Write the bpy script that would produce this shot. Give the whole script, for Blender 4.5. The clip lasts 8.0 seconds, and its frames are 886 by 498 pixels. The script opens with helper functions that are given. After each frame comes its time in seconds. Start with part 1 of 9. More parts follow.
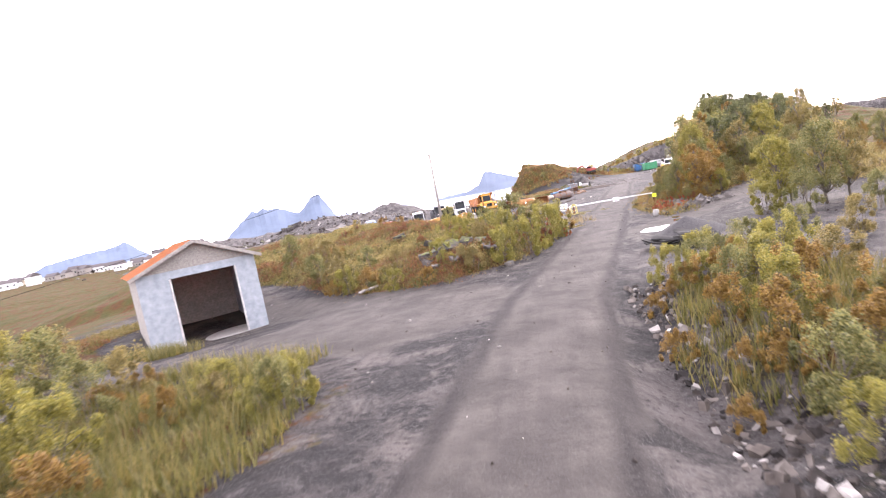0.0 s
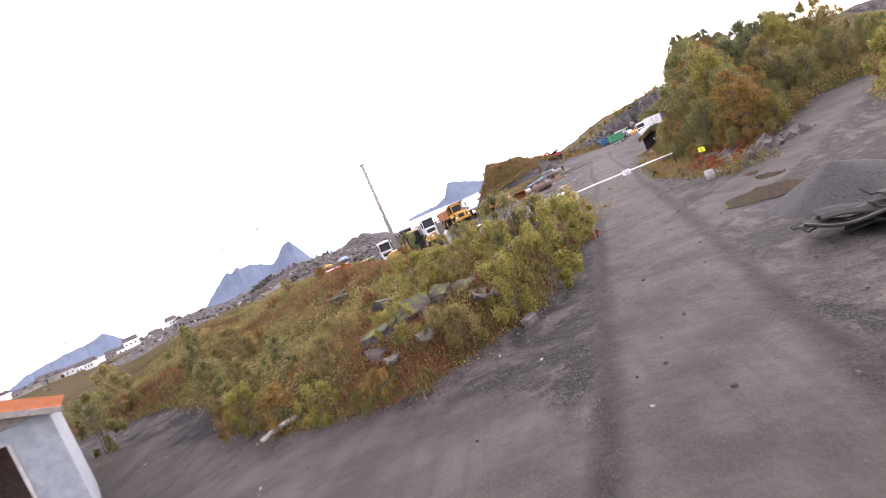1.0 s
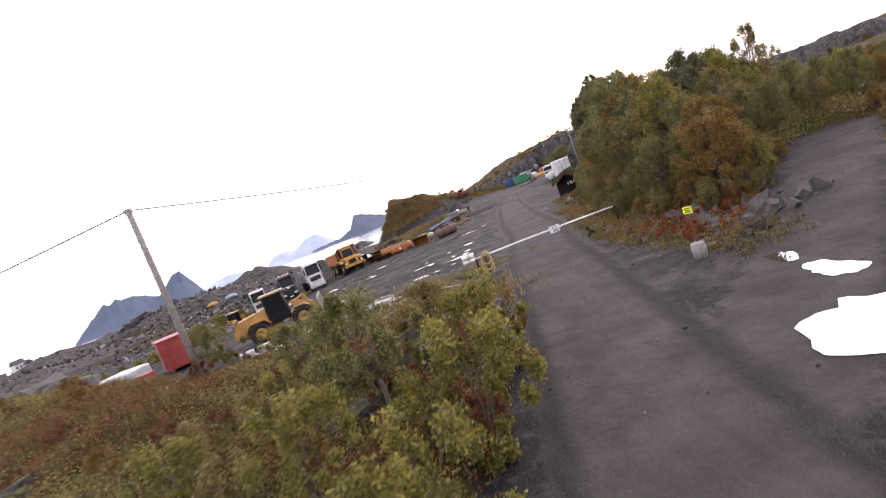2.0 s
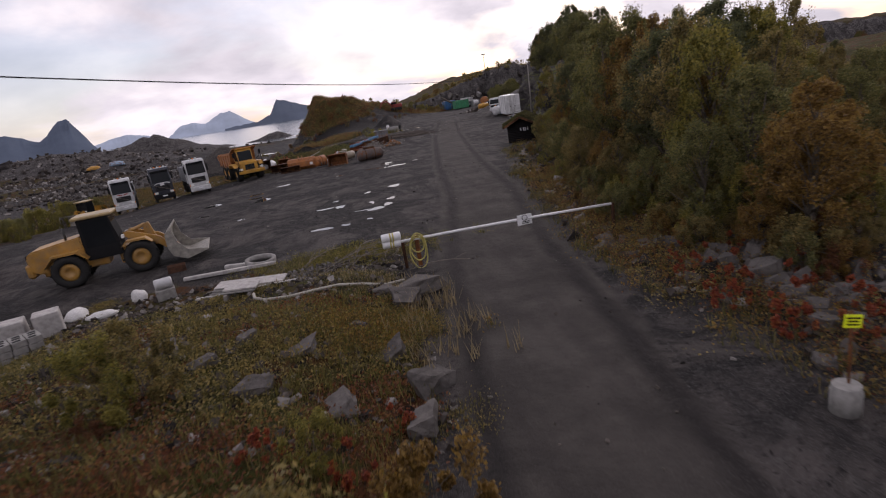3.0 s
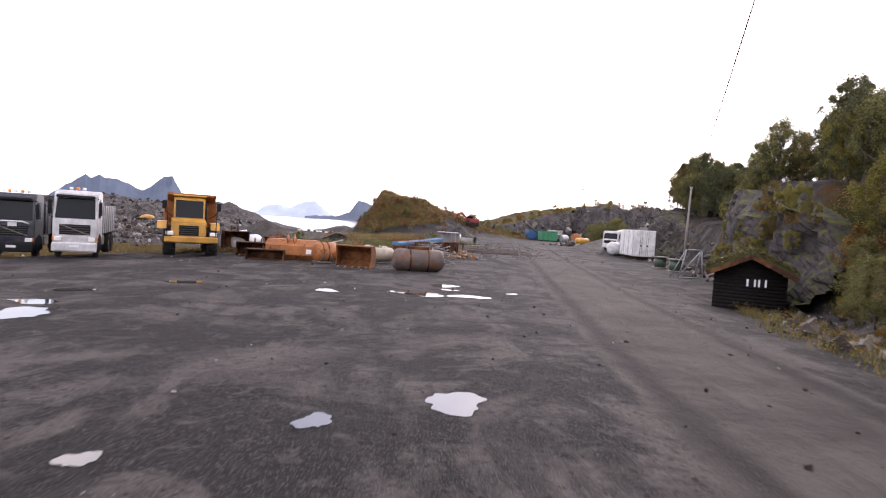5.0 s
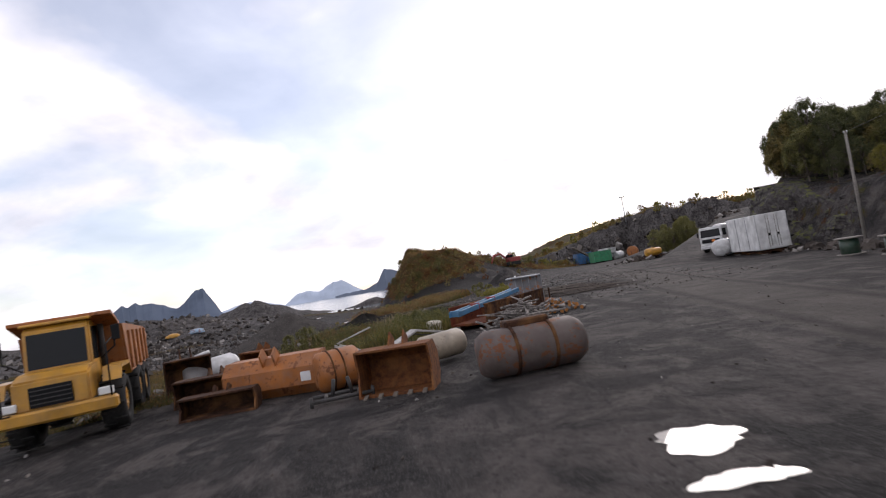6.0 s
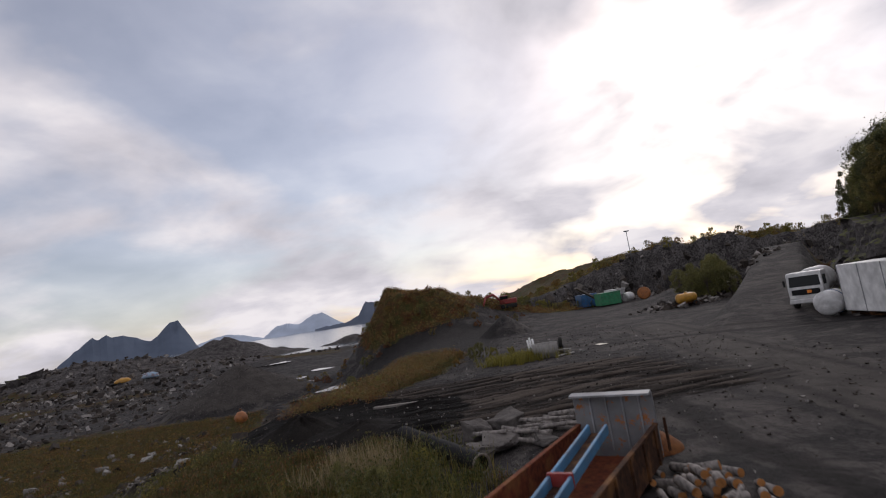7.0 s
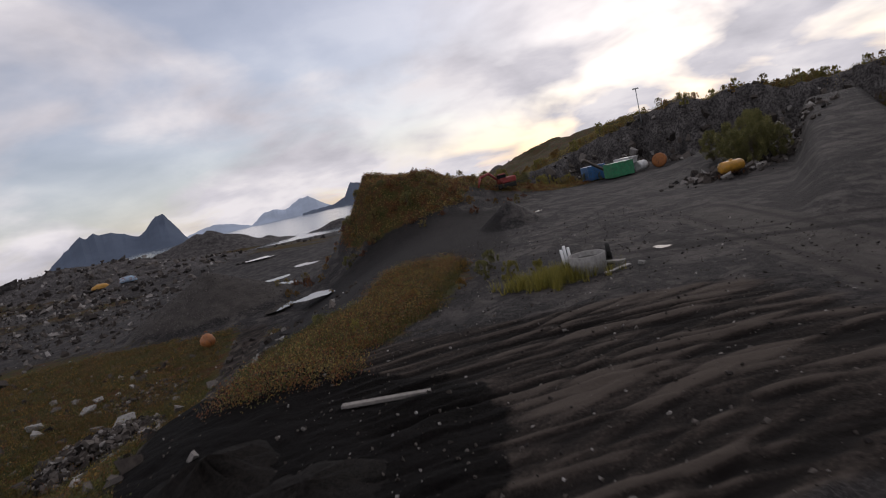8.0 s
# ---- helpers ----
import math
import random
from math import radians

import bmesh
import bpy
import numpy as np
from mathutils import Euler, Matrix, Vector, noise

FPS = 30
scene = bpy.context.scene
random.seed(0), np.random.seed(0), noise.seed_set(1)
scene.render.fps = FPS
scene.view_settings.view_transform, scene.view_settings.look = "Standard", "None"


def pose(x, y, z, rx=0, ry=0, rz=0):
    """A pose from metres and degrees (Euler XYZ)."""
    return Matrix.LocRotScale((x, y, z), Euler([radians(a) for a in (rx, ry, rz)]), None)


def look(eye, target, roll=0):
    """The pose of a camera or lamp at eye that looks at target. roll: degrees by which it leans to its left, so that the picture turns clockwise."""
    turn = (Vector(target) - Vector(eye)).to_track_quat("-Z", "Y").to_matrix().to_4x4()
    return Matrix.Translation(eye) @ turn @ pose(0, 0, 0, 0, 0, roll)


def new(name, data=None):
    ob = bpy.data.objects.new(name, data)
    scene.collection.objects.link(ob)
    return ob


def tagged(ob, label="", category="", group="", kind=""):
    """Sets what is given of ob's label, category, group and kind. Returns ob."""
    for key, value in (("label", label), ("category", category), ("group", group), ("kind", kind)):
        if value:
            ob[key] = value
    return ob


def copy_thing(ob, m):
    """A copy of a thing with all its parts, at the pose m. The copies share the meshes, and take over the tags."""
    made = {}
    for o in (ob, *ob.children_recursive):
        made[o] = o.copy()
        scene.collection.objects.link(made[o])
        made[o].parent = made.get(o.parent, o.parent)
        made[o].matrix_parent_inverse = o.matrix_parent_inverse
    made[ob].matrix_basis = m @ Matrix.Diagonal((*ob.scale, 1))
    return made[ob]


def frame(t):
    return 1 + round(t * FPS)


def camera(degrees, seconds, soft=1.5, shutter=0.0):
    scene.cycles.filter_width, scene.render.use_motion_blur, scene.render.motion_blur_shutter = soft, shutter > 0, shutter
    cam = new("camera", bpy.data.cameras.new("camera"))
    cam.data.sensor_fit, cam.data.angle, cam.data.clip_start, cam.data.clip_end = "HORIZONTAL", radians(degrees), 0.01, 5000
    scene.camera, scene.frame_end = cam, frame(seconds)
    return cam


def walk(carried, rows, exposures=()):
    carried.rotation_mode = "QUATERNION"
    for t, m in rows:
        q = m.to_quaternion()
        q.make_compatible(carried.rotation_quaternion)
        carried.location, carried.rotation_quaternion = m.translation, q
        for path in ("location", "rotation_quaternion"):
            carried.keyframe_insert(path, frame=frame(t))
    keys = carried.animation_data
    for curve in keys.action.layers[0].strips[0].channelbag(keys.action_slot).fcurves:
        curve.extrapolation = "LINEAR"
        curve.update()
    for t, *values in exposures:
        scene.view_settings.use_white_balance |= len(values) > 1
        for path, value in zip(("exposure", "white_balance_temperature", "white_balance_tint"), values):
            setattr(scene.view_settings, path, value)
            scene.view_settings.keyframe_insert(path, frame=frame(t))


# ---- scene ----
import itertools
cam = camera(79.6, 8.0, soft=1.1, shutter=0.14)
# seconds, place, pitch, lean and heading
FLIGHT = [
    (0, 2.16, -41.30, 4.69, -5.49, 10.90, 10.80),
    (0.5, 1.29, -33.11, 5.06, -7.15, 14.65, 5.96),
    (1, 0.43, -26.42, 4.55, -4.82, 23.47, 7.31),
    (1.5, 0.82, -19.26, 4.40, -5.78, 26.49, 1.91),
    (1.7, 1.30, -16.76, 4.50, -4.53, 25.71, 0.13),
    (2.8, 2.50, -5.83, 6.81, -10.87, 9.29, -11.01),
    (3, 2.88, -2.95, 6.42, -16.39, 8.92, -10.66),
    (3.5, 3.68, 4.04, 5.33, -10.74, -3.91, -9.03),
    (4, 4.45, 11.80, 4.47, -12.47, -3.79, -8.28),
    (4.5, 4.77, 21.50, 3.30, -9.51, -2.30, -4.55),
    (5, 4.94, 30.44, 3.01, -2.64, -3.68, -2.96),
    (5.2, 5.54, 33.19, 2.93, -2.48, 1.84, -1.33),
    (6.3, 2.56, 54.33, 3.34, 4.23, 9.90, 0.18),
    (6.5, 2.56, 58.25, 4.08, 3.93, 9.61, 0.37),
    (7, 3.17, 66.88, 5.65, 6.29, 9.34, -1.89),
    (7.5, 2.93, 73.62, 7.56, -4.23, 8.65, -3.30),
    (8, 3.47, 81.85, 7.55, -7.44, 13.14, -3.43),
]
walk(cam, [(t, pose(x, y, z, 90 + p, r, h)) for t, x, y, z, p, r, h in FLIGHT],
     exposures=[(t, e, 6450 if t < 5.5 else 6350, 24 if t < 5.5 else 17) for t, e in ((0, 2.9), (0.5, 2.58), (1.0, 2.2), (1.7, 1.82), (2.3, 0.75), (2.8, -0.1), (3.2, 0.25), (3.6, 0.85), (4.5, 1.36), (5.2, 1.5),
                (5.8, 0.65), (6.4, 0.25), (7.0, -0.3), (7.6, -0.58), (8.0, -0.36))])

# ---- sky and sun ----
SUN_AZ, SUN_EL = radians(30), radians(24)
world = bpy.data.worlds.new("overcast_sky")
scene.world = world
world.use_nodes = True
wn, wl = world.node_tree.nodes, world.node_tree.links
wn.clear()


def wnode(kind, **values):
    n = wn.new(kind)
    for key, value in values.items():
        n.inputs[key].default_value = value
    return n


w_out = wnode("ShaderNodeOutputWorld")
w_sky = wn.new("ShaderNodeTexSky")
w_sky.sky_type, w_sky.sun_disc = "NISHITA", False
w_sky.sun_elevation, w_sky.sun_rotation = SUN_EL, SUN_AZ
w_bg_sky = wnode("ShaderNodeBackground", Strength=0.12)
wl.new(w_sky.outputs[0], w_bg_sky.inputs[0])
w_co = wn.new("ShaderNodeTexCoord")
# the cloud deck lies flat overhead: stretch it towards the horizon
w_sep = wn.new("ShaderNodeSeparateXYZ")
wl.new(w_co.outputs["Generated"], w_sep.inputs[0])
w_den = wn.new("ShaderNodeMath")
w_den.operation = "ADD"
w_den.inputs[1].default_value = 0.34
wl.new(w_sep.outputs[2], w_den.inputs[0])
w_div = wn.new("ShaderNodeVectorMath")
w_div.operation = "DIVIDE"
w_cmb = wn.new("ShaderNodeCombineXYZ")
for i in range(3):
    wl.new(w_den.outputs[0], w_cmb.inputs[i])
wl.new(w_co.outputs["Generated"], w_div.inputs[0])
wl.new(w_cmb.outputs[0], w_div.inputs[1])
w_n1 = wnode("ShaderNodeTexNoise", Scale=2.4, Detail=8.0, Roughness=0.52, Distortion=0.2)
w_n2 = wnode("ShaderNodeTexNoise", Scale=1.7, Detail=5.0, Roughness=0.5, Distortion=0.3)
w_off = wn.new("ShaderNodeVectorMath")
w_off.operation = "ADD"
w_off.inputs[1].default_value = (3.7, 1.9, 0.4)
wl.new(w_div.outputs[0], w_n1.inputs["Vector"])
wl.new(w_div.outputs[0], w_off.inputs[0])
wl.new(w_off.outputs[0], w_n2.inputs["Vector"])
w_r1 = wn.new("ShaderNodeValToRGB")
w_r1.color_ramp.elements[0].position, w_r1.color_ramp.elements[0].color = 0.34, (0.66, 0.655, 0.68, 1)
w_r1.color_ramp.elements[1].position, w_r1.color_ramp.elements[1].color = 0.62, (1.08, 1.05, 1.02, 1)
w_mid = w_r1.color_ramp.elements.new(0.5)
w_mid.color = (0.86, 0.845, 0.86, 1)
wl.new(w_n1.outputs[0], w_r1.inputs[0])
# the deck is thinner and brighter round the hidden sun
w_dot = wn.new("ShaderNodeVectorMath")
w_dot.operation = "DOT_PRODUCT"
w_dot.inputs[1].default_value = (math.sin(SUN_AZ) * math.cos(SUN_EL), math.cos(SUN_AZ) * math.cos(SUN_EL), math.sin(SUN_EL))
wl.new(w_co.outputs["Generated"], w_dot.inputs[0])
w_glow = wn.new("ShaderNodeMapRange")
w_glow.interpolation_type = "SMOOTHSTEP"
w_glow.inputs["From Min"].default_value, w_glow.inputs["From Max"].default_value = 0.0, 1.0
w_glow.inputs["To Min"].default_value, w_glow.inputs["To Max"].default_value = 0.98, 0.97
wl.new(w_dot.outputs["Value"], w_glow.inputs["Value"])
w_bg_cloud = wnode("ShaderNodeBackground")
wl.new(w_glow.outputs[0], w_bg_cloud.inputs["Strength"])
wl.new(w_r1.outputs[0], w_bg_cloud.inputs[0])
w_r2 = wn.new("ShaderNodeValToRGB")
w_r2.color_ramp.elements[0].position, w_r2.color_ramp.elements[0].color = 0.40, (0.42, 0.42, 0.42, 1)
w_r2.color_ramp.elements[1].position, w_r2.color_ramp.elements[1].color = 0.57, (1, 1, 1, 1)
wl.new(w_n2.outputs[0], w_r2.inputs[0])
w_mix = wn.new("ShaderNodeMixShader")
wl.new(w_r2.outputs[0], w_mix.inputs[0])
wl.new(w_bg_sky.outputs[0], w_mix.inputs[1])
wl.new(w_bg_cloud.outputs[0], w_mix.inputs[2])
wl.new(w_mix.outputs[0], w_out.inputs[0])

sun_data = bpy.data.lights.new("sun", "SUN")
sun_data.energy, sun_data.angle, sun_data.color = 0.7, radians(22), (1.0, 0.95, 0.88)
sun = new("sun", sun_data)
sun.matrix_world = look((0, 0, 50), (-math.sin(SUN_AZ) * 50 * math.cos(SUN_EL), -math.cos(SUN_AZ) * 50 * math.cos(SUN_EL), 50 - 50 * math.sin(SUN_EL)))

# ---- materials ----
class Nodes:
    """Short forms for a node material."""

    def __init__(self, name, rough=0.8, metal=0.0):
        self.m = bpy.data.materials.new(name)
        self.m.use_nodes = True
        self.n, self.l = self.m.node_tree.nodes, self.m.node_tree.links
        self.b = self.n["Principled BSDF"]
        self.b.inputs["Roughness"].default_value = rough
        self.b.inputs["Metallic"].default_value = metal
        if rough >= 0.8:
            self.b.inputs["Specular IOR Level"].default_value = 0.15
        self.co = self.n.new("ShaderNodeTexCoord").outputs["Object"]

    def world_co(self):
        self.co = self.n.new("ShaderNodeNewGeometry").outputs["Position"]
        return self

    def noise(self, scale, detail=4.0, rough=0.55, distort=0.0, co=None):
        t = self.n.new("ShaderNodeTexNoise")
        t.inputs["Scale"].default_value, t.inputs["Detail"].default_value = scale, detail
        t.inputs["Roughness"].default_value, t.inputs["Distortion"].default_value = rough, distort
        self.l.new(co or self.co, t.inputs["Vector"])
        return t.outputs[0]

    def stretched(self, x, y, z):
        v = self.n.new("ShaderNodeVectorMath")
        v.operation = "MULTIPLY"
        v.inputs[1].default_value = (x, y, z)
        self.l.new(self.co, v.inputs[0])
        return v.outputs[0]

    def ramp(self, fac, *stops):
        r = self.n.new("ShaderNodeValToRGB")
        e = r.color_ramp.elements
        while len(e) < len(stops):
            e.new(0.5)
        for el, (p, c) in zip(e, stops):
            el.position = p
            el.color = (c, c, c, 1) if isinstance(c, (int, float)) else (*c, 1)
        self.l.new(fac, r.inputs[0])
        return r.outputs[0]

    def mix(self, fac, a, b, how="MIX"):
        x = self.n.new("ShaderNodeMix")
        x.data_type, x.blend_type = "RGBA", how
        for sock, v in ((x.inputs[0], fac), (x.inputs[6], a), (x.inputs[7], b)):
            if isinstance(v, (int, float)):
                sock.default_value = v if sock == x.inputs[0] else (v, v, v, 1)
            elif isinstance(v, tuple):
                sock.default_value = (*v, 1)
            else:
                self.l.new(v, sock)
        return x.outputs[2]

    def math(self, how, a, b):
        x = self.n.new("ShaderNodeMath")
        x.operation = how
        for sock, v in zip(x.inputs, (a, b)):
            if isinstance(v, (int, float)):
                sock.default_value = v
            else:
                self.l.new(v, sock)
        return x.outputs[0]

    def attr(self, name):
        a = self.n.new("ShaderNodeAttribute")
        a.attribute_name = name
        return a.outputs["Fac"]

    def island(self):
        return self.n.new("ShaderNodeNewGeometry").outputs["Random Per Island"]

    def each(self):
        return self.n.new("ShaderNodeObjectInfo").outputs["Random"]

    def bump(self, height, strength, dist=0.05):
        b = self.n.new("ShaderNodeBump")
        b.inputs["Strength"].default_value, b.inputs["Distance"].default_value = strength, dist
        self.l.new(height, b.inputs["Height"])
        self.l.new(b.outputs[0], self.b.inputs["Normal"])

    def done(self, colour, rough=None):
        if isinstance(colour, tuple):
            self.b.inputs["Base Color"].default_value = (*colour, 1)
        else:
            self.l.new(colour, self.b.inputs["Base Color"])
        if rough is not None:
            self.l.new(rough, self.b.inputs["Roughness"])
        return self.m


def painted(name, colour, rust=0.25, rough=0.45, rust_colour=(0.16, 0.06, 0.025), dirt=0.35):
    """Weathered paint: the coat, broken by rust, with a film of grey dust."""
    k = Nodes(name, rough)
    big, fine = k.noise(1.3, 5), k.noise(9, 6, 0.65)
    dark = tuple(c * 0.6 for c in colour)
    base = k.mix(k.ramp(big, (0.35, 0.0), (0.7, 1.0)), dark, colour)
    dusty = k.mix(k.math("MULTIPLY", k.ramp(k.noise(3.1, 5), (0.4, 0.0), (0.7, 1.0)), dirt), base, (0.16, 0.14, 0.12))
    worn = k.math("MULTIPLY", fine, k.ramp(k.noise(2.2, 4), (0.3, 0.3), (0.75, 1.0)))
    mask = k.ramp(worn, (max(0.0, 0.62 - rust), 0.0), (max(0.05, 0.70 - rust), 1.0))
    out = k.mix(mask, dusty, rust_colour)
    k.bump(fine, 0.15, 0.01)
    return k.done(out, k.ramp(mask, (0, rough), (1, 0.85)))


def rusty(name, a=(0.22, 0.085, 0.03), b=(0.08, 0.035, 0.02)):
    k = Nodes(name, 0.85)
    f = k.noise(6, 8, 0.65)
    c = k.mix(k.ramp(f, (0.35, 0.0), (0.65, 1.0)), a, b)
    c = k.mix(k.ramp(k.noise(1.4, 4), (0.5, 0.0), (0.75, 0.6)), c, (0.30, 0.14, 0.05))
    k.bump(f, 0.35, 0.02)
    return k.done(c)


def leafy(name, *stops):
    k = Nodes(name, 0.55)
    per = k.mix(0.45, k.island(), k.noise(0.9, 2))
    c = k.ramp(per, *stops)
    k.b.inputs["Subsurface Weight"].default_value = 0.0
    tr = k.n.new("ShaderNodeBsdfTranslucent")
    k.l.new(c, tr.inputs[0])
    mx = k.n.new("ShaderNodeMixShader")
    mx.inputs[0].default_value = 0.48
    k.l.new(k.b.outputs[0], mx.inputs[1])
    k.l.new(tr.outputs[0], mx.inputs[2])
    k.l.new(mx.outputs[0], k.n["Material Output"].inputs[0])
    return k.done(c)


def plain(name, colour, rough=0.6, metal=0.0, grain=12.0, spread=0.25):
    k = Nodes(name, rough, metal)
    f = k.noise(grain, 5)
    c = k.mix(k.ramp(f, (0.3, 0.0), (0.7, 1.0)), tuple(v * (1 - spread) for v in colour), tuple(min(1, v * (1 + spread)) for v in colour))
    c = k.mix(k.ramp(k.noise(grain * 0.15, 3), (0.45, 0.0), (0.8, 0.4)), c, tuple(v * 0.55 for v in colour))
    k.bump(f, 0.2, 0.01)
    return k.done(c)


def stone(name, a, b, moss=0.0, vary=0.45):
    k = Nodes(name, 0.9)
    f, g = k.noise(2.5, 8, 0.65), k.noise(14, 5, 0.6)
    c = k.mix(k.ramp(f, (0.3, 0.0), (0.7, 1.0)), a, b)
    c = k.mix(k.ramp(g, (0.55, 0.0), (0.75, 0.5)), c, tuple(v * 0.4 for v in a))
    c = k.mix(k.math("MULTIPLY", k.each(), vary), c, tuple(min(1, v * 1.6) for v in b))
    if moss:
        up = k.n.new("ShaderNodeSeparateXYZ")
        k.l.new(k.n.new("ShaderNodeNewGeometry").outputs["Normal"], up.inputs[0])
        mm = k.math("MULTIPLY", k.ramp(up.outputs[2], (0.45, 0.0), (0.9, 1.0)), k.ramp(k.noise(1.5, 5), (0.45, 0.0), (0.6, moss)))
        c = k.mix(mm, c, (0.10, 0.11, 0.02))
    k.bump(f, 0.6, 0.08)
    return k.done(c)


def ground_material():
    k = Nodes("ground_gravel_and_heath", 0.94).world_co()
    mid, fine = k.noise(0.8, 6, 0.62), k.noise(7, 6, 0.72)
    grit = k.noise(38, 3, 0.7)
    # stony grey yard, patched wet and dry
    patch = k.noise(0.22, 8, 0.66, 1.0)
    yard = k.mix(k.ramp(mid, (0.34, 0.0), (0.64, 1.0)), (0.029, 0.0257, 0.0242), (0.066, 0.0575, 0.054))
    yard = k.mix(k.ramp(patch, (0.45, 0.0), (0.52, 0.9)), yard, (0.013, 0.012, 0.012))
    yard = k.mix(k.ramp(k.noise(0.33, 8, 0.66, 0.7), (0.53, 0.0), (0.60, 0.75)), yard, (0.080, 0.070, 0.064))
    yard = k.mix(k.ramp(k.noise(1.9, 7, 0.7, 0.6), (0.55, 0.0), (0.62, 0.6)), yard, (0.068, 0.062, 0.059))
    yard = k.mix(k.ramp(k.noise(0.7, 7, 0.7, co=k.stretched(1.0, 0.22, 1.0)), (0.52, 0.0), (0.60, 0.7)), yard, (0.016, 0.015, 0.015))
    yard = k.mix(k.ramp(grit, (0.56, 0.0), (0.64, 0.85)), yard, (0.12, 0.115, 0.11))
    yard = k.mix(k.ramp(fine, (0.36, 0.85), (0.46, 0.0)), yard, (0.010, 0.009, 0.009))
    # the driven road: paler, packed, with long tracks
    lane = k.mix(k.ramp(k.noise(0.5, 6, 0.6), (0.38, 0.0), (0.64, 1.0)), (0.040, 0.0355, 0.032), (0.070, 0.0625, 0.056))
    lane = k.mix(k.ramp(k.math("ADD", k.attr("rut"), k.math("MULTIPLY", k.math("SUBTRACT", mid, 0.5), 0.5)), (0.28, 0.0), (0.8, 0.9)), lane, (0.020, 0.0175, 0.017))
    lane = k.mix(k.ramp(k.noise(1.6, 5, 0.6, co=k.stretched(1.0, 0.05, 1.0)), (0.48, 0.0), (0.66, 0.45)), lane, (0.038, 0.033, 0.031))
    lane = k.mix(k.ramp(grit, (0.56, 0.0), (0.68, 0.6)), lane, (0.115, 0.108, 0.103))
    c = k.mix(k.ramp(k.math("ADD", k.attr("road"), k.math("MULTIPLY", k.math("SUBTRACT", k.noise(0.6, 7, 0.65), 0.5), 1.5)), (0.3, 0.0), (0.7, 1.0)), yard, lane)
    c = k.mix(k.ramp(k.math("ADD", k.attr("wet"), k.math("MULTIPLY", k.math("SUBTRACT", mid, 0.5), 1.2)), (0.35, 0.0), (0.75, 0.85)), c, (0.014, 0.0125, 0.012))
    # bare dark soil, blacker where it is fresh peat
    soil = k.mix(k.ramp(mid, (0.3, 0.0), (0.7, 1.0)), (0.011, 0.0088, 0.0075), (0.038, 0.0300, 0.0250))
    soil = k.mix(k.ramp(fine, (0.52, 0.0), (0.66, 0.7)), soil, (0.064, 0.052, 0.044))
    soil = k.mix(k.ramp(fine, (0.34, 0.9), (0.46, 0.0)), soil, (0.006, 0.005, 0.0045))
    # rut relief put into the colour: wet, shaded hollows black, crests pale
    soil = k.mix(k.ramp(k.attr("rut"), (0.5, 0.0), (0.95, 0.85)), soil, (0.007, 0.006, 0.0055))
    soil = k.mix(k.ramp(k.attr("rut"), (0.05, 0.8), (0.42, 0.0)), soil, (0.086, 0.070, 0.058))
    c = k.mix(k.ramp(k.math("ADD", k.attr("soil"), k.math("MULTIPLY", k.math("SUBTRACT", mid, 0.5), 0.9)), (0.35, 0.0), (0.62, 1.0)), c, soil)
    peat = k.mix(k.ramp(fine, (0.4, 0.0), (0.68, 1.0)), (0.0016, 0.0013, 0.0012), (0.0065, 0.0052, 0.0045))
    # heath: moss, dry grass and rust-red dwarf shrubs
    heath = k.ramp(k.noise(0.55, 6, 0.6), (0.25, (0.026, 0.030, 0.008)), (0.42, (0.048, 0.047, 0.012)), (0.52, (0.064, 0.044, 0.014)),
                   (0.60, (0.075, 0.028, 0.012)), (0.78, (0.036, 0.036, 0.010)))
    heath = k.mix(k.ramp(fine, (0.35, 0.8), (0.56, 0.0)), heath, (0.014, 0.014, 0.007))
    c = k.mix(k.ramp(k.math("ADD", k.attr("veg"), k.math("MULTIPLY", k.math("SUBTRACT", k.noise(0.6, 7, 0.68), 0.5), 1.5)), (0.40, 0.0), (0.54, 1.0)), c, heath)
    c = k.mix(k.ramp(k.math("ADD", k.attr("peat"), k.math("MULTIPLY", k.math("SUBTRACT", mid, 0.5), 1.2)), (0.25, 0.0), (0.42, 1.0)), c, peat)
    # broken rock
    rock = k.mix(k.ramp(k.noise(0.35, 8, 0.7), (0.35, 0.0), (0.65, 1.0)), (0.040, 0.036, 0.035), (0.150, 0.138, 0.132))
    rock = k.mix(k.ramp(k.noise(2.2, 6, 0.7), (0.42, 0.8), (0.55, 0.0)), rock, (0.010, 0.009, 0.009))
    c = k.mix(k.ramp(k.math("ADD", k.attr("rock"), k.math("MULTIPLY", k.math("SUBTRACT", k.noise(0.25, 5), 0.5), 1.0)), (0.4, 0.0), (0.6, 1.0)), c, rock)
    h = k.math("ADD", k.math("MULTIPLY", fine, 0.55), k.math("ADD", k.math("MULTIPLY", grit, 0.2), k.math("MULTIPLY", k.noise(1.6, 6, 0.65), 1.6)))
    k.bump(h, 0.85, 0.08)
    k.b.inputs["Specular IOR Level"].default_value = 0.09
    dull = k.math("ADD", k.math("MAXIMUM", k.attr("veg"), k.math("MAXIMUM", k.attr("soil"), k.attr("peat"))), k.math("MULTIPLY", fine, 0.3))
    return k.done(c, k.ramp(dull, (0.1, 0.84), (0.5, 0.97)))


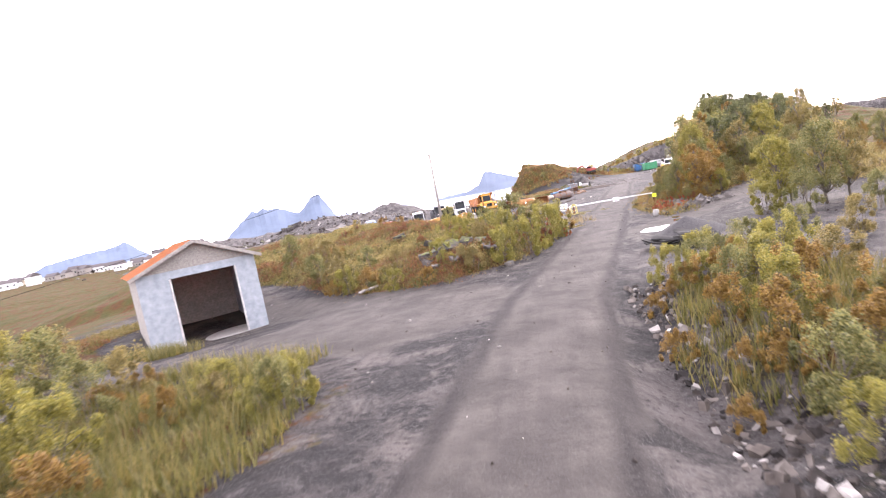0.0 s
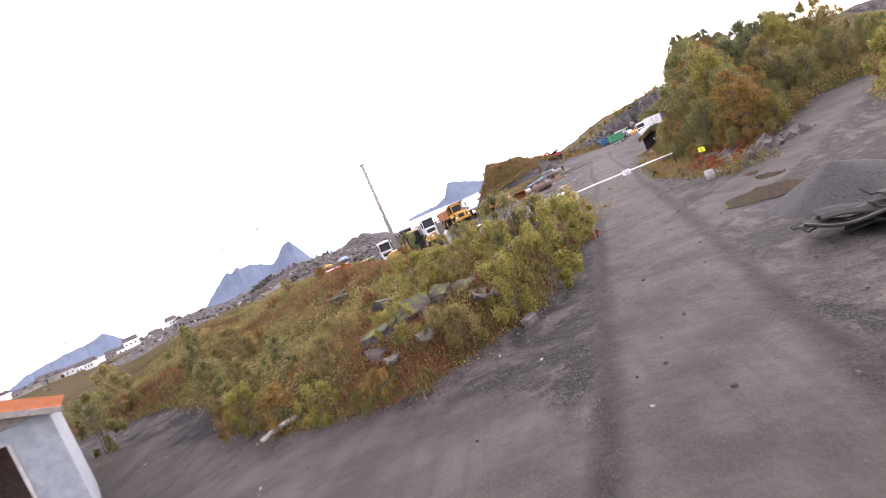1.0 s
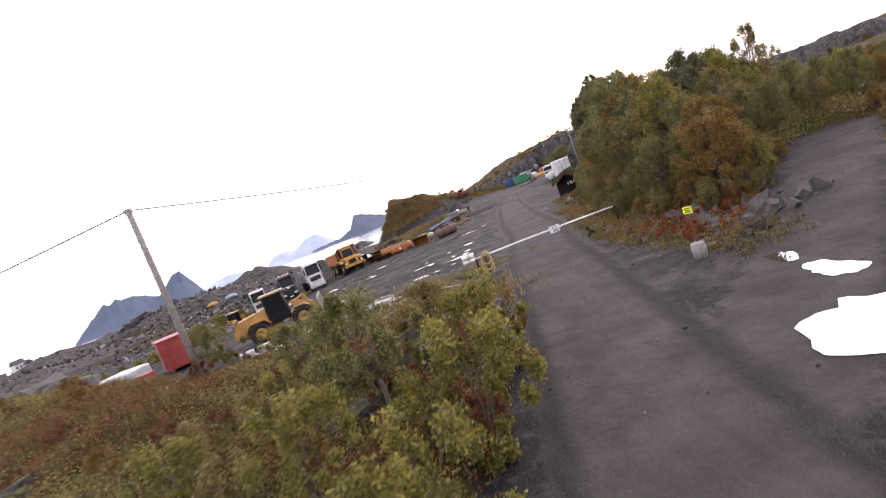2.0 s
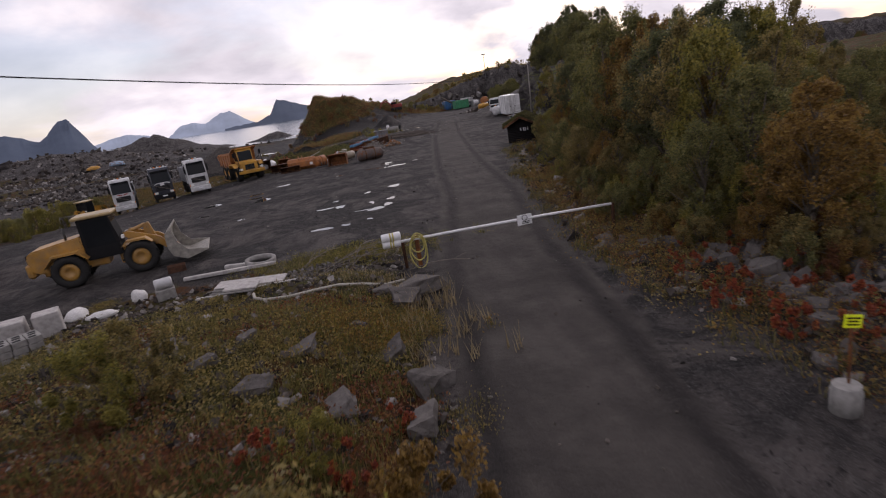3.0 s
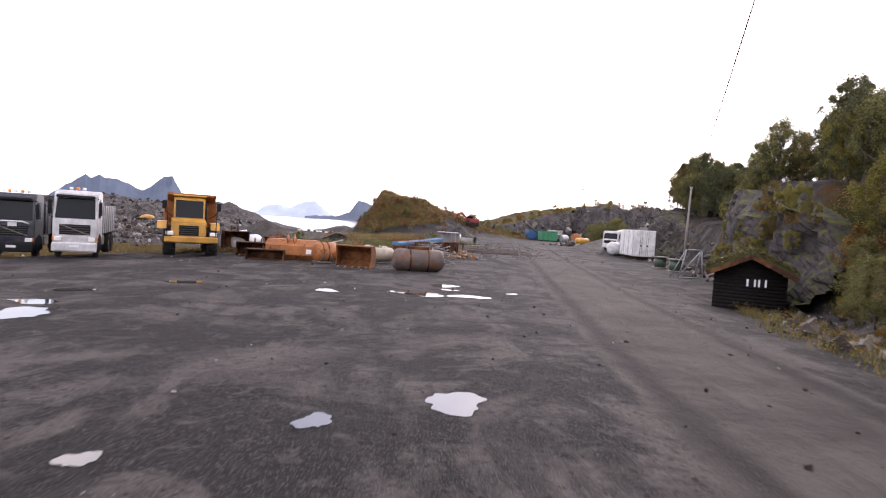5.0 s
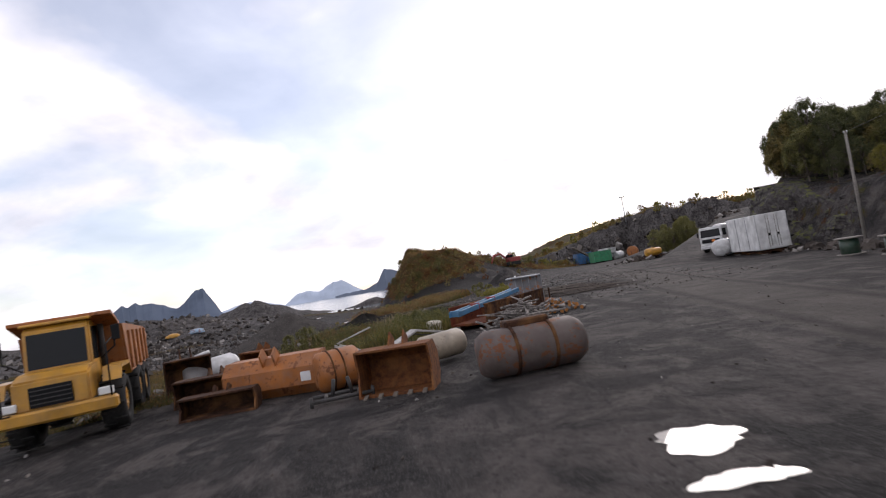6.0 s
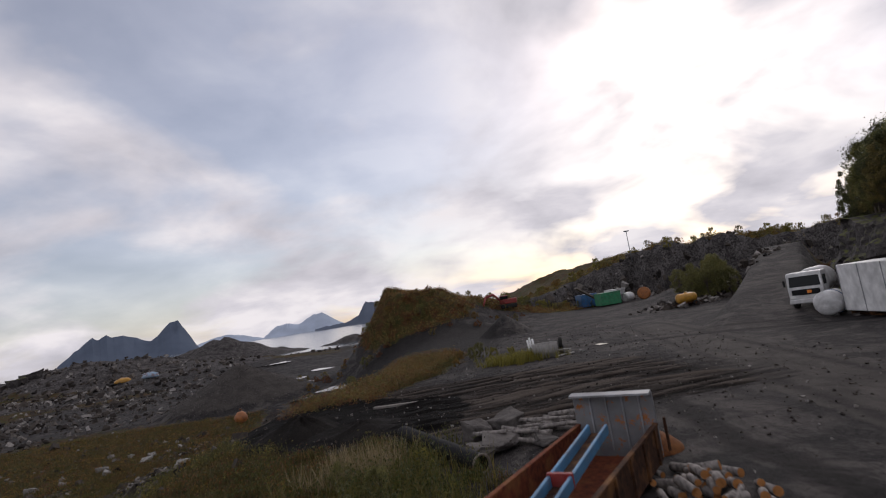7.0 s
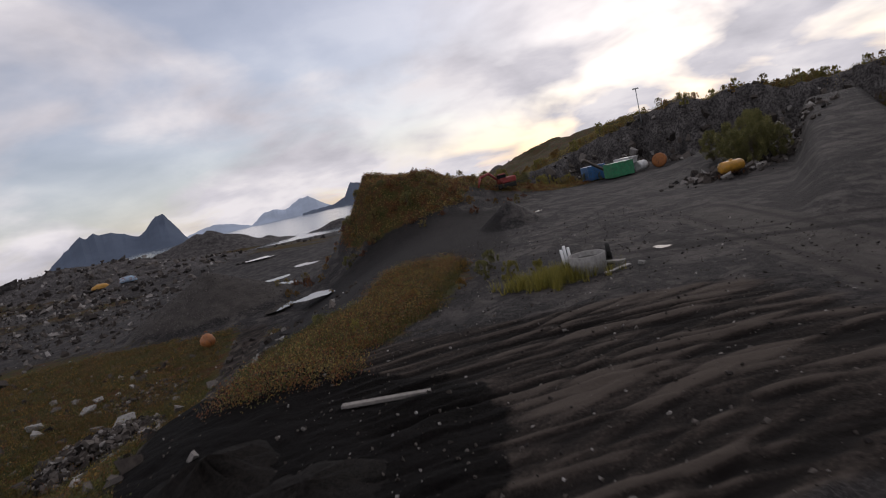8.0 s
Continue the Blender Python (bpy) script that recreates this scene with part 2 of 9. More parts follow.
M_GROUND = ground_material()
M_STONE = stone("grey_blasted_stone", (0.050, 0.045, 0.042), (0.135, 0.122, 0.113), vary=0.25)
M_STONE_MOSS = stone("mossy_grey_rock", (0.024, 0.022, 0.020), (0.075, 0.068, 0.064), moss=1.0, vary=0.2)
M_CLIFF = stone("dark_cliff_rock", (0.020, 0.018, 0.018), (0.092, 0.083, 0.080), moss=0.9, vary=0.0)
M_BARK = plain("birch_bark", (0.13, 0.11, 0.09), 0.9)
M_LEAF_GREEN = leafy("leaves_green", (0.2, (0.058, 0.062, 0.021)), (0.5, (0.148, 0.146, 0.046)), (0.8, (0.270, 0.235, 0.078)))
M_LEAF_OLIVE = leafy("leaves_olive", (0.2, (0.082, 0.068, 0.024)), (0.5, (0.205, 0.165, 0.054)), (0.8, (0.345, 0.250, 0.082)))
M_LEAF_GOLD = leafy("leaves_gold", (0.2, (0.085, 0.050, 0.014)), (0.5, (0.205, 0.118, 0.026)), (0.85, (0.350, 0.220, 0.050)))
M_LEAF_YELLOWGREEN = leafy("leaves_yellow_green", (0.2, (0.080, 0.078, 0.018)), (0.5, (0.205, 0.185, 0.036)), (0.85, (0.350, 0.285, 0.058)))
M_LEAF_DARK = leafy("leaves_dark", (0.2, (0.034, 0.040, 0.018)), (0.5, (0.085, 0.094, 0.036)), (0.8, (0.155, 0.158, 0.062)))
M_LEAF_RED = leafy("leaves_red", (0.2, (0.110, 0.026, 0.014)), (0.5, (0.300, 0.055, 0.026)), (0.8, (0.400, 0.150, 0.042)))
M_LEAF_RUST = leafy("leaves_rust", (0.2, (0.060, 0.020, 0.012)), (0.5, (0.165, 0.058, 0.024)), (0.85, (0.250, 0.125, 0.040)))
M_GRASS = leafy("grass_blades", (0.15, (0.050, 0.056, 0.012)), (0.5, (0.125, 0.113, 0.028)), (0.85, (0.240, 0.180, 0.060)))
# darker grass and weed mixes, for the far yard and the rubble
M_GRASS_DARK = leafy("dark_grass_blades", (0.15, (0.028, 0.030, 0.007)), (0.5, (0.078, 0.066, 0.017)), (0.85, (0.165, 0.115, 0.036)))
M_WEED_DARK = leafy("dark_weeds", (0.2, (0.022, 0.032, 0.008)), (0.5, (0.062, 0.074, 0.017)), (0.85, (0.145, 0.130, 0.034)))
M_STRAW = leafy("dry_straw", (0.2, (0.16, 0.12, 0.06)), (0.8, (0.34, 0.27, 0.15)))


def water_material(name, rough, deep):
    k = Nodes(name, rough).world_co()
    k.b.inputs["IOR"].default_value = 1.6
    k.b.inputs["Specular IOR Level"].default_value = 0.8
    return k, deep


_k, _c = water_material("puddle_water", 0.03, (0.05, 0.045, 0.04))
M_PUDDLE = _k.done(_c)
_k, _c = water_material("sea_water", 0.12, (0.10, 0.115, 0.13))
_k.bump(_k.noise(0.35, 5, 0.6), 0.25, 0.3)
M_SEA = _k.done(_c)

# ---- the lie of the land ----
def smooth(a, b, v):
    u = np.clip((v - a) / (b - a), 0.0, 1.0)
    return u * u * (3 - 2 * u)


_lattice = np.random.RandomState(7).rand(256, 256)


def value_noise(x, y):
    xi, yi = np.floor(x).astype(int), np.floor(y).astype(int)
    fx, fy = x - xi, y - yi
    fx, fy = fx * fx * (3 - 2 * fx), fy * fy * (3 - 2 * fy)
    a, b = _lattice[xi % 256, yi % 256], _lattice[(xi + 1) % 256, yi % 256]
    c, d = _lattice[xi % 256, (yi + 1) % 256], _lattice[(xi + 1) % 256, (yi + 1) % 256]
    return (a * (1 - fx) + b * fx) * (1 - fy) + (c * (1 - fx) + d * fx) * fy


def fractal(x, y, size, octaves=4, gain=0.5):
    total, amp, norm = 0.0, 1.0, 0.0
    for i in range(octaves):
        total = total + amp * value_noise(x / size * 2 ** i + 17.3 * i, y / size * 2 ** i + 5.1 * i)
        norm += amp
        amp *= gain
    return total / norm - 0.5


def road_centre(y):
    return np.interp(y, [-70, -42, -34, -20, -8, 9, 17, 30, 45, 60, 80, 100, 125], [0.6, 0.6, 0.8, 1.9, 4.0, 6.9, 8.0, 10.6, 12.5, 14.9, 18.2, 22.0, 27.0])


def road_half(y):
    return np.interp(y, [-40, -10, 5, 17, 40, 80, 125], [2.15, 2.1, 2.2, 2.7, 2.5, 2.6, 3.0])


def bump(x, y, cx, cy, rx, ry, turn=0.0):
    c, s = math.cos(radians(turn)), math.sin(radians(turn))
    u, v = ((x - cx) * c + (y - cy) * s) / rx, (-(x - cx) * s + (y - cy) * c) / ry
    return np.exp(-(u * u + v * v))


def side_track(x, y):
    """Distance from the track that turns off up the bank, and the way along it."""
    s = np.clip(((x - 6.5) * 17.0 + (y + 5.0) * 17.8) / 24.6, 0, 25)
    return np.hypot(x - 6.5 - s * 17.0 / 24.6, y + 5.0 - s * 17.8 / 24.6), s


def knoll_mask(x, y):
    """1 on the heath knoll between the side track and the road."""
    d = road_centre(y) - road_half(y) - 0.5 - x
    front = np.interp(x, [-40, -22, -16, -9, -4, 0, 4], [4, 0, -5, -12.2, -13.8, -9.5, 6])
    return np.clip(np.minimum(d, (y - front) * 0.8), -50, 50)


def knoll(x, y):
    d = knoll_mask(x, y)
    rise = 1.3 * smooth(0.0, 3.0, d) + 1.9 * smooth(3.0, 13.0, d)
    far = 1 - smooth(2.0, 12.0, y + 0.9 * np.minimum(x + 8, 0) + np.minimum(0, x + 14) * 0.0)
    low = 0.75 * smooth(0.5, 4.0, d) * (1 - smooth(15.5, 19.0, y)) * smooth(-12.0, -6.0, x)
    return np.maximum(rise * far, low)


def right_bank(x, y):
    """The wooded slope and cliff east of the road."""
    foot = np.interp(y, [-70, -40, -22, -12, 4, 8, 16, 30, 48, 56, 62, 75, 95, 112, 118, 125, 140, 200],
                     [30, 24, 22, 25, 16, 13.5, 12.5, 15.5, 20, 26, 27, 32, 37.5, 41, 44, 48.5, 60, 90])
    steep = np.interp(y, [-40, 0, 10, 40, 60, 75, 110, 130], [9, 8, 4.5, 4.0, 2.2, 1.6, 1.8, 4])
    top = np.interp(y, [-40, 0, 20, 40, 52, 65, 76, 84, 100, 112, 125, 150, 175], [1.5, 1.2, 1.6, 2.2, 5.0, 7.5, 8.0, 5.5, 5.0, 8.0, 8.0, 5.0, 0.0])
    d = x - foot
    top = top * (1 - 0.75 * smooth(18, 44, d) * (1 - smooth(100, 112, y) * (1 - smooth(28, 40, d))))
    return top * smooth(0.0, 2.2 * steep, d) + 0.04 * np.clip(d - steep, 0, 40) * smooth(52, 70, y) * (1 - smooth(108, 135, y))


def yard_edge(y):
    """The western lip of the yard, beyond which the ground drops to the pit."""
    return np.interp(y, [50, 62, 70, 80, 95, 108, 120, 140, 160, 185, 205, 230], [-40, -22, -9, -2, -6, -4.5, 0.5, 3.0, 6.0, 12.0, 24.0, 40.0])


def height(x, y):
    n1, n2 = fractal(x, y, 9.0, 4), fractal(x + 31, y - 12, 2.2, 3)
    h = 0.05 * n1 + 0.03 * n2
    kn = knoll(x, y)
    h = h + kn + smooth(0.4, 1.5, kn) * (0.7 * n1 + 0.6 * n2)
    rb = right_bank(x, y)
    h = h + rb + smooth(0.3, 3.0, rb) * (1.4 * n1 + 0.7 * n2)
    # stony heap and ditch beside the first stretch of road
    h = h + 0.5 * bump(x, y, 9.5, -27, 3.5, 5.0) + 0.6 * n2 * bump(x, y, 9.0, -27, 4, 7)
    h = h - 0.75 * bump(x, y, 4.6, -28.0, 1.2, 6.0) - 0.5 * bump(x, y, 6.2, -31.0, 1.6, 1.6)
    h = h - 0.95 * bump(x, y, -17.5, -12.5, 7, 7) - 0.6 * bump(x, y, 23.5, 58.5, 5, 9)
    # the yard falls away under the parked trucks
    h = h - (0.25 + 0.85 * smooth(13, 26, -x)) * smooth(8, 14, -x) * smooth(42, 58, y) * (1 - smooth(72, 86, y))
    off, along = side_track(x, y)
    on = 1 - smooth(1.6, 3.4, off)
    h = h * (1 - on) + on * (0.06 * np.clip(along - 8, 0, 30) + 0.05 * n2)
    # drop to the pit and the shore in the west
    drop = smooth(0.0, 24.0, yard_edge(y) - x) * smooth(52, 84, y)
    h = h - 6.6 * drop + drop * (0.5 * n1 + 0.12 * n2)
    far_west = smooth(28, 120, -x) * (1 - smooth(20, 80, y))
    h = h - 11.0 * far_west
    # beach down to the sea
    h = h - 9.0 * smooth(330, 560, y + 0.35 * np.minimum(x, 0)) * (1 - smooth(30, 90, x))
    # overgrown mound, and the ridge behind the crusher
    rough = 1 + 0.9 * fractal(x, y, 14, 5, 0.6)
    mound = np.minimum(1.0, 1.3 * bump(x, y, 1.0, 187, 12.5, 15))
    h = h + 5.6 * bump(x, y, 16, 193, 12, 11) * (1 + 0.5 * fractal(x, y, 14, 5, 0.6))
    h = h * (1 - mound) + mound * (10.2 + 3.4 * fractal(x + 40, y, 7, 4) - 0.05 * x)
    ridge = smooth(0, 7, y - quarry_face(x)) * np.interp(x, [22, 34, 52, 62, 72, 85, 110, 200], [0, 4.0, 8.4, 11.4, 12.8, 11.4, 11.0, 9.0])
    h = h + ridge * (1 + 0.55 * fractal(x, y, 11, 5, 0.62)) * (1 - smooth(330, 420, y)) + 2.6 * bump(x, y, 56, 168, 9, 10, -30) * rough
    # ramp up the hill
    ru = (x - 29) * 0.60 + (y - 108) * 0.80
    rv = (x - 29) * 0.80 - (y - 108) * 0.60
    on = (1 - smooth(3.0, 6.0, np.abs(rv))) * smooth(-2, 4, ru) * (1 - smooth(72, 85, ru))
    h = h * (1 - on) + on * 0.105 * np.clip(ru, 0, 66)
    # rubble ridge towards the fjord
    crag = 1 + 1.5 * fractal(x, y, 26, 5, 0.62)
    h = h + 11.5 * bump(x, y, -160, 335, 85, 32, -22) * crag + 5.0 * bump(x, y, -265, 345, 60, 40, 20) * crag
    h = h + 17.0 * bump(x, y, -165, 500, 58, 28, 8) * crag + 6.0 * bump(x, y, -200, 240, 60, 40) * crag
    az = np.degrees(np.arctan2(-x, np.maximum(y, 1.0)))
    rr = np.hypot(x, y)
    h = h + 2.6 * smooth(33, 37, az) * (1 - smooth(56, 62, az)) * smooth(395, 415, rr) * (1 - smooth(640, 700, rr))
    # islets
    for cx, cy, rx, ry, up in ((-139, 590, 15, 9, 10), (-60, 500, 19, 8, 9), (225, 1420, 30, 18, 24), (-30, 700, 24, 9, 7)):
        h = h + up * bump(x, y, cx, cy, rx, ry) * (1 + 0.5 * fractal(x, y, 9, 3))
    # cone of crushed stone and a dark heap in the pit
    h = h + np.maximum(0, 8.0 - 0.55 * np.hypot((x + 36) * 0.92, y - 178)) * (1 + 0.1 * n1) + np.maximum(0, 3.2 - 0.75 * np.hypot(x - 15, (y - 150) * 0.8))
    # tyre ruts in the dark soil
    mud = soil_mask(x, y)
    h = h + mud * (wheel_ruts(x, y) * smooth(-3, 1, x + 0.3 * (y - 100)) + 0.10 * n2)
    h = h + peat_mask(x, y) * (0.35 * fractal(x, y, 1.3, 4, 0.6) + 0.15)
    return h


def quarry_face(x):
    """The foot of the cut rock face at the far end of the yard."""
    return np.interp(x, [20, 36, 52, 70, 90, 200], [214, 212, 206, 196, 190, 180]) + 3.5 * np.sin(x * 0.45) + 1.6 * np.sin(x * 1.3)


def wheel_ruts(x, y):
    """Tyre tracks fanning over the soft ground."""
    a = y + 0.045 * (x - 6) ** 2 * 0.35 - 0.10 * x
    b = y - 0.42 * x + 0.02 * (x - 10) ** 2
    r = 0.16 * (value_noise(x * 0.20 + 3.3 + 0.6 * value_noise(x * 0.5, y * 0.5), a * 2.4) - 0.5) + 0.10 * (value_noise(x * 0.3 + 9.1, a * 4.8) - 0.5)
    r2 = 0.20 * (value_noise(x * 0.12 + 5.0, b * 2.6 + 40) - 0.5)
    return r + r2 * smooth(4, 9, x) - 0.10 * np.exp(-((a - 101.6) / 0.22) ** 2) - 0.10 * np.exp(-((a - 103.4) / 0.22) ** 2) - 0.09 * np.exp(-((a - 98.7) / 0.2) ** 2)


def pit_track(x, y):
    """Distance from the track that drops from the peat to the pit."""
    return np.abs(x - np.interp(y, [92, 98, 104, 118, 132, 150, 165], [-3.0, -5.5, -9.0, -13.5, -17.5, -21.5, -24.0]))


def peat_mask(x, y):
    x = x + 3.0 * fractal(x + 7, y, 4.0, 4, 0.6)
    y = y + 1.5 * fractal(x, y + 19, 3.0, 3)
    body = smooth(92.0, 93.5, y - 0.15 * x) * (1 - smooth(102.5, 105.0, y + 0.9 * x))
    body = body * (1 - smooth(2.0, 5.5, x)) * smooth(-1.5, 0.5, x + 4 + 0.57 * (y - 93.5))
    way = (1 - smooth(1.6, 3.2, pit_track(x, y))) * smooth(94, 97, y) * (1 - smooth(108, 124, y))
    return np.clip(np.maximum(body, way), 0, 1)


def wet_tracks(x, y):
    """Dark wet wheel tracks curving over the far yard."""
    a = x - np.interp(y, [72, 78, 84, 92, 100, 108], [13.2, 12.4, 12.3, 13.4, 15.6, 19.0])
    b = y - np.interp(x, [14, 20, 27, 34, 42], [117.5, 114.5, 110.0, 104.0, 99.0])
    m = np.exp(-(a / 0.7) ** 2) * smooth(70, 76, y) * (1 - smooth(96, 106, y))
    m = np.maximum(m, np.exp(-(b / 0.9) ** 2) * smooth(13, 18, x) * (1 - smooth(34, 40, x)))
    m = np.maximum(m, 0.8 * np.exp(-((b - 3.2) / 0.6) ** 2) * smooth(16, 20, x) * (1 - smooth(30, 36, x)))
    # the bank of fine dark gravel tipped down to the pit
    e = yard_edge(y) - x
    return np.maximum(m, 1.25 * smooth(-11.0, -7.0, e) * (1 - smooth(19, 23, e)) * smooth(127, 132, y) * (1 - smooth(166, 172, y)))


def soil_mask(x, y):
    edge = smooth(-5.5, -3.5, x + 0.25 * (y - 100)) * (1 - smooth(14.5, 21.0, x + 0.12 * (y - 100)))
    field = edge * smooth(90, 92.5, y) * (1 - smooth(107, 110, y + 0.15 * x))
    return np.maximum(field, (1 - smooth(1.3, 2.4, pit_track(x, y))) * smooth(96, 100, y) * (1 - smooth(150, 165, y)))


def veg_mask(x, y):
    v = smooth(0.0, 1.2, knoll_mask(x, y)) * (1 - smooth(9.0, 15.0, y + 1.3 * np.minimum(x + 10, 0)))
    v = np.maximum(v, smooth(0.1, 1.0, right_bank(x, y)) * (1 - 0.65 * smooth(60, 66, y) * (1 - smooth(9, 14, x - np.interp(y, [60, 112], [27, 42])))))
    v = np.maximum(v, 0.65 * bump(x, y, 8.5, -27, 4.2, 9))
    v = np.maximum(v, bump(x, y, -10, -31, 5.5, 7) + bump(x, y, -24, -14, 7, 9))
    # grass between the scrap row and the pit, and along the lip of the yard
    strip = smooth(1.0, 4.0, yard_edge(y) + 6.0 - x) * smooth(67, 72, y) * (1 - smooth(112, 132, y + 0.5 * x))
    v = np.maximum(v, strip * (1 - smooth(34, 60, yard_edge(y) - x)))
    v = np.maximum(v, 0.8 * smooth(-14, -22, x) * smooth(60, 70, y) * (1 - smooth(140, 158, y + 0.35 * x)) * (1 - smooth(60, 85, -x)))
    lip = np.exp(-((x - yard_edge(y) - 1.0) / 4.5) ** 2) * smooth(106, 110, y) * (1 - smooth(128, 140, y))
    v = np.maximum(v, lip)
    v = np.maximum(v, smooth(0.40, 0.6, bump(x, y, 1, 184, 15, 19)) + smooth(0.3, 0.5, bump(x, y, 20, 197, 24, 15)))
    v = np.maximum(v, 0.62 * smooth(4, 14, y - quarry_face(x)) * smooth(20, 30, x) * (1 - smooth(330, 400, y)))
    v = np.maximum(v, 0.75 * smooth(8, 12, x - np.interp(y, [118, 140, 200], [44, 60, 86])) * smooth(116, 122, y) * (1 - smooth(185, 200, y)))
    v = np.maximum(v, smooth(-20, -45, x) * (1 - smooth(60, 110, y)))
    v = np.maximum(v, smooth(0.35, 0.6, bump(x, y, -150, 455, 60, 30, 8)) * 0.7)
    v = np.maximum(v, 0.58 * smooth(-10.5, -8.5, x) * (1 - smooth(3.2, 4.6, x)) * smooth(4, 7, y) * (1 - smooth(20.5, 23.0, y)))
    v = v * smooth(1.6, 2.6, side_track(x, y)[0]) * smooth(5.0, 6.5, np.hypot(x + 20.4, y + 11.8))
    wild = bump(x, y, -150, 335, 110, 60, -22) + bump(x, y, -190, 240, 70, 45)
    v = np.maximum(v, smooth(0.02, 0.16, fractal(x, y, 24, 4)) * smooth(0.1, 0.3, wild) * 0.8)
    return np.clip(v, 0, 1) * (1 - soil_mask(x, y)) * (1 - peat_mask(x, y))


def rock_mask(x, y):
    r = smooth(0.25, 0.5, bump(x, y, -150, 335, 90, 34, -22) + bump(x, y, -265, 345, 60, 40, 20) + bump(x, y, -190, 240, 60, 40))
    r = np.maximum(r, 0.9 * smooth(-1, 1, y - quarry_face(x)) * (1 - smooth(6, 16, y - quarry_face(x))) * smooth(26, 36, x))
    for cx, cy, rx, ry in ((-139, 590, 21, 13), (-60, 500, 25, 12), (225, 1420, 45, 30), (-30, 700, 28, 12), (-165, 500, 66, 34)):
        r = np.maximum(r, smooth(0.2, 0.4, bump(x, y, cx, cy, rx, ry)))
    r = np.maximum(r, 0.8 * smooth(0.3, 0.6, bump(x, y, 9.5, -26, 4, 5.5)) * smooth(7, 9, x))
    return np.clip(r, 0, 1)


def z_at(x, y):
    return float(height(np.array([float(x)]), np.array([float(y)]))[0])


def spaced(*stretches):
    """Coordinates with their own step on each stretch (from, to, step)."""
    return np.unique(np.concatenate([np.arange(a, b, s) for a, b, s in stretches]))


def add_mesh(name, verts, faces, material, smooth_shade=True):
    me = bpy.data.meshes.new(name)
    me.from_pydata(verts, [], faces)
    if smooth_shade:
        me.polygons.foreach_set("use_smooth", np.ones(len(me.polygons), bool))
    if material:
        me.materials.append(material)
    return me


def build_ground():
    gx = spaced((-4800, -800, 400), (-800, -320, 40), (-320, -60, 4), (-60, -26, 1.2), (-26, 30, 0.4), (30, 60, 0.9), (60, 130, 1.8), (130, 240, 5), (240, 800, 40), (800, 4801, 400))
    gy = spaced((-4800, -800, 400), (-800, -120, 40), (-120, -45, 4), (-45, 20, 0.4), (20, 87, 0.5), (87, 112, 0.11), (112, 120, 0.5), (120, 245, 1.2), (245, 700, 5), (700, 1500, 20), (1500, 4801, 300))
    xx, yy = np.meshgrid(gx, gy, indexing="xy")
    zz = height(xx, yy)
    # far from the yard the land sinks under the sea, save in the east
    deep = smooth(600, 900, np.hypot(xx * np.where(xx > 0, 0.45, 1.0), np.where(yy > 0, yy, yy * 0.6)))
    zz = zz * (1 - deep) - 16 * deep
    isl = bump(xx, yy, 225, 1420, 30, 18) * 24 + bump(xx, yy, -30, 700, 24, 9) * 9
    zz = np.where(isl > 0.5, -13 + isl, zz)
    verts = np.stack([xx.ravel(), yy.ravel(), zz.ravel()], 1)
    w, hh = len(gx), len(gy)
    i = (np.arange(hh - 1)[:, None] * w + np.arange(w - 1)[None]).ravel()
    faces = np.stack([i, i + 1, i + w + 1, i + w], 1)
    me = add_mesh("ground", verts.tolist(), faces.tolist(), M_GROUND)
    rc = np.abs(xx - road_centre(yy))
    road = (1 - smooth(-0.3, 0.4, rc - road_half(yy))) * (1 - smooth(118, 135, yy))
    side = 1 - smooth(1.8, 3.2, np.abs((xx + 8.5) * 0.5 + (yy + 13.5) * 0.87 - 0.0) + 10 * smooth(0, 4, xx + 1) + 10 * smooth(-22, -30, xx))
    apron = bump(xx, yy, -6.5, -19, 7.5, 6.5)
    road = np.maximum(road, 0.75 * (1 - smooth(1.2, 2.2, side_track(xx, yy)[0])))
    road = np.maximum(road, np.maximum(0.8 * smooth(0.3, 0.6, apron), 0.7 * side))
    road = np.maximum(road, 0.8 * smooth(0.3, 1.5, 8.0 - 0.55 * np.hypot((xx + 36) * 0.92, yy - 178)))
    rut = np.exp(-((rc - 0.85) / 0.33) ** 2) * 0.4 + 0.9 * np.exp(-((rc - 1.95) / 0.4) ** 2) + 0.6 * np.exp(-(rc / 0.35) ** 2) * 0.4
    # in the soil, rut depth drives the painted dark hollows and pale crests
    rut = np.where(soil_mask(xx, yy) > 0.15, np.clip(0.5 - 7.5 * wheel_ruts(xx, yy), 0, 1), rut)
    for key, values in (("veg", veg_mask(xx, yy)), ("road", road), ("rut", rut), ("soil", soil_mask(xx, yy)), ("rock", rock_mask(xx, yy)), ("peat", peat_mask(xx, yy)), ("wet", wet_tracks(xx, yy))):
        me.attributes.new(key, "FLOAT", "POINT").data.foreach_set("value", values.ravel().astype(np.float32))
    return tagged(new("ground", me), "grey gravel yard and road with heath slopes and dark soil", "ground", kind="structure")


build_ground()


def build_sea():
    g = spaced((-4900, -600, 430), (-600, 600, 60), (600, 4901, 430))
    xx, yy = np.meshgrid(g, g)
    verts = np.stack([xx.ravel(), yy.ravel(), np.full(xx.size, -9.0)], 1)
    w = len(g)
    i = (np.arange(w - 1)[:, None] * w + np.arange(w - 1)[None]).ravel()
    me = add_mesh("water", verts.tolist(), np.stack([i, i + 1, i + w + 1, i + w], 1).tolist(), M_SEA)
    return tagged(new("water", me), "calm pale grey fjord reflecting an overcast sky", "sea", kind="structure")


build_sea()


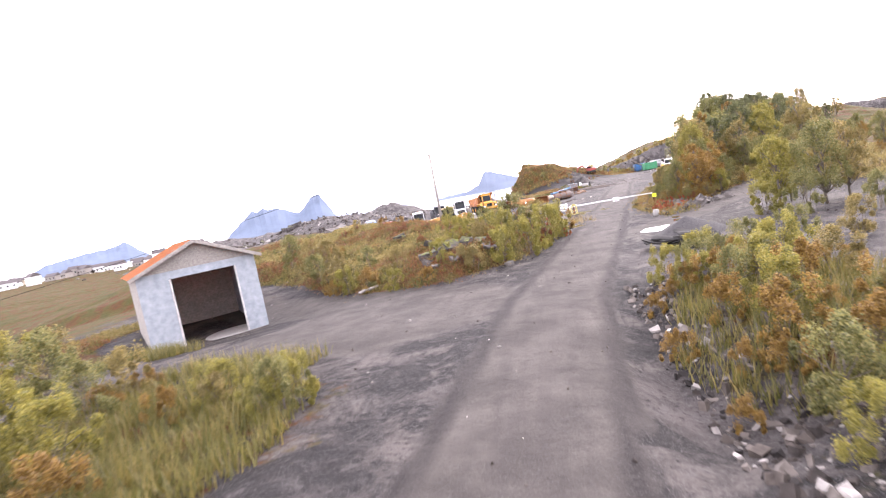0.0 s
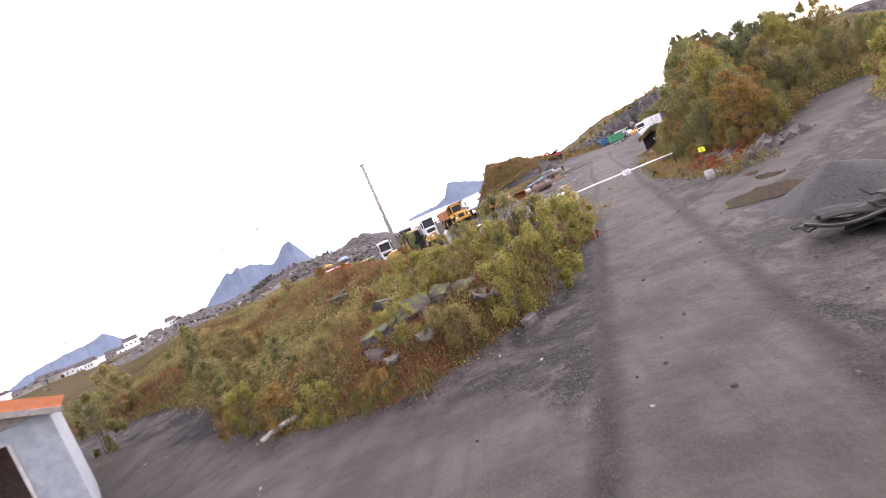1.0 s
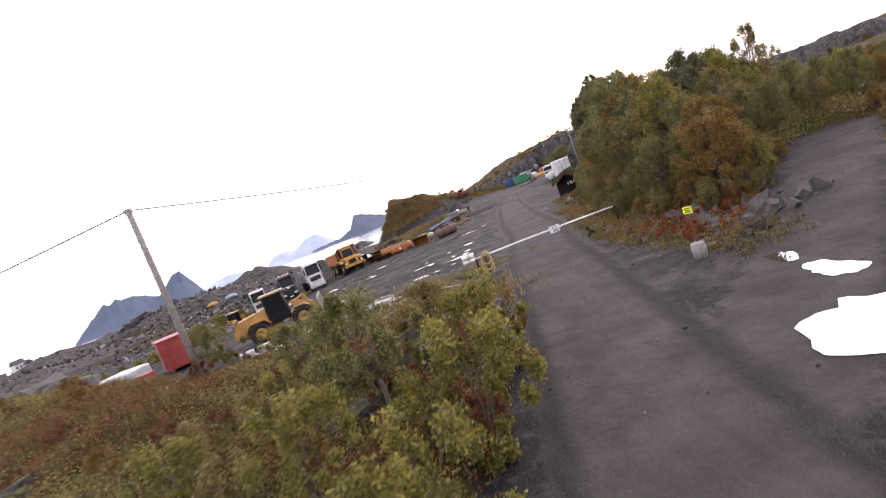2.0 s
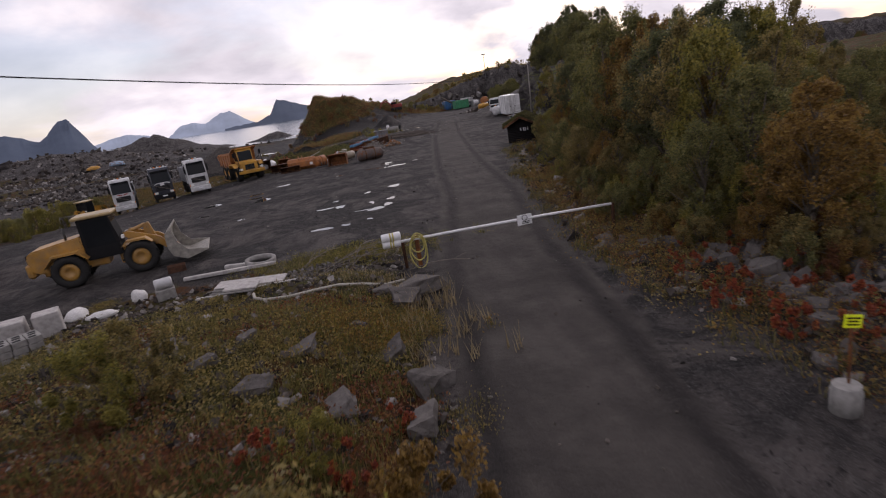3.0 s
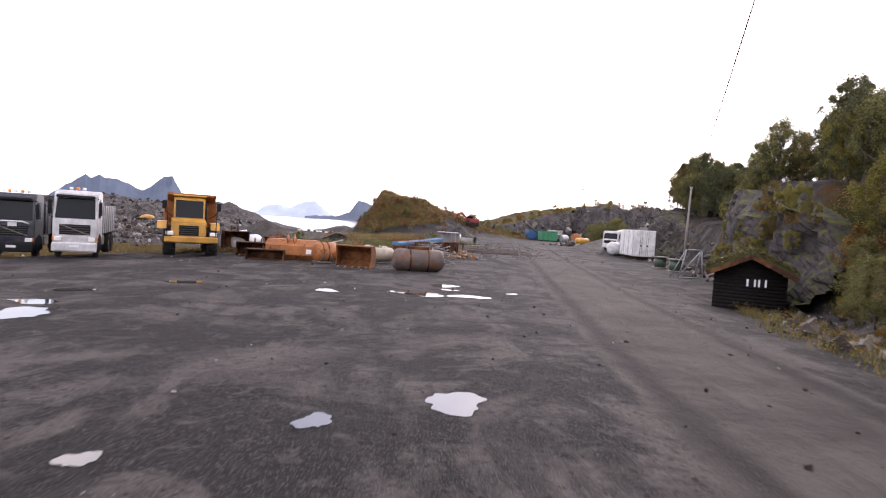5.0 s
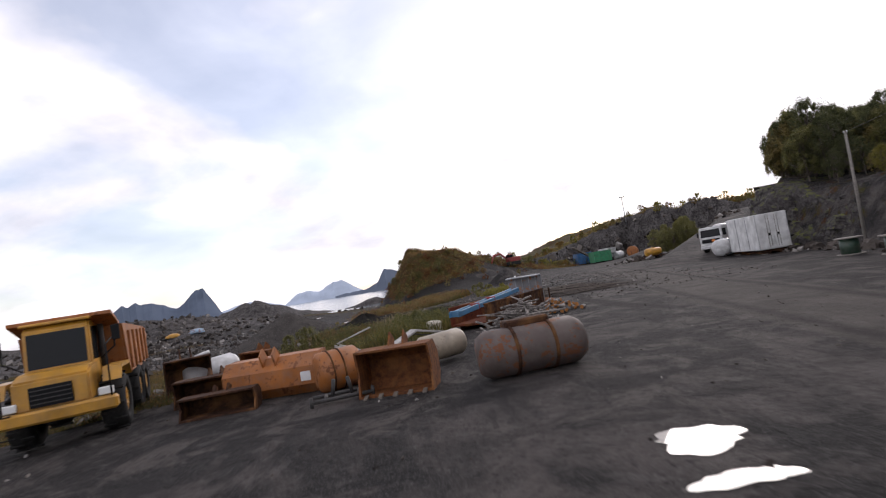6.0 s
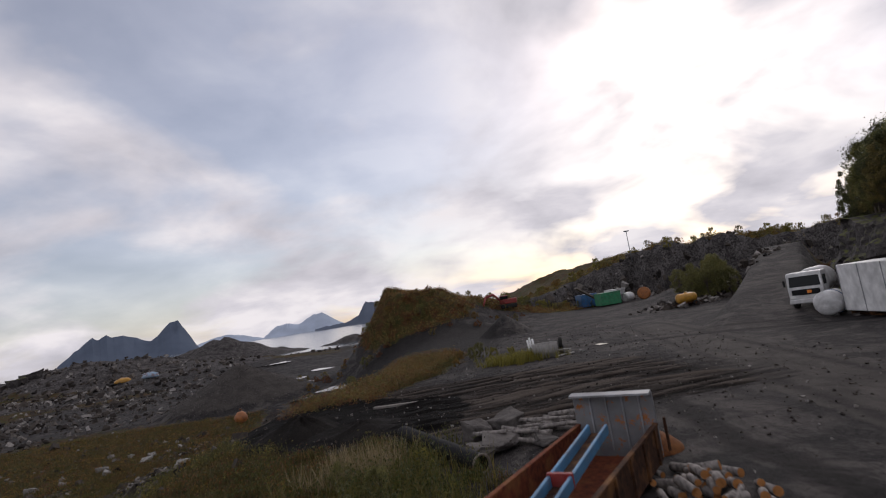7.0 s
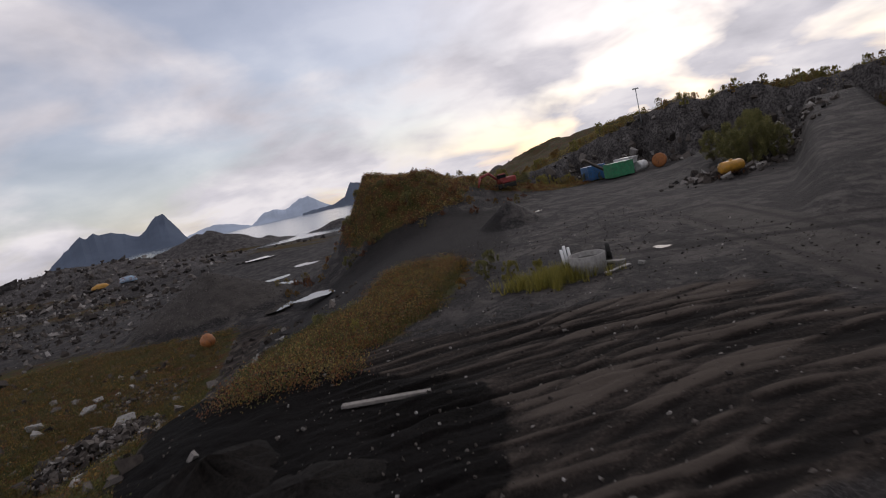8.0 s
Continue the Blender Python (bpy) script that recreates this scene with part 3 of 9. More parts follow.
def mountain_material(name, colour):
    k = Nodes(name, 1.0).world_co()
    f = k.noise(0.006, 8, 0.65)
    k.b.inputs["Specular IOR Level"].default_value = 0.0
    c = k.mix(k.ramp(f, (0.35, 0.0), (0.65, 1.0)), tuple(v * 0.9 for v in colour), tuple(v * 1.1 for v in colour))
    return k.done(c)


def mountain(az0, az1, outline, dist, depth, material, label, seed):
    """A far mountain: a ridge whose skyline follows smooth peaks (share of its width, height in metres), falling off to both sides."""
    n, m = 120, 9
    u = np.linspace(0, 1, n)
    top = np.interp(u, [p for p, _ in outline], [q for _, q in outline])
    top = top + (value_noise(u * 34 + seed, u * 0) - 0.5) * 0.045 * top.max() * (top > 5)
    az = radians(az0) + u * radians(az1 - az0)
    verts = []
    for j in range(m):
        s = j / (m - 1) * 2 - 1
        share = 1 - abs(s) ** 1.1
        d = dist + s * depth
        gully = 1 + 0.12 * (value_noise(u * 30 + 7 * seed, u * 0 + j * 0.7) - 0.5) * (0 < j < m - 1) * (j != m // 2)
        z = -11 + (top + 11) * share * gully
        verts += np.stack([-np.sin(az) * d, np.cos(az) * d, z], 1).tolist()
    faces = [(j * n + i, j * n + i + 1, (j + 1) * n + i + 1, (j + 1) * n + i) for j in range(m - 1) for i in range(n - 1)]
    me = add_mesh("mountain", verts, faces, material, False)
    return tagged(new("mountain", me), label, "mountain")


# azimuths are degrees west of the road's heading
# distance haze is put into these base colours: blue nearer, paler far off
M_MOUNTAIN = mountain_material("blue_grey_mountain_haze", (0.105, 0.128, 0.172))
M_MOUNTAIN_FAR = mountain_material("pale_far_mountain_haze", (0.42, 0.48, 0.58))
M_ISLE = mountain_material("grey_blue_isle_haze", (0.11, 0.13, 0.17))
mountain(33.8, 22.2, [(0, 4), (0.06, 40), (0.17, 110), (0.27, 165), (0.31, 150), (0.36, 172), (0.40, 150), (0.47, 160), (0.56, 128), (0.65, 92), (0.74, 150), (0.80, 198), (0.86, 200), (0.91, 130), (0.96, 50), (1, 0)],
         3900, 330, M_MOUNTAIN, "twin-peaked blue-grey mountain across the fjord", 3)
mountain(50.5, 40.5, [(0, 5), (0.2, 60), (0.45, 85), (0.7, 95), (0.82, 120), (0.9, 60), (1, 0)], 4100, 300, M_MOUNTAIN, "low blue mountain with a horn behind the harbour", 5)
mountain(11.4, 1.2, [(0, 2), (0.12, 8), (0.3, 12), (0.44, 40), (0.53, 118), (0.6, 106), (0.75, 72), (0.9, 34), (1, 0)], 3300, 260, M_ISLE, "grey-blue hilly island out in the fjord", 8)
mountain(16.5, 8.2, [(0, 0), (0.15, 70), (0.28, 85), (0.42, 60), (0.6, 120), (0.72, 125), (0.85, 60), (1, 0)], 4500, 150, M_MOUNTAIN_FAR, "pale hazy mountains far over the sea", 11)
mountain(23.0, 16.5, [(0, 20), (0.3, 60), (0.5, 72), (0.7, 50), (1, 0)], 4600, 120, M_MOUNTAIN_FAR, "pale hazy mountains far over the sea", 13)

# ---- kit for building things ----
def thing(name, label, category, m, group="", kind=""):
    ob = new(name)
    ob.matrix_basis = m
    return tagged(ob, label, category, group, kind)


def part(name, bm, material, parent, label=""):
    """Links a bmesh (or a mesh) as one object under a thing or a part."""
    if isinstance(bm, bmesh.types.BMesh):
        me = bpy.data.meshes.new(name)
        bm.normal_update()
        bm.to_mesh(me)
        bm.free()
    else:
        me = bm
    if not me.materials:
        me.materials.append(material)
    ob = new(name, me)
    ob.parent = parent
    return tagged(ob, label)


def lone(name, bm, material, label, category, m=None, group="", kind=""):
    """A thing that is one mesh."""
    ob = part(name, bm, material, None)
    if m is not None:
        ob.matrix_basis = m
    return tagged(ob, label, category, group, kind)


def box(bm, c, s, bev=0.02, turn=None):
    r = bmesh.ops.create_cube(bm, size=1.0)
    vs = r["verts"]
    m = Matrix.Translation(c) @ (turn or Matrix.Identity(4)) @ Matrix.Diagonal((*s, 1))
    bmesh.ops.transform(bm, matrix=m, verts=vs)
    if bev:
        es = list({e for v in vs for e in v.link_edges})
        bmesh.ops.bevel(bm, geom=es, offset=min(bev, 0.3 * min(s)), segments=1, affect="EDGES")
    return bm


def cyl(bm, a, b, r1, r2=None, seg=16, caps=True):
    a, b = Vector(a), Vector(b)
    d = b - a
    r = bmesh.ops.create_cone(bm, cap_ends=caps, segments=seg, radius1=r1, radius2=r1 if r2 is None else r2, depth=d.length)
    m = Matrix.Translation((a + b) / 2) @ d.to_track_quat("Z", "Y").to_matrix().to_4x4()
    bmesh.ops.transform(bm, matrix=m, verts=r["verts"])
    for v in r["verts"]:
        for f in v.link_faces:
            if len(f.verts) == 4:
                f.smooth = True
    return bm


def prism(bm, pts, x0, x1, bev=0.0):
    """A side outline of (y, z) points, run from x0 to x1."""
    a = [bm.verts.new((x0, y, z)) for y, z in pts]
    b = [bm.verts.new((x1, y, z)) for y, z in pts]
    n = len(pts)
    fs = [bm.faces.new(a), bm.faces.new(b[::-1])]
    for i in range(n):
        fs.append(bm.faces.new((a[(i + 1) % n], a[i], b[i], b[(i + 1) % n])))
    bmesh.ops.recalc_face_normals(bm, faces=fs)
    if bev:
        es = list({e for f in fs for e in f.edges})
        bmesh.ops.bevel(bm, geom=es, offset=bev, segments=2, affect="EDGES")
    return bm


def quad(bm, *pts, thick=0.0):
    """A flat panel through its corners, with a thickness behind it."""
    vs = [bm.verts.new(p) for p in pts]
    f = bm.faces.new(vs)
    if thick:
        f.normal_update()
        n = f.normal.copy()
        back = [bm.verts.new(v.co - n * thick) for v in vs]
        bm.faces.new(back[::-1])
        k = len(vs)
        for i in range(k):
            bm.faces.new((vs[i], back[i], back[(i + 1) % k], vs[(i + 1) % k]))
    return bm


def tube(bm, pts, r, seg=8):
    """A bent round bar through points."""
    pts = [Vector(p) for p in pts]
    rings = []
    for i, p in enumerate(pts):
        d = (pts[min(i + 1, len(pts) - 1)] - pts[max(i - 1, 0)]).normalized()
        q = d.to_track_quat("Z", "Y").to_matrix()
        rings.append([bm.verts.new(p + q @ Vector((r * math.cos(2 * math.pi * j / seg), r * math.sin(2 * math.pi * j / seg), 0))) for j in range(seg)])
    for a, b in zip(rings, rings[1:]):
        for j in range(seg):
            bm.faces.new((a[j], a[(j + 1) % seg], b[(j + 1) % seg], b[j])).smooth = True
    bm.faces.new(rings[0][::-1])
    bm.faces.new(rings[-1])
    return bm


def lathe(bm, profile, axis_from, axis_to, seg=24, closed=False):
    """Turns (radius, share along the axis) points round an axis."""
    a, b = Vector(axis_from), Vector(axis_to)
    q = (b - a).to_track_quat("Z", "Y").to_matrix()
    length = (b - a).length
    rings = []
    for r, s in profile:
        rings.append([bm.verts.new(a + q @ Vector((r * math.cos(2 * math.pi * j / seg), r * math.sin(2 * math.pi * j / seg), s * length))) for j in range(seg)])
    pairs = list(zip(rings, rings[1:])) + ([(rings[-1], rings[0])] if closed else [])
    for p, n in pairs:
        for j in range(seg):
            bm.faces.new((p[j], p[(j + 1) % seg], n[(j + 1) % seg], n[j])).smooth = True
    if not closed:
        if profile[0][0] > 0.001:
            bm.faces.new(rings[0][::-1])
        if profile[-1][0] > 0.001:
            bm.faces.new(rings[-1])
    bmesh.ops.recalc_face_normals(bm, faces=bm.faces)
    return bm


def B():
    return bmesh.new()


def on_ground(x, y, rz=0.0, dz=0.0, rx=0.0, ry=0.0):
    return pose(x, y, z_at(x, y) + dz, rx, ry, rz)


# ---- loose stones ----
ICO_V = np.array(list(itertools.product((-0.62, 0.62), repeat=3)))
ICO_F = np.array([(0, 1, 3), (0, 3, 2), (4, 6, 7), (4, 7, 5), (0, 4, 5), (0, 5, 1), (2, 3, 7), (2, 7, 6), (0, 2, 6), (0, 6, 4), (1, 5, 7), (1, 7, 3)])


def turns(rng, n):
    q = rng.normal(size=(n, 4))
    q /= np.linalg.norm(q, axis=1, keepdims=True)
    w, x, y, z = q.T
    return np.stack([1 - 2 * (y * y + z * z), 2 * (x * y - z * w), 2 * (x * z + y * w), 2 * (x * y + z * w), 1 - 2 * (x * x + z * z), 2 * (y * z - x * w),
                     2 * (x * z - y * w), 2 * (y * z + x * w), 1 - 2 * (x * x + y * y)], 1).reshape(n, 3, 3)


def stone_field(name, label, xs, ys, sizes, material, seed, sink=0.35, lift=None):
    """Many broken stones lying on the ground, as one mesh."""
    rng = np.random.RandomState(seed)
    n = len(xs)
    z = height(xs, ys) if lift is None else lift
    v = (ICO_V[None] + 0.62 * (rng.rand(n, len(ICO_V), 3) - 0.5)) * (0.5 + 0.9 * rng.rand(n, 1, 3)) * sizes[:, None, None]
    v = np.einsum("nij,nkj->nki", turns(rng, n), v)
    v += np.stack([xs, ys, z + sizes * (1 - 2 * sink) * 0.5], 1)[:, None]
    f = ICO_F[None] + (np.arange(n) * len(ICO_V))[:, None, None]
    me = add_mesh(name, v.reshape(-1, 3).tolist(), f.reshape(-1, 3).tolist(), material, False)
    return tagged(new(name, me), label, "stones", kind="stuff")


def boulder_mesh(seed):
    """A broken block: the hull of a jittered box, with chipped edges and a rough skin."""
    rng = np.random.RandomState(seed)
    bm = bmesh.new()
    pts = np.array(list(itertools.product((-0.42, 0.42), repeat=3))) + 0.55 * (rng.rand(8, 3) - 0.5)
    extra = rng.normal(size=(9, 3))
    extra = extra / np.linalg.norm(extra, axis=1, keepdims=True) * (0.42 + 0.16 * rng.rand(9, 1))
    for p in np.concatenate([pts, extra]):
        bm.verts.new(p)
    r = bmesh.ops.convex_hull(bm, input=list(bm.verts))
    bmesh.ops.delete(bm, geom=list({v for v in (*r["geom_interior"], *r["geom_unused"]) if isinstance(v, bmesh.types.BMVert)}), context="VERTS")
    bmesh.ops.bevel(bm, geom=list(bm.edges), offset=0.025, segments=1, affect="EDGES")
    bmesh.ops.triangulate(bm, faces=list(bm.faces))
    for least in (0.2, 0.12):
        bmesh.ops.subdivide_edges(bm, edges=[e for e in bm.edges if e.calc_length() > least], cuts=1)
        bmesh.ops.triangulate(bm, faces=list(bm.faces))
    bm.normal_update()
    off = Vector((seed * 3.0, 0, 0))
    for v in bm.verts:
        step = math.floor(6 * noise.noise(v.co * 1.7 + off)) / 6
        v.co += v.normal * (0.07 * noise.noise(v.co * 4 + off) + 0.035 * noise.noise(v.co * 11 + off) + 0.09 * step)
    me = bpy.data.meshes.new("boulder")
    bm.to_mesh(me)
    bm.free()
    return me


BOULDERS = [boulder_mesh(i) for i in range(8)]


def boulder(x, y, size, squash=0.7, seed=0, material=None, label="grey angular boulder lying on the ground", dz=0.0, group="boulders"):
    rng = random.Random(seed * 13 + 5)
    key = BOULDERS[seed % 8]
    ob = new("boulder", key)
    if not key.materials:
        key.materials.append(M_STONE)
    ob.matrix_basis = pose(x, y, z_at(x, y) + size * squash * 0.28 + dz, rng.uniform(-20, 20), rng.uniform(-20, 20), rng.uniform(0, 360)) @ Matrix.Diagonal((size * rng.uniform(0.8, 1.2), size, size * squash, 1))
    if material:
        ob.material_slots[0].link = "OBJECT"
        ob.material_slots[0].material = material
    return tagged(ob, label, "boulder", group)


# ---- plants ----
def leaf_quads(rng, centres, size, flat=0.0):
    """One bent leaf spray at each centre."""
    n = len(centres)
    t = turns(rng, n)
    if flat:
        t[:, 2, 0] *= 1 - flat
        t[:, 2, 1] *= 1 - flat
    s = size * (0.6 + 0.8 * rng.rand(n))
    shape = np.array([[-0.6, 0, 0], [0.05, -0.34, 0.10], [0.6, 0, 0], [0.05, 0.34, 0.10]])
    v = np.einsum("nij,kj->nki", t, shape) * s[:, None, None] + centres[:, None]
    return v.reshape(-1, 3), np.arange(n * 4).reshape(n, 4)


def crown_points(rng, n, tall, wide, base, lumps):
    """Leaf places: upright sprays of foliage at the ends of limbs, thinner inside, with loose twigs beyond the outline."""
    k = rng.rand(lumps) ** 0.9
    ang = rng.rand(lumps) * 2 * math.pi
    hh = base + (tall - base) * k
    prof = np.sin(np.pi * np.clip(0.18 + 0.78 * k, 0, 1)) ** 0.75
    rad = wide * prof * (0.30 + 0.75 * rng.rand(lumps))
    lc = np.stack([np.cos(ang) * rad, np.sin(ang) * rad, hh], 1)
    ls = wide * (0.09 + 0.16 * rng.rand(lumps) ** 1.5)
    pick = rng.randint(0, lumps, n)
    d = rng.normal(size=(n, 3))
    d /= np.linalg.norm(d, axis=1, keepdims=True)
    d *= (rng.rand(n, 1) ** 0.5)
    loose = rng.rand(n, 1) < 0.10
    d = np.where(loose, d * (1.1 + 0.55 * rng.rand(n, 1)), d)
    tallness = 1.0 + 0.9 * rng.rand(lumps)
    p = lc[pick] + d * ls[pick, None] * np.stack([np.ones(n), np.ones(n), tallness[pick]], 1)
    p[:, 2] = np.maximum(p[:, 2], 0.05)
    return p, lc


def tree_kind(name, tall, wide, leaves, leaf, material, seed, label, base=0.22, lumps=80, stems=1, category="tree"):
    """A tree or shrub with tapered stems, limbs and a crown of many small leaves. Returns the model."""
    rng = np.random.RandomState(seed)
    pts, lc = crown_points(rng, leaves, tall, wide, tall * base, lumps)
    v, f = leaf_quads(rng, pts, leaf)
    me = add_mesh("crown", v.tolist(), f.tolist(), material, False)
    ob = thing(name, label, category, pose(0, 0, -50))
    part("crown", me, material, ob)
    bm = B()
    for s in range(stems):
        lean = Vector((rng.uniform(-0.12, 0.12), rng.uniform(-0.12, 0.12), 0)) * tall * (1 + 0.8 * (stems > 1))
        foot = Vector((rng.uniform(-0.15, 0.15), rng.uniform(-0.15, 0.15), -0.25)) * (stems > 1) + Vector((0, 0, -0.25))
        mid, tip = foot + Vector((0, 0, tall * 0.5)) + lean * 0.5, foot + Vector((0, 0, tall * 0.92)) + lean
        r = 0.018 * tall / stems ** 0.4
        cyl(bm, foot, mid, r, r * 0.65, 7)
        cyl(bm, mid, tip, r * 0.65, r * 0.15, 6)
    for i in range(0, lumps, 2):
        p = Vector(lc[i])
        root = Vector((0, 0, max(tall * base * 0.6, p.z - 0.35 * tall * rng.uniform(0.5, 1))))
        cyl(bm, root, p, 0.006 * tall, 0.002 * tall, 5)
    part("trunk", bm, M_BARK, ob)
    return ob


def plant(model, x, y, size=1.0, rz=0.0, dz=0.0, stretch=1.0):
    if float(side_track(np.float64(x), np.float64(y))[0]) < 1.8 + 0.8 * size:
        return None
    m = pose(x, y, z_at(x, y) + dz, 0, 0, rz) @ Matrix.Diagonal((size, size, size * stretch, 1))
    return copy_thing(model, m)


def scatter(rng, n, x0, x1, y0, y1, mask, least=0.4):
    xs, ys = rng.uniform(x0, x1, n), rng.uniform(y0, y1, n)
    keep = mask(xs, ys) + 0.5 * fractal(xs, ys, 3.0, 2) > least
    return xs[keep], ys[keep]


def tufts(name, label, xs, ys, blades, length, material, seed, spread=0.12):
    """Tufts of thin leaning blades, as one mesh."""
    rng = np.random.RandomState(seed)
    blades = int(blades * 1.9)
    n = len(xs) * blades
    bx = np.repeat(xs, blades) + rng.normal(size=n) * spread
    by = np.repeat(ys, blades) + rng.normal(size=n) * spread
    bz = np.repeat(height(xs, ys), blades) - 0.03
    ang, lean = rng.rand(n) * 2 * math.pi, 0.15 + 0.5 * rng.rand(n)
    ln = length * (0.5 + 0.9 * rng.rand(n))
    w = (0.006 + 0.010 * rng.rand(n)) * (1 + length)
    a = np.stack([bx - np.sin(ang) * w, by + np.cos(ang) * w, bz], 1)
    b = np.stack([bx + np.sin(ang) * w, by - np.cos(ang) * w, bz], 1)
    c = np.stack([bx + np.cos(ang) * lean * ln, by + np.sin(ang) * lean * ln, bz + ln], 1)
    v = np.stack([a, b, c], 1).reshape(-1, 3)
    me = add_mesh(name, v.tolist(), np.arange(3 * n).reshape(n, 3).tolist(), material, False)
    return tagged(new(name, me), label, "grass", kind="stuff")


def low_cover(name, label, xs, ys, each, tall, leaf, material, seed, spread=0.35):
    """Ankle- to knee-high leafy undergrowth, as one mesh."""
    rng = np.random.RandomState(seed)
    each, leaf = int(each * 1.9), leaf * 0.66
    n = len(xs) * each
    size = np.repeat(0.4 + 0.9 * rng.rand(len(xs)), each)
    c = np.stack([np.repeat(xs, each) + rng.normal(size=n) * spread * size, np.repeat(ys, each) + rng.normal(size=n) * spread * size, np.zeros(n)], 1)
    c[:, 2] = height(c[:, 0], c[:, 1]) + tall * size * rng.rand(n)
    v, f = leaf_quads(rng, c, leaf)
    me = add_mesh(name, v.tolist(), f.tolist(), material, False)
    return tagged(new(name, me), label, "undergrowth", kind="stuff")

# ---- paints and common stuffs ----
M_WHITE_PAINT = painted("white_truck_paint", (0.70, 0.70, 0.70), 0.05, 0.35, dirt=0.3)
M_NAVY_PAINT = painted("navy_truck_paint", (0.020, 0.026, 0.042), 0.04, 0.3, dirt=0.3)
M_RED_PAINT = painted("red_paint", (0.36, 0.035, 0.03), 0.08)
M_YELLOW_PAINT = painted("machine_yellow_paint", (0.60, 0.30, 0.030), 0.10, 0.4, dirt=0.25)
M_ORANGE_PAINT = painted("worn_orange_paint", (0.42, 0.14, 0.025), 0.24, 0.6)
M_LOADER_YELLOW = painted("loader_yellow_paint", (0.50, 0.26, 0.045), 0.10, 0.45, dirt=0.4)
M_BLUE_PAINT = painted("worn_blue_paint", (0.07, 0.25, 0.45), 0.12)
M_GREEN_PAINT = painted("green_paint", (0.03, 0.27, 0.12), 0.06)
M_DEEP_BLUE = painted("deep_blue_paint", (0.02, 0.12, 0.30), 0.06)
M_GREY_PAINT = painted("grey_paint", (0.30, 0.31, 0.33), 0.10)
M_RUST = rusty("rusty_steel")
M_RUST_DARK = rusty("dark_rusty_steel", (0.075, 0.035, 0.020), (0.025, 0.014, 0.010))
M_BUCKET = plain("scraped_bucket_steel", (0.27, 0.25, 0.215), 0.6, 0.0, grain=5.0, spread=0.35)
M_STEEL_WORN = plain("worn_bucket_steel", (0.17, 0.145, 0.12), 0.6, 0.2, 5.0, 0.45)
M_RUBBER = plain("tyre_rubber", (0.028, 0.027, 0.026), 0.85)
M_BLACK = plain("black_plastic", (0.014, 0.014, 0.015), 0.8)
M_CHASSIS = plain("dirty_chassis_steel", (0.045, 0.042, 0.040), 0.7)
M_GLASS_DARK = plain("dark_vehicle_glass", (0.012, 0.014, 0.016), 0.12, grain=2.0, spread=0.05)
for node in M_GLASS_DARK.node_tree.nodes:
    if node.type == "BSDF_PRINCIPLED":
        node.inputs["Specular IOR Level"].default_value = 0.16
M_LAMP = plain("lamp_glass", (0.75, 0.75, 0.72), 0.15, grain=2.0, spread=0.05)
M_LAMP_ORANGE = plain("orange_lamp_glass", (0.75, 0.22, 0.03), 0.25, spread=0.05)
M_CONCRETE = plain("weathered_concrete", (0.25, 0.24, 0.225), 0.9, grain=6.0, spread=0.25)
M_WOOD_GREY = plain("grey_weathered_wood", (0.23, 0.21, 0.19), 0.85, grain=9.0)
M_WHITE_WOOD = plain("flaking_white_board", (0.40, 0.38, 0.36), 0.8, grain=5.0)
M_DARK_WOOD = plain("dark_stained_boards", (0.010, 0.0085, 0.0085), 0.85, grain=8.0)
M_SIGN_WHITE = plain("white_enamel_sign", (0.72, 0.72, 0.72), 0.35, spread=0.08)
M_HOSE = plain("yellow_hose", (0.46, 0.40, 0.12), 0.5)
M_CREAM_TANK = painted("cream_tank_paint", (0.42, 0.35, 0.26), 0.12, 0.5, dirt=0.5)


def wheel(parent, x, y, r, w, rim_material, hub=True):
    """An upright wheel at (x, y) whose axle runs along x: tyre with tread, and a dished rim."""
    side = 1 if x > 0 else -1
    bm = B()
    lathe(bm, [(0.56 * r, 0.0), (0.86 * r, -0.03), (0.97 * r, 0.10), (r, 0.3), (r, 0.7), (0.97 * r, 0.90), (0.86 * r, 1.03), (0.56 * r, 1.0)], (x - w / 2, y, r), (x + w / 2, y, r), 28, True)
    for i in range(22):
        a = 2 * math.pi * i / 22
        box(bm, (x + (0.25 if i % 2 else -0.25) * w, y + 1.0 * r * math.cos(a), r + 1.0 * r * math.sin(a)), (0.5 * w, 0.09 * r, 0.07 * r), 0.0, Matrix.Rotation(a - math.pi / 2, 4, "X"))
    w_ob = part("wheel", bm, M_RUBBER, parent)
    w_ob.name = "wheel"
    bm = B()
    xo = x + side * w * 0.5
    lathe(bm, [(0.58 * r, 0.0), (0.54 * r, 0.5), (0.40 * r, 0.85), (0.22 * r, 0.55), (0.18 * r, 0.2), (0.0005, 0.2)], (xo - side * 0.16, y, r), (xo - side * 0.02, y, r), 24)
    for i in range(8):
        a = 2 * math.pi * i / 8
        cyl(bm, (xo - side * 0.1, y + 0.3 * r * math.cos(a), r + 0.3 * r * math.sin(a)), (xo - side * 0.02, y + 0.3 * r * math.cos(a), r + 0.3 * r * math.sin(a)), 0.03 * r, None, 6)
    part("rim", bm, rim_material, w_ob)
    return w_ob


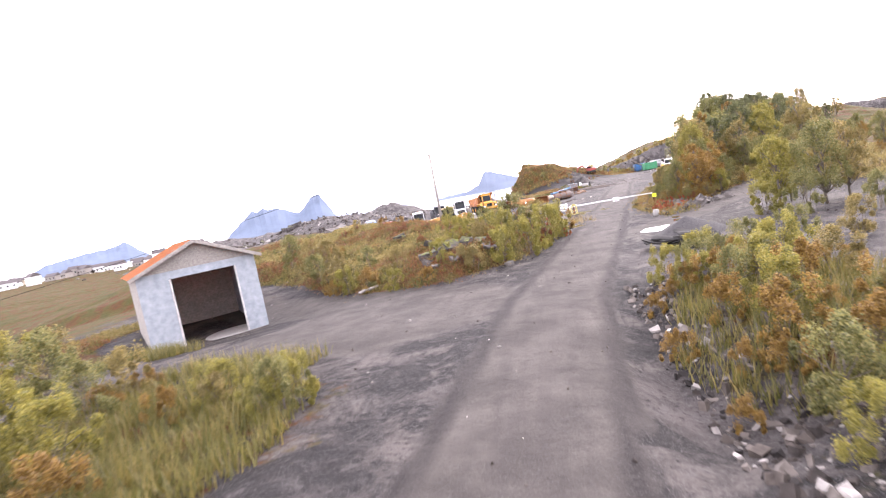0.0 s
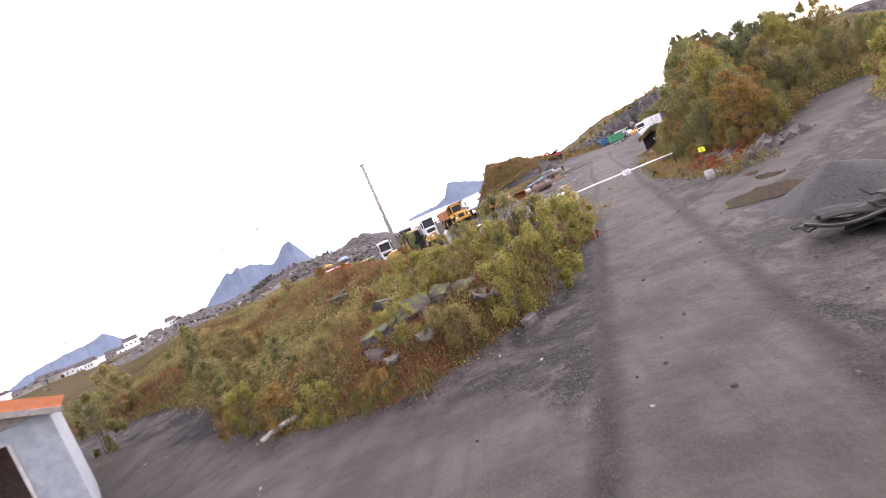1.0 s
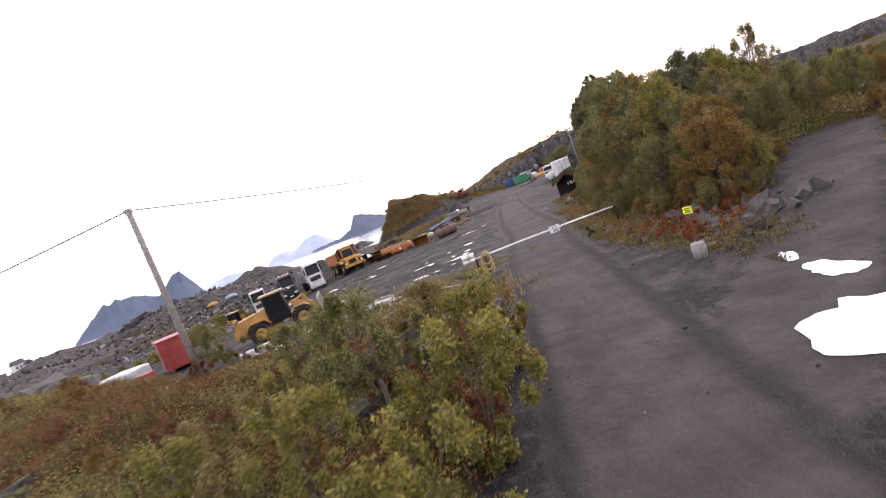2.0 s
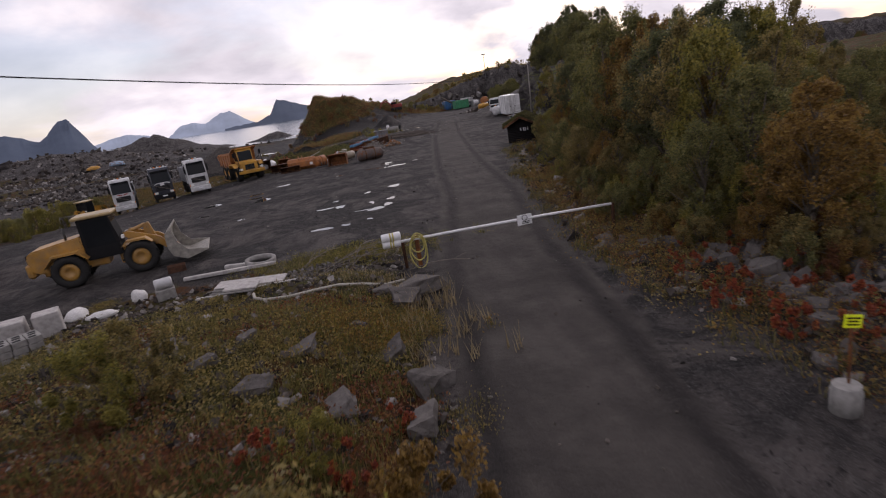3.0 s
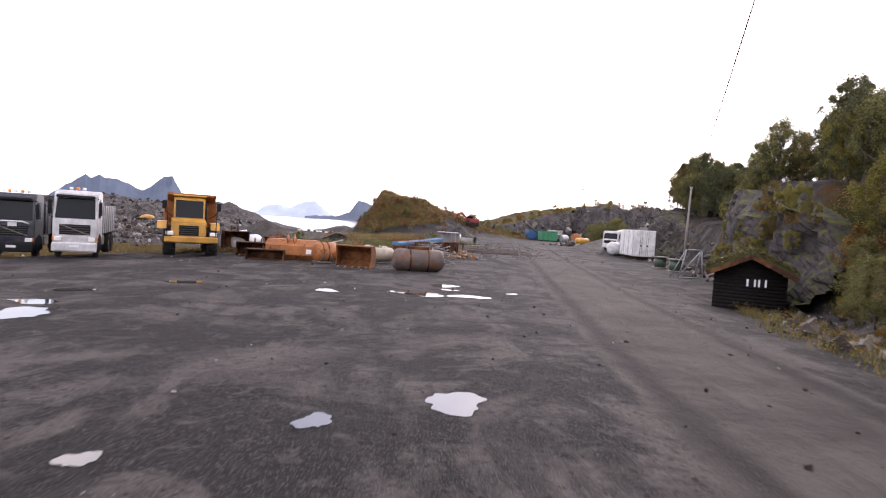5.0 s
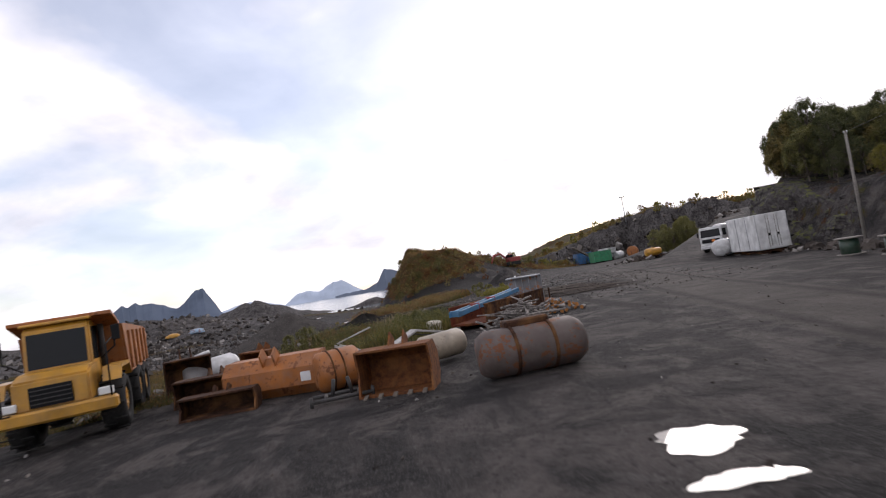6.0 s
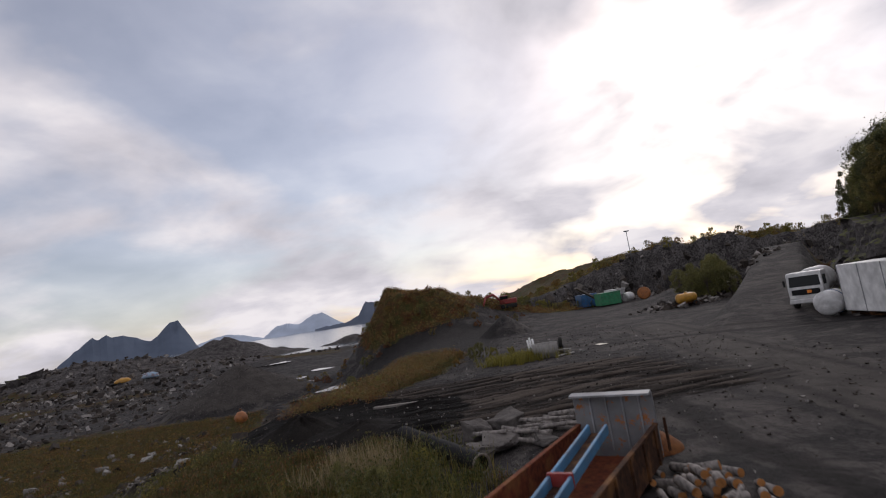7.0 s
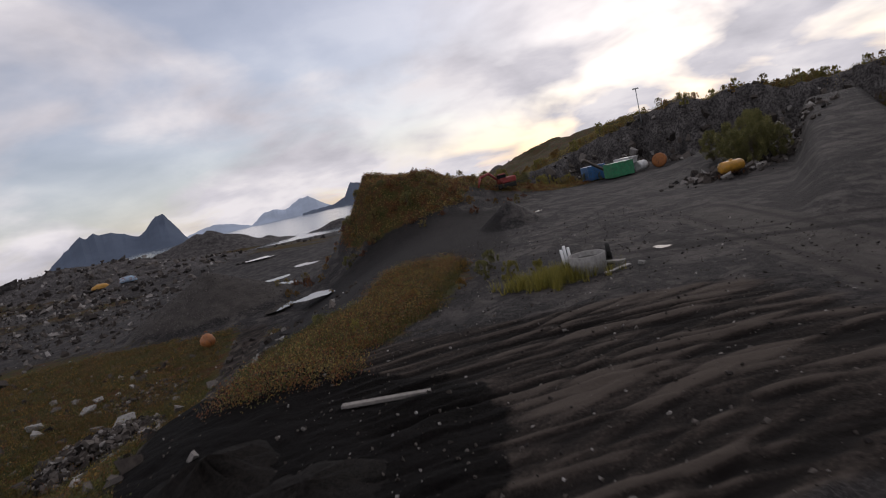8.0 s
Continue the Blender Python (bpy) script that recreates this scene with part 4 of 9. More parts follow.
def tipper_truck(m, paint, label, red=False, lightbar=False, visor=True):
    """A forward-control tipper; its face looks along -y."""
    t = thing("tipper_truck", label, "truck", m, "parked tipper trucks")
    bm = prism(B(), [(0.06, 0.62), (0.0, 1.0), (0.02, 1.75), (0.28, 2.86), (0.55, 3.02), (1.75, 3.05), (1.95, 2.9), (1.95, 0.62)], -1.22, 1.22, 0.05)
    part("cab", bm, paint, t)
    bm = B()
    quad(bm, (-1.10, 0.008, 1.78), (1.10, 0.008, 1.78), (1.04, 0.212, 2.68), (-1.04, 0.212, 2.68), thick=0.03)
    part("windscreen", bm, M_GLASS_DARK, t)
    if visor:
        bm = B()
        box(bm, (0, 0.08, 2.76), (2.1, 0.30, 0.13), 0.03)
        part("sun_visor", bm, M_BLACK if paint == M_NAVY_PAINT else M_GLASS_DARK, t)
    for s in (-1, 1):
        bm = B()
        quad(bm, *[(s * 1.235, y, z) for y, z in ((0.30, 1.85), (1.25, 1.85), (1.25, 2.62), (0.50, 2.62))][::s], thick=0.02)
        part("side_window", bm, M_GLASS_DARK, t)
        bm = B()
        box(bm, (s * 1.38, -0.02, 2.25), (0.20, 0.12, 0.62), 0.04)
        tube(bm, [(s * 1.2, 0.15, 2.7), (s * 1.38, -0.02, 2.68), (s * 1.38, -0.02, 1.85), (s * 1.2, 0.12, 1.8)], 0.018, 6)
        part("mirror", bm, M_BLACK, t)
        bm = B()
        box(bm, (s * 0.92, -0.035, 0.86), (0.40, 0.07, 0.19), 0.03)
        part("headlight", bm, M_LAMP, t)
        bm = B()
        box(bm, (s * 1.17, -0.03, 0.86), (0.09, 0.08, 0.18), 0.02)
        part("indicator", bm, M_LAMP_ORANGE, t)
        bm = prism(B(), [(0.1, 0.35), (0.1, 0.6), (1.75, 0.6), (1.75, 0.35), (1.55, 0.9), (0.95, 1.1), (0.35, 0.9)], s * 1.235 - 0.015, s * 1.235 + 0.015)
        part("wheel_arch", bm, M_BLACK, t)
    bm = B()
    box(bm, (0, -0.02, 0.50), (2.46, 0.30, 0.42), 0.06)
    part("bumper", bm, paint if not lightbar else M_BLACK, t)
    g = B()
    box(g, (0, 0.0, 1.28), (1.70, 0.05, 0.46), 0.02)
    grille = part("grille", g, M_BLACK, t)
    for i in range(4):
        bm = B()
        box(bm, (0, -0.035, 1.12 + 0.105 * i), (1.64, 0.03, 0.035), 0.01)
        part("slat", bm, M_CHASSIS, grille)
    bm = B()
    box(bm, (0, -0.04, 1.28), (1.75, 0.02, 0.05), 0.0, Matrix.Rotation(radians(15), 4, "Y"))
    part("grille_bar", bm, M_STEEL_WORN, t)
    bm = B()
    box(bm, (0, -0.18, 0.55), (0.52, 0.02, 0.11), 0.005)
    part("number_plate", bm, M_SIGN_WHITE, t)
    for s in (-1, 1):
        part("wiper", tube(B(), [(s * 0.06, 0.02, 1.84), (s * 0.5, 0.05, 1.93), (s * 0.9, 0.08, 2.0)], 0.012, 5), M_BLACK, t)
    if red:
        for s in (-1, 1):
            bm = B()
            quad(bm, (s * 0.15, -0.012, 1.58), (s * 0.62, -0.012, 1.66), (s * 0.62, -0.012, 1.76), (s * 0.02, -0.012, 1.66), thick=0.008)
            bmesh.ops.recalc_face_normals(bm, faces=bm.faces)
            part("stripe", bm, M_RED_PAINT, t, "red painted stripe")
            bm = B()
            box(bm, (s * 1.232, 1.05, 1.55), (0.012, 1.5, 0.14), 0.0)
            part("stripe", bm, M_RED_PAINT, t, "red painted stripe")
    if lightbar:
        bm = tube(B(), [(-0.95, -0.08, 1.62), (-0.55, -0.12, 1.72), (0.55, -0.12, 1.72), (0.95, -0.08, 1.62)], 0.035, 8)
        part("bull_bar", bm, M_SIGN_WHITE, t, "white bar across the grille")
        bm = B()
        box(bm, (0, -0.05, 1.58), (0.5, 0.03, 0.2), 0.02)
        part("badge_plate", bm, M_SIGN_WHITE, t)
    for i in range(3 if not lightbar else 5):
        bm = B()
        box(bm, ((i - (1 if not lightbar else 2)) * 0.36, 0.55, 3.12), (0.2, 0.14, 0.13), 0.03)
        part("roof_lamp", bm, M_LAMP_ORANGE if i % 2 else M_LAMP, t)
    bm = B()
    for s in (-1, 1):
        box(bm, (s * 0.42, 4.3, 0.82), (0.10, 6.4, 0.26), 0.01)
    for y in (1.4, 3.0, 4.6, 6.2, 7.3):
        box(bm, (0, y, 0.82), (0.84, 0.1, 0.2), 0.01)
    part("chassis", bm, M_CHASSIS, t)
    for y in (0.95, 5.3, 6.65):
        part("axle", cyl(B(), (-1.0, y, 0.51), (1.0, y, 0.51), 0.09, None, 10), M_CHASSIS, t)
    bm = B()
    box(bm, (0.9, 2.9, 0.75), (0.5, 1.1, 0.5), 0.06)
    part("fuel_tank", bm, M_STEEL_WORN, t)
    # tipper body: floor, sides with ribs, headboard and tailboard
    body = B()
    box(body, (0, 5.1, 1.12), (2.44, 5.4, 0.10), 0.01)
    box(body, (0, 2.42, 1.85), (2.44, 0.08, 1.5), 0.02)
    box(body, (0, 7.78, 1.75), (2.44, 0.08, 1.25), 0.02)
    body_ob = part("tipper_body", body, M_GREY_PAINT if not lightbar else M_NAVY_PAINT, t)
    for s in (-1, 1):
        bm = B()
        box(bm, (s * 1.20, 5.1, 1.76), (0.06, 5.4, 1.3), 0.01)
        for y in (2.8, 3.7, 4.6, 5.5, 6.4, 7.3):
            box(bm, (s * 1.25, y, 1.76), (0.06, 0.12, 1.3), 0.01)
        part("side_board", bm, M_GREY_PAINT if not lightbar else M_NAVY_PAINT, body_ob)
    rim = M_STEEL_WORN
    for s in (-1, 1):
        wheel(t, s * 1.06, 0.95, 0.51, 0.30, rim)
        for y in (5.3, 6.65):
            wheel(t, s * 0.98, y, 0.51, 0.46, rim)
    return t


tipper_truck(on_ground(-14.5, 62.0, 22) @ Matrix.Diagonal((0.88, 0.95, 1.28, 1)), M_WHITE_PAINT, "white tipper truck parked on the gravel yard")
tipper_truck(on_ground(-18.9, 63.3, 20) @ Matrix.Diagonal((0.88, 0.95, 1.28, 1)), M_NAVY_PAINT, "navy tipper truck with a white bar across its grille", lightbar=True)
tipper_truck(on_ground(-23.5, 63.6, 18) @ Matrix.Diagonal((0.88, 0.95, 1.28, 1)), M_WHITE_PAINT, "white tipper truck with red stripes on its cab", red=True)


def dump_hauler(m):
    """An articulated hauler; its face looks along -y."""
    t = thing("articulated_hauler", "yellow articulated dump hauler with worn orange body", "dump truck", m)
    part("bonnet", prism(B(), [(0.0, 1.15), (0.05, 1.95), (0.5, 2.12), (1.9, 2.2), (1.9, 1.1)], -1.05, 0.75, 0.06), M_YELLOW_PAINT, t)
    bm = B()
    box(bm, (-0.15, -0.03, 1.5), (1.0, 0.05, 0.55), 0.03)
    g = part("grille", bm, M_BLACK, t)
    for i in range(4):
        b2 = B()
        box(b2, (-0.15, -0.065, 1.32 + 0.12 * i), (0.94, 0.02, 0.03), 0.0)
        part("slat", b2, M_CHASSIS, g)
    bm = B()
    box(bm, (0, 0.05, 0.98), (2.75, 0.45, 0.36), 0.06)
    part("bumper", bm, M_YELLOW_PAINT, t)
    cab = part("cab", prism(B(), [(1.0, 2.1), (1.15, 3.28), (1.3, 3.42), (2.75, 3.42), (2.8, 1.2), (1.05, 1.2)], -0.95, 0.7, 0.05), M_YELLOW_PAINT, t)
    bm = quad(B(), (-0.85, 1.0, 2.2), (0.6, 1.0, 2.2), (0.6, 1.125, 3.2), (-0.85, 1.125, 3.2), thick=0.02)
    part("windscreen", bm, M_GLASS_DARK, cab)
    for s, x in ((-1, -0.96), (1, 0.71)):
        bm = quad(B(), *[(x, y, z) for y, z in ((1.3, 2.2), (2.5, 2.2), (2.5, 3.2), (1.35, 3.2))][::s], thick=0.015)
        part("side_window", bm, M_GLASS_DARK, cab)
    bm = B()
    box(bm, (-0.12, 1.95, 3.47), (1.75, 1.7, 0.09), 0.03)
    part("cab_roof", bm, M_YELLOW_PAINT, cab)
    for s in (-1, 1):
        part("fender", prism(B(), [(0.35, 1.55), (0.6, 1.95), (2.3, 1.95), (2.5, 1.5), (2.3, 1.85), (0.65, 1.85)], s * 1.38 - 0.38, s * 1.38 + 0.1), M_YELLOW_PAINT, t)
        bm = B()
        box(bm, (s * 1.12, -0.03, 1.32), (0.38, 0.12, 0.22), 0.03)
        part("headlight", bm, M_LAMP, t)
        bm = tube(B(), [(s * 0.95, 0.9, 2.2), (s * 1.35, 0.75, 2.5), (s * 1.4, 0.72, 3.1)], 0.025, 6)
        box(bm, (s * 1.42, 0.70, 2.9), (0.22, 0.06, 0.45), 0.03)
        part("mirror", bm, M_BLACK, t)
        bm = tube(B(), [(s * 1.25, -0.1, 1.15), (s * 1.25, -0.1, 2.6), (s * 1.25, 0.9, 2.75)], 0.022, 6)
        part("handrail", bm, M_BLACK, t)
    bm = B()
    cyl(bm, (0.82, 2.2, 1.9), (0.82, 2.2, 3.5), 0.09, 0.08, 10)
    part("exhaust", bm, M_CHASSIS, t)
    body = B()
    pts = [(3.0, 1.55), (2.5, 3.15), (3.1, 3.15), (8.3, 2.95), (9.3, 2.6), (7.4, 1.45)]
    n = len(pts)
    for s in (-1, 1):
        prism(body, pts, s * 1.32 - 0.07, s * 1.32 + 0.07)
        for i in range(5):
            y = 3.4 + i * 1.15
            box(body, (s * 1.42, y, 2.25), (0.10, 0.16, 1.3), 0.02)
    prism(body, [(2.95, 1.55), (2.45, 3.15), (2.55, 3.15), (3.05, 1.55)], -1.32, 1.32)
    prism(body, [(3.0, 1.5), (7.4, 1.4), (9.3, 2.55), (9.3, 2.65), (7.4, 1.52), (3.0, 1.62)], -1.32, 1.32)
    prism(body, [(1.25, 3.50), (1.25, 3.60), (2.6, 3.22), (2.6, 3.1)], -1.3, 1.3)
    part("dump_body", body, M_ORANGE_PAINT, t, "worn orange steel dump body")
    bm = B()
    box(bm, (0, 1.4, 0.95), (0.9, 2.6, 0.4), 0.03)
    box(bm, (0, 5.4, 1.15), (0.8, 5.2, 0.36), 0.03)
    cyl(bm, (0, 3.1, 0.75), (0, 3.1, 1.35), 0.3, None, 14)
    for y in (1.45, 5.0, 6.8):
        cyl(bm, (-1.1, y, 0.83), (1.1, y, 0.83), 0.14, None, 10)
    part("chassis", bm, M_CHASSIS, t)
    for s in (-1, 1):
        for y in (1.45, 5.0, 6.8):
            wheel(t, s * 1.12, y, 0.83, 0.62, M_YELLOW_PAINT)
    bm = B()
    for z in (0.55, 0.85, 1.15):
        box(bm, (-1.25, -0.12, z), (0.4, 0.08, 0.03), 0.0)
    part("ladder", bm, M_BLACK, t)
    return t


dump_hauler(on_ground(-8.9, 64.3, 24) @ Matrix.Scale(1.1, 4))


def wheel_loader(m, label, scale=1.0, paint=None):
    """A wheel loader; its bucket points along +y."""
    paint = paint or M_LOADER_YELLOW
    t = thing("wheel_loader", label, "loader", m @ Matrix.Scale(scale, 4), "wheel loaders")
    part("engine_cover", prism(B(), [(-3.4, 1.15), (-3.45, 1.9), (-3.2, 2.15), (-0.9, 2.45), (-0.9, 1.0), (-3.0, 0.95)], -0.85, 0.85, 0.07), paint, t)
    bm = B()
    box(bm, (0, -3.42, 1.2), (1.7, 0.35, 0.75), 0.1)
    part("counterweight", bm, paint, t)
    bm = B()
    box(bm, (0, -3.48, 1.75), (1.2, 0.04, 0.5), 0.02)
    part("radiator_grille", bm, M_BLACK, t)
    cab = part("cab", prism(B(), [(-0.9, 1.1), (-0.9, 3.25), (0.55, 3.25), (0.75, 2.1), (0.75, 1.1)], -0.72, 0.72, 0.04), M_BLACK, t)
    for s in (-1, 1):
        bm = quad(B(), *[(s * 0.728, y, z) for y, z in ((-0.75, 1.75), (0.6, 1.75), (0.5, 3.1), (-0.75, 3.1))][::s], thick=0.012)
        part("side_window", bm, M_GLASS_DARK, cab)
    bm = quad(B(), (0.62, 0.735, 2.15), (-0.62, 0.735, 2.15), (-0.62, 0.57, 3.15), (0.62, 0.57, 3.15), thick=0.012)
    part("windscreen", bm, M_GLASS_DARK, cab)
    bm = B()
    box(bm, (0, -0.15, 3.33), (1.75, 1.85, 0.16), 0.06)
    part("cab_roof", bm, painted("pale_cab_roof", (0.50, 0.36, 0.16), 0.05), cab)
    for s in (-1, 1):
        part("rear_fender", prism(B(), [(-2.75, 1.2), (-2.3, 1.8), (-1.1, 1.8), (-0.75, 1.3), (-1.15, 1.7), (-2.25, 1.7)], s * 1.0 - 0.3, s * 1.0 + 0.35), paint, t)
        part("front_fender", prism(B(), [(0.8, 1.5), (1.1, 1.8), (2.0, 1.8), (2.3, 1.5), (2.0, 1.7), (1.1, 1.7)], s * 1.05 - 0.28, s * 1.05 + 0.3), paint, t)
        bm = B()
        box(bm, (s * 0.7, 0.95, 2.0), (0.22, 0.16, 0.2), 0.04)
        part("work_lamp", bm, M_LAMP, t)
        part("lift_arm", prism(B(), [(0.9, 2.05), (1.2, 2.2), (2.6, 1.6), (3.35, 0.75), (3.2, 0.5), (2.4, 1.25), (1.1, 1.85)], s * 0.5 - 0.09, s * 0.5 + 0.09, 0.02), paint, t)
        bm = cyl(B(), (s * 0.5, 1.0, 1.0), (s * 0.5, 2.3, 1.35), 0.09, None, 10)
        part("cylinder", bm, M_STEEL_WORN, t)
    part("bell_crank", prism(B(), [(1.8, 1.6), (1.95, 2.35), (2.2, 2.4), (2.5, 1.2), (2.3, 1.1)], -0.12, 0.12, 0.02), paint, t)
    bm = cyl(B(), (0, 0.9, 2.0), (0, 2.0, 2.3), 0.10, None, 12)
    part("tilt_cylinder", bm, paint, t)
    bm = B()
    box(bm, (0, 1.3, 1.0), (0.9, 1.6, 0.9), 0.05)
    box(bm, (0, -1.5, 0.95), (0.9, 3.0, 0.5), 0.05)
    for y in (-1.7, 1.6):
        cyl(bm, (-1.1, y, 0.82), (1.1, y, 0.82), 0.16, None, 10)
    part("frame", bm, paint, t)
    bucket = B()
    pr = [(3.15, 0.55), (3.1, 1.1), (3.3, 1.75), (3.70, 2.0), (3.68, 1.88), (3.42, 1.62), (3.24, 1.05), (3.35, 0.45), (3.75, 0.22), (4.85, 0.16), (4.85, 0.10), (3.7, 0.10)]
    prism(bucket, pr, -1.5, 1.5)
    for s in (-1, 1):
        prism(bucket, [(3.15, 0.55), (3.1, 1.1), (3.3, 1.75), (3.70, 2.0), (3.66, 1.15), (3.95, 0.55), (4.85, 0.16), (4.85, 0.10), (3.7, 0.10)], s * 1.5 - 0.03, s * 1.5 + 0.03)
    bmesh.ops.transform(bucket, matrix=Matrix.Translation((0, 3.3, 0.35)) @ Matrix.Rotation(radians(14), 4, "X") @ Matrix.Translation((0, -3.3, -0.35)), verts=bucket.verts)
    part("bucket", bucket, M_BUCKET, t, "scraped pale steel bucket")
    bm = cyl(B(), (0.45, -1.6, 2.3), (0.45, -1.6, 3.0), 0.06, None, 8)
    part("exhaust", bm, M_CHASSIS, t)
    for s in (-1, 1):
        for y in (-1.7, 1.6):
            wheel(t, s * 1.05, y, 0.84, 0.6, paint)
    return t


wheel_loader(on_ground(-10.4, 26.8, -78), "yellow wheel loader with lowered bucket on the gravel", 0.98)
wheel_loader(on_ground(-28.0, 64.0, 168), "small yellow loader parked beside the trucks", 0.82, M_YELLOW_PAINT)


def old_lorry(m):
    """A square old cab lorry with a pale tank behind; its face looks along -y."""
    t = thing("old_lorry", "old white cab lorry parked by the container box", "truck", m)
    part("cab", prism(B(), [(0.0, 0.75), (0.0, 1.6), (0.12, 2.75), (0.3, 2.85), (1.75, 2.85), (1.75, 0.75)], -1.2, 1.2, 0.05), M_WHITE_PAINT, t)
    part("windscreen", quad(B(), (-1.05, 0.0, 1.75), (1.05, 0.0, 1.75), (1.0, 0.09, 2.55), (-1.0, 0.09, 2.55), thick=0.02), M_GLASS_DARK, t)
    for s in (-1, 1):
        part("side_window", quad(B(), *[(s * 1.21, y, z) for y, z in ((0.3, 1.75), (1.2, 1.75), (1.2, 2.5), (0.3, 2.5))][::s], thick=0.015), M_GLASS_DARK, t)
        bm = B()
        box(bm, (s * 0.95, -0.03, 0.98), (0.36, 0.06, 0.2), 0.03)
        part("headlight", bm, M_LAMP, t)
        wheel(t, s * 1.02, 0.9, 0.5, 0.3, M_WHITE_PAINT)
        wheel(t, s * 1.0, 4.3, 0.5, 0.45, M_WHITE_PAINT)
        bm = B()
        box(bm, (s * 1.38, 0.05, 2.1), (0.16, 0.06, 0.5), 0.03)
        part("mirror", bm, M_BLACK, t)
    bm = B()
    box(bm, (0, -0.03, 1.32), (1.9, 0.05, 0.42), 0.02)
    part("grille", bm, M_BLACK, t)
    bm = B()
    box(bm, (0.25, -0.07, 1.34), (0.3, 0.02, 0.22), 0.0)
    part("warning_plate", bm, M_LAMP_ORANGE, t, "small orange warning plate")
    bm = B()
    box(bm, (0, -0.05, 0.62), (2.4, 0.25, 0.32), 0.05)
    part("bumper", bm, M_WHITE_PAINT, t)
    bm = B()
    for s in (-1, 1):
        box(bm, (s * 0.42, 3.4, 0.85), (0.1, 5.2, 0.24), 0.01)
    box(bm, (0, 0.9, 0.5), (2.0, 0.12, 0.12), 0.02)
    box(bm, (0, 4.3, 0.5), (2.0, 0.12, 0.12), 0.02)
    part("chassis", bm, M_CHASSIS, t)
    bm = lathe(B(), [(0.5, 0.0), (0.95, 0.03), (1.05, 0.1), (1.05, 0.9), (0.95, 0.97), (0.5, 1.0)], (0, 2.0, 2.0), (0, 6.0, 2.0), 28)
    part("tank", bm, M_WHITE_PAINT, t)
    return t


old_lorry(on_ground(34.9, 110.6, -50) @ Matrix.Scale(1.08, 4))
t = thing("steel_tank", "round grey-white steel tank standing by the lorry", "tank", on_ground(34.0, 107.4, 20))
part("shell", lathe(B(), [(0.3, 0.0), (0.75, 0.04), (0.95, 0.12), (0.98, 0.5), (0.95, 0.88), (0.75, 0.96), (0.3, 1.0)], (-0.2, 0, 1.0), (2.4, 0.6, 1.0), 28), M_WHITE_PAINT, t)
for a in (0.3, 1.9):
    bm = B()
    box(bm, (a, a * 0.22, 0.18), (0.2, 1.2, 0.36), 0.02)
    part("cradle", bm, M_CHASSIS, t)
bm = B()
lathe(bm, [(0.995, 0.0), (0.995, 1.0), (0.97, 1.0), (0.97, 0.0)], (1.0, 0.28, 1.0), (1.18, 0.32, 1.0), 28, True)
part("band", bm, M_DEEP_BLUE, t, "dark blue painted band")

# ---- buildings ----
def rot_z(deg):
    return Matrix.Rotation(radians(deg), 4, "Z")


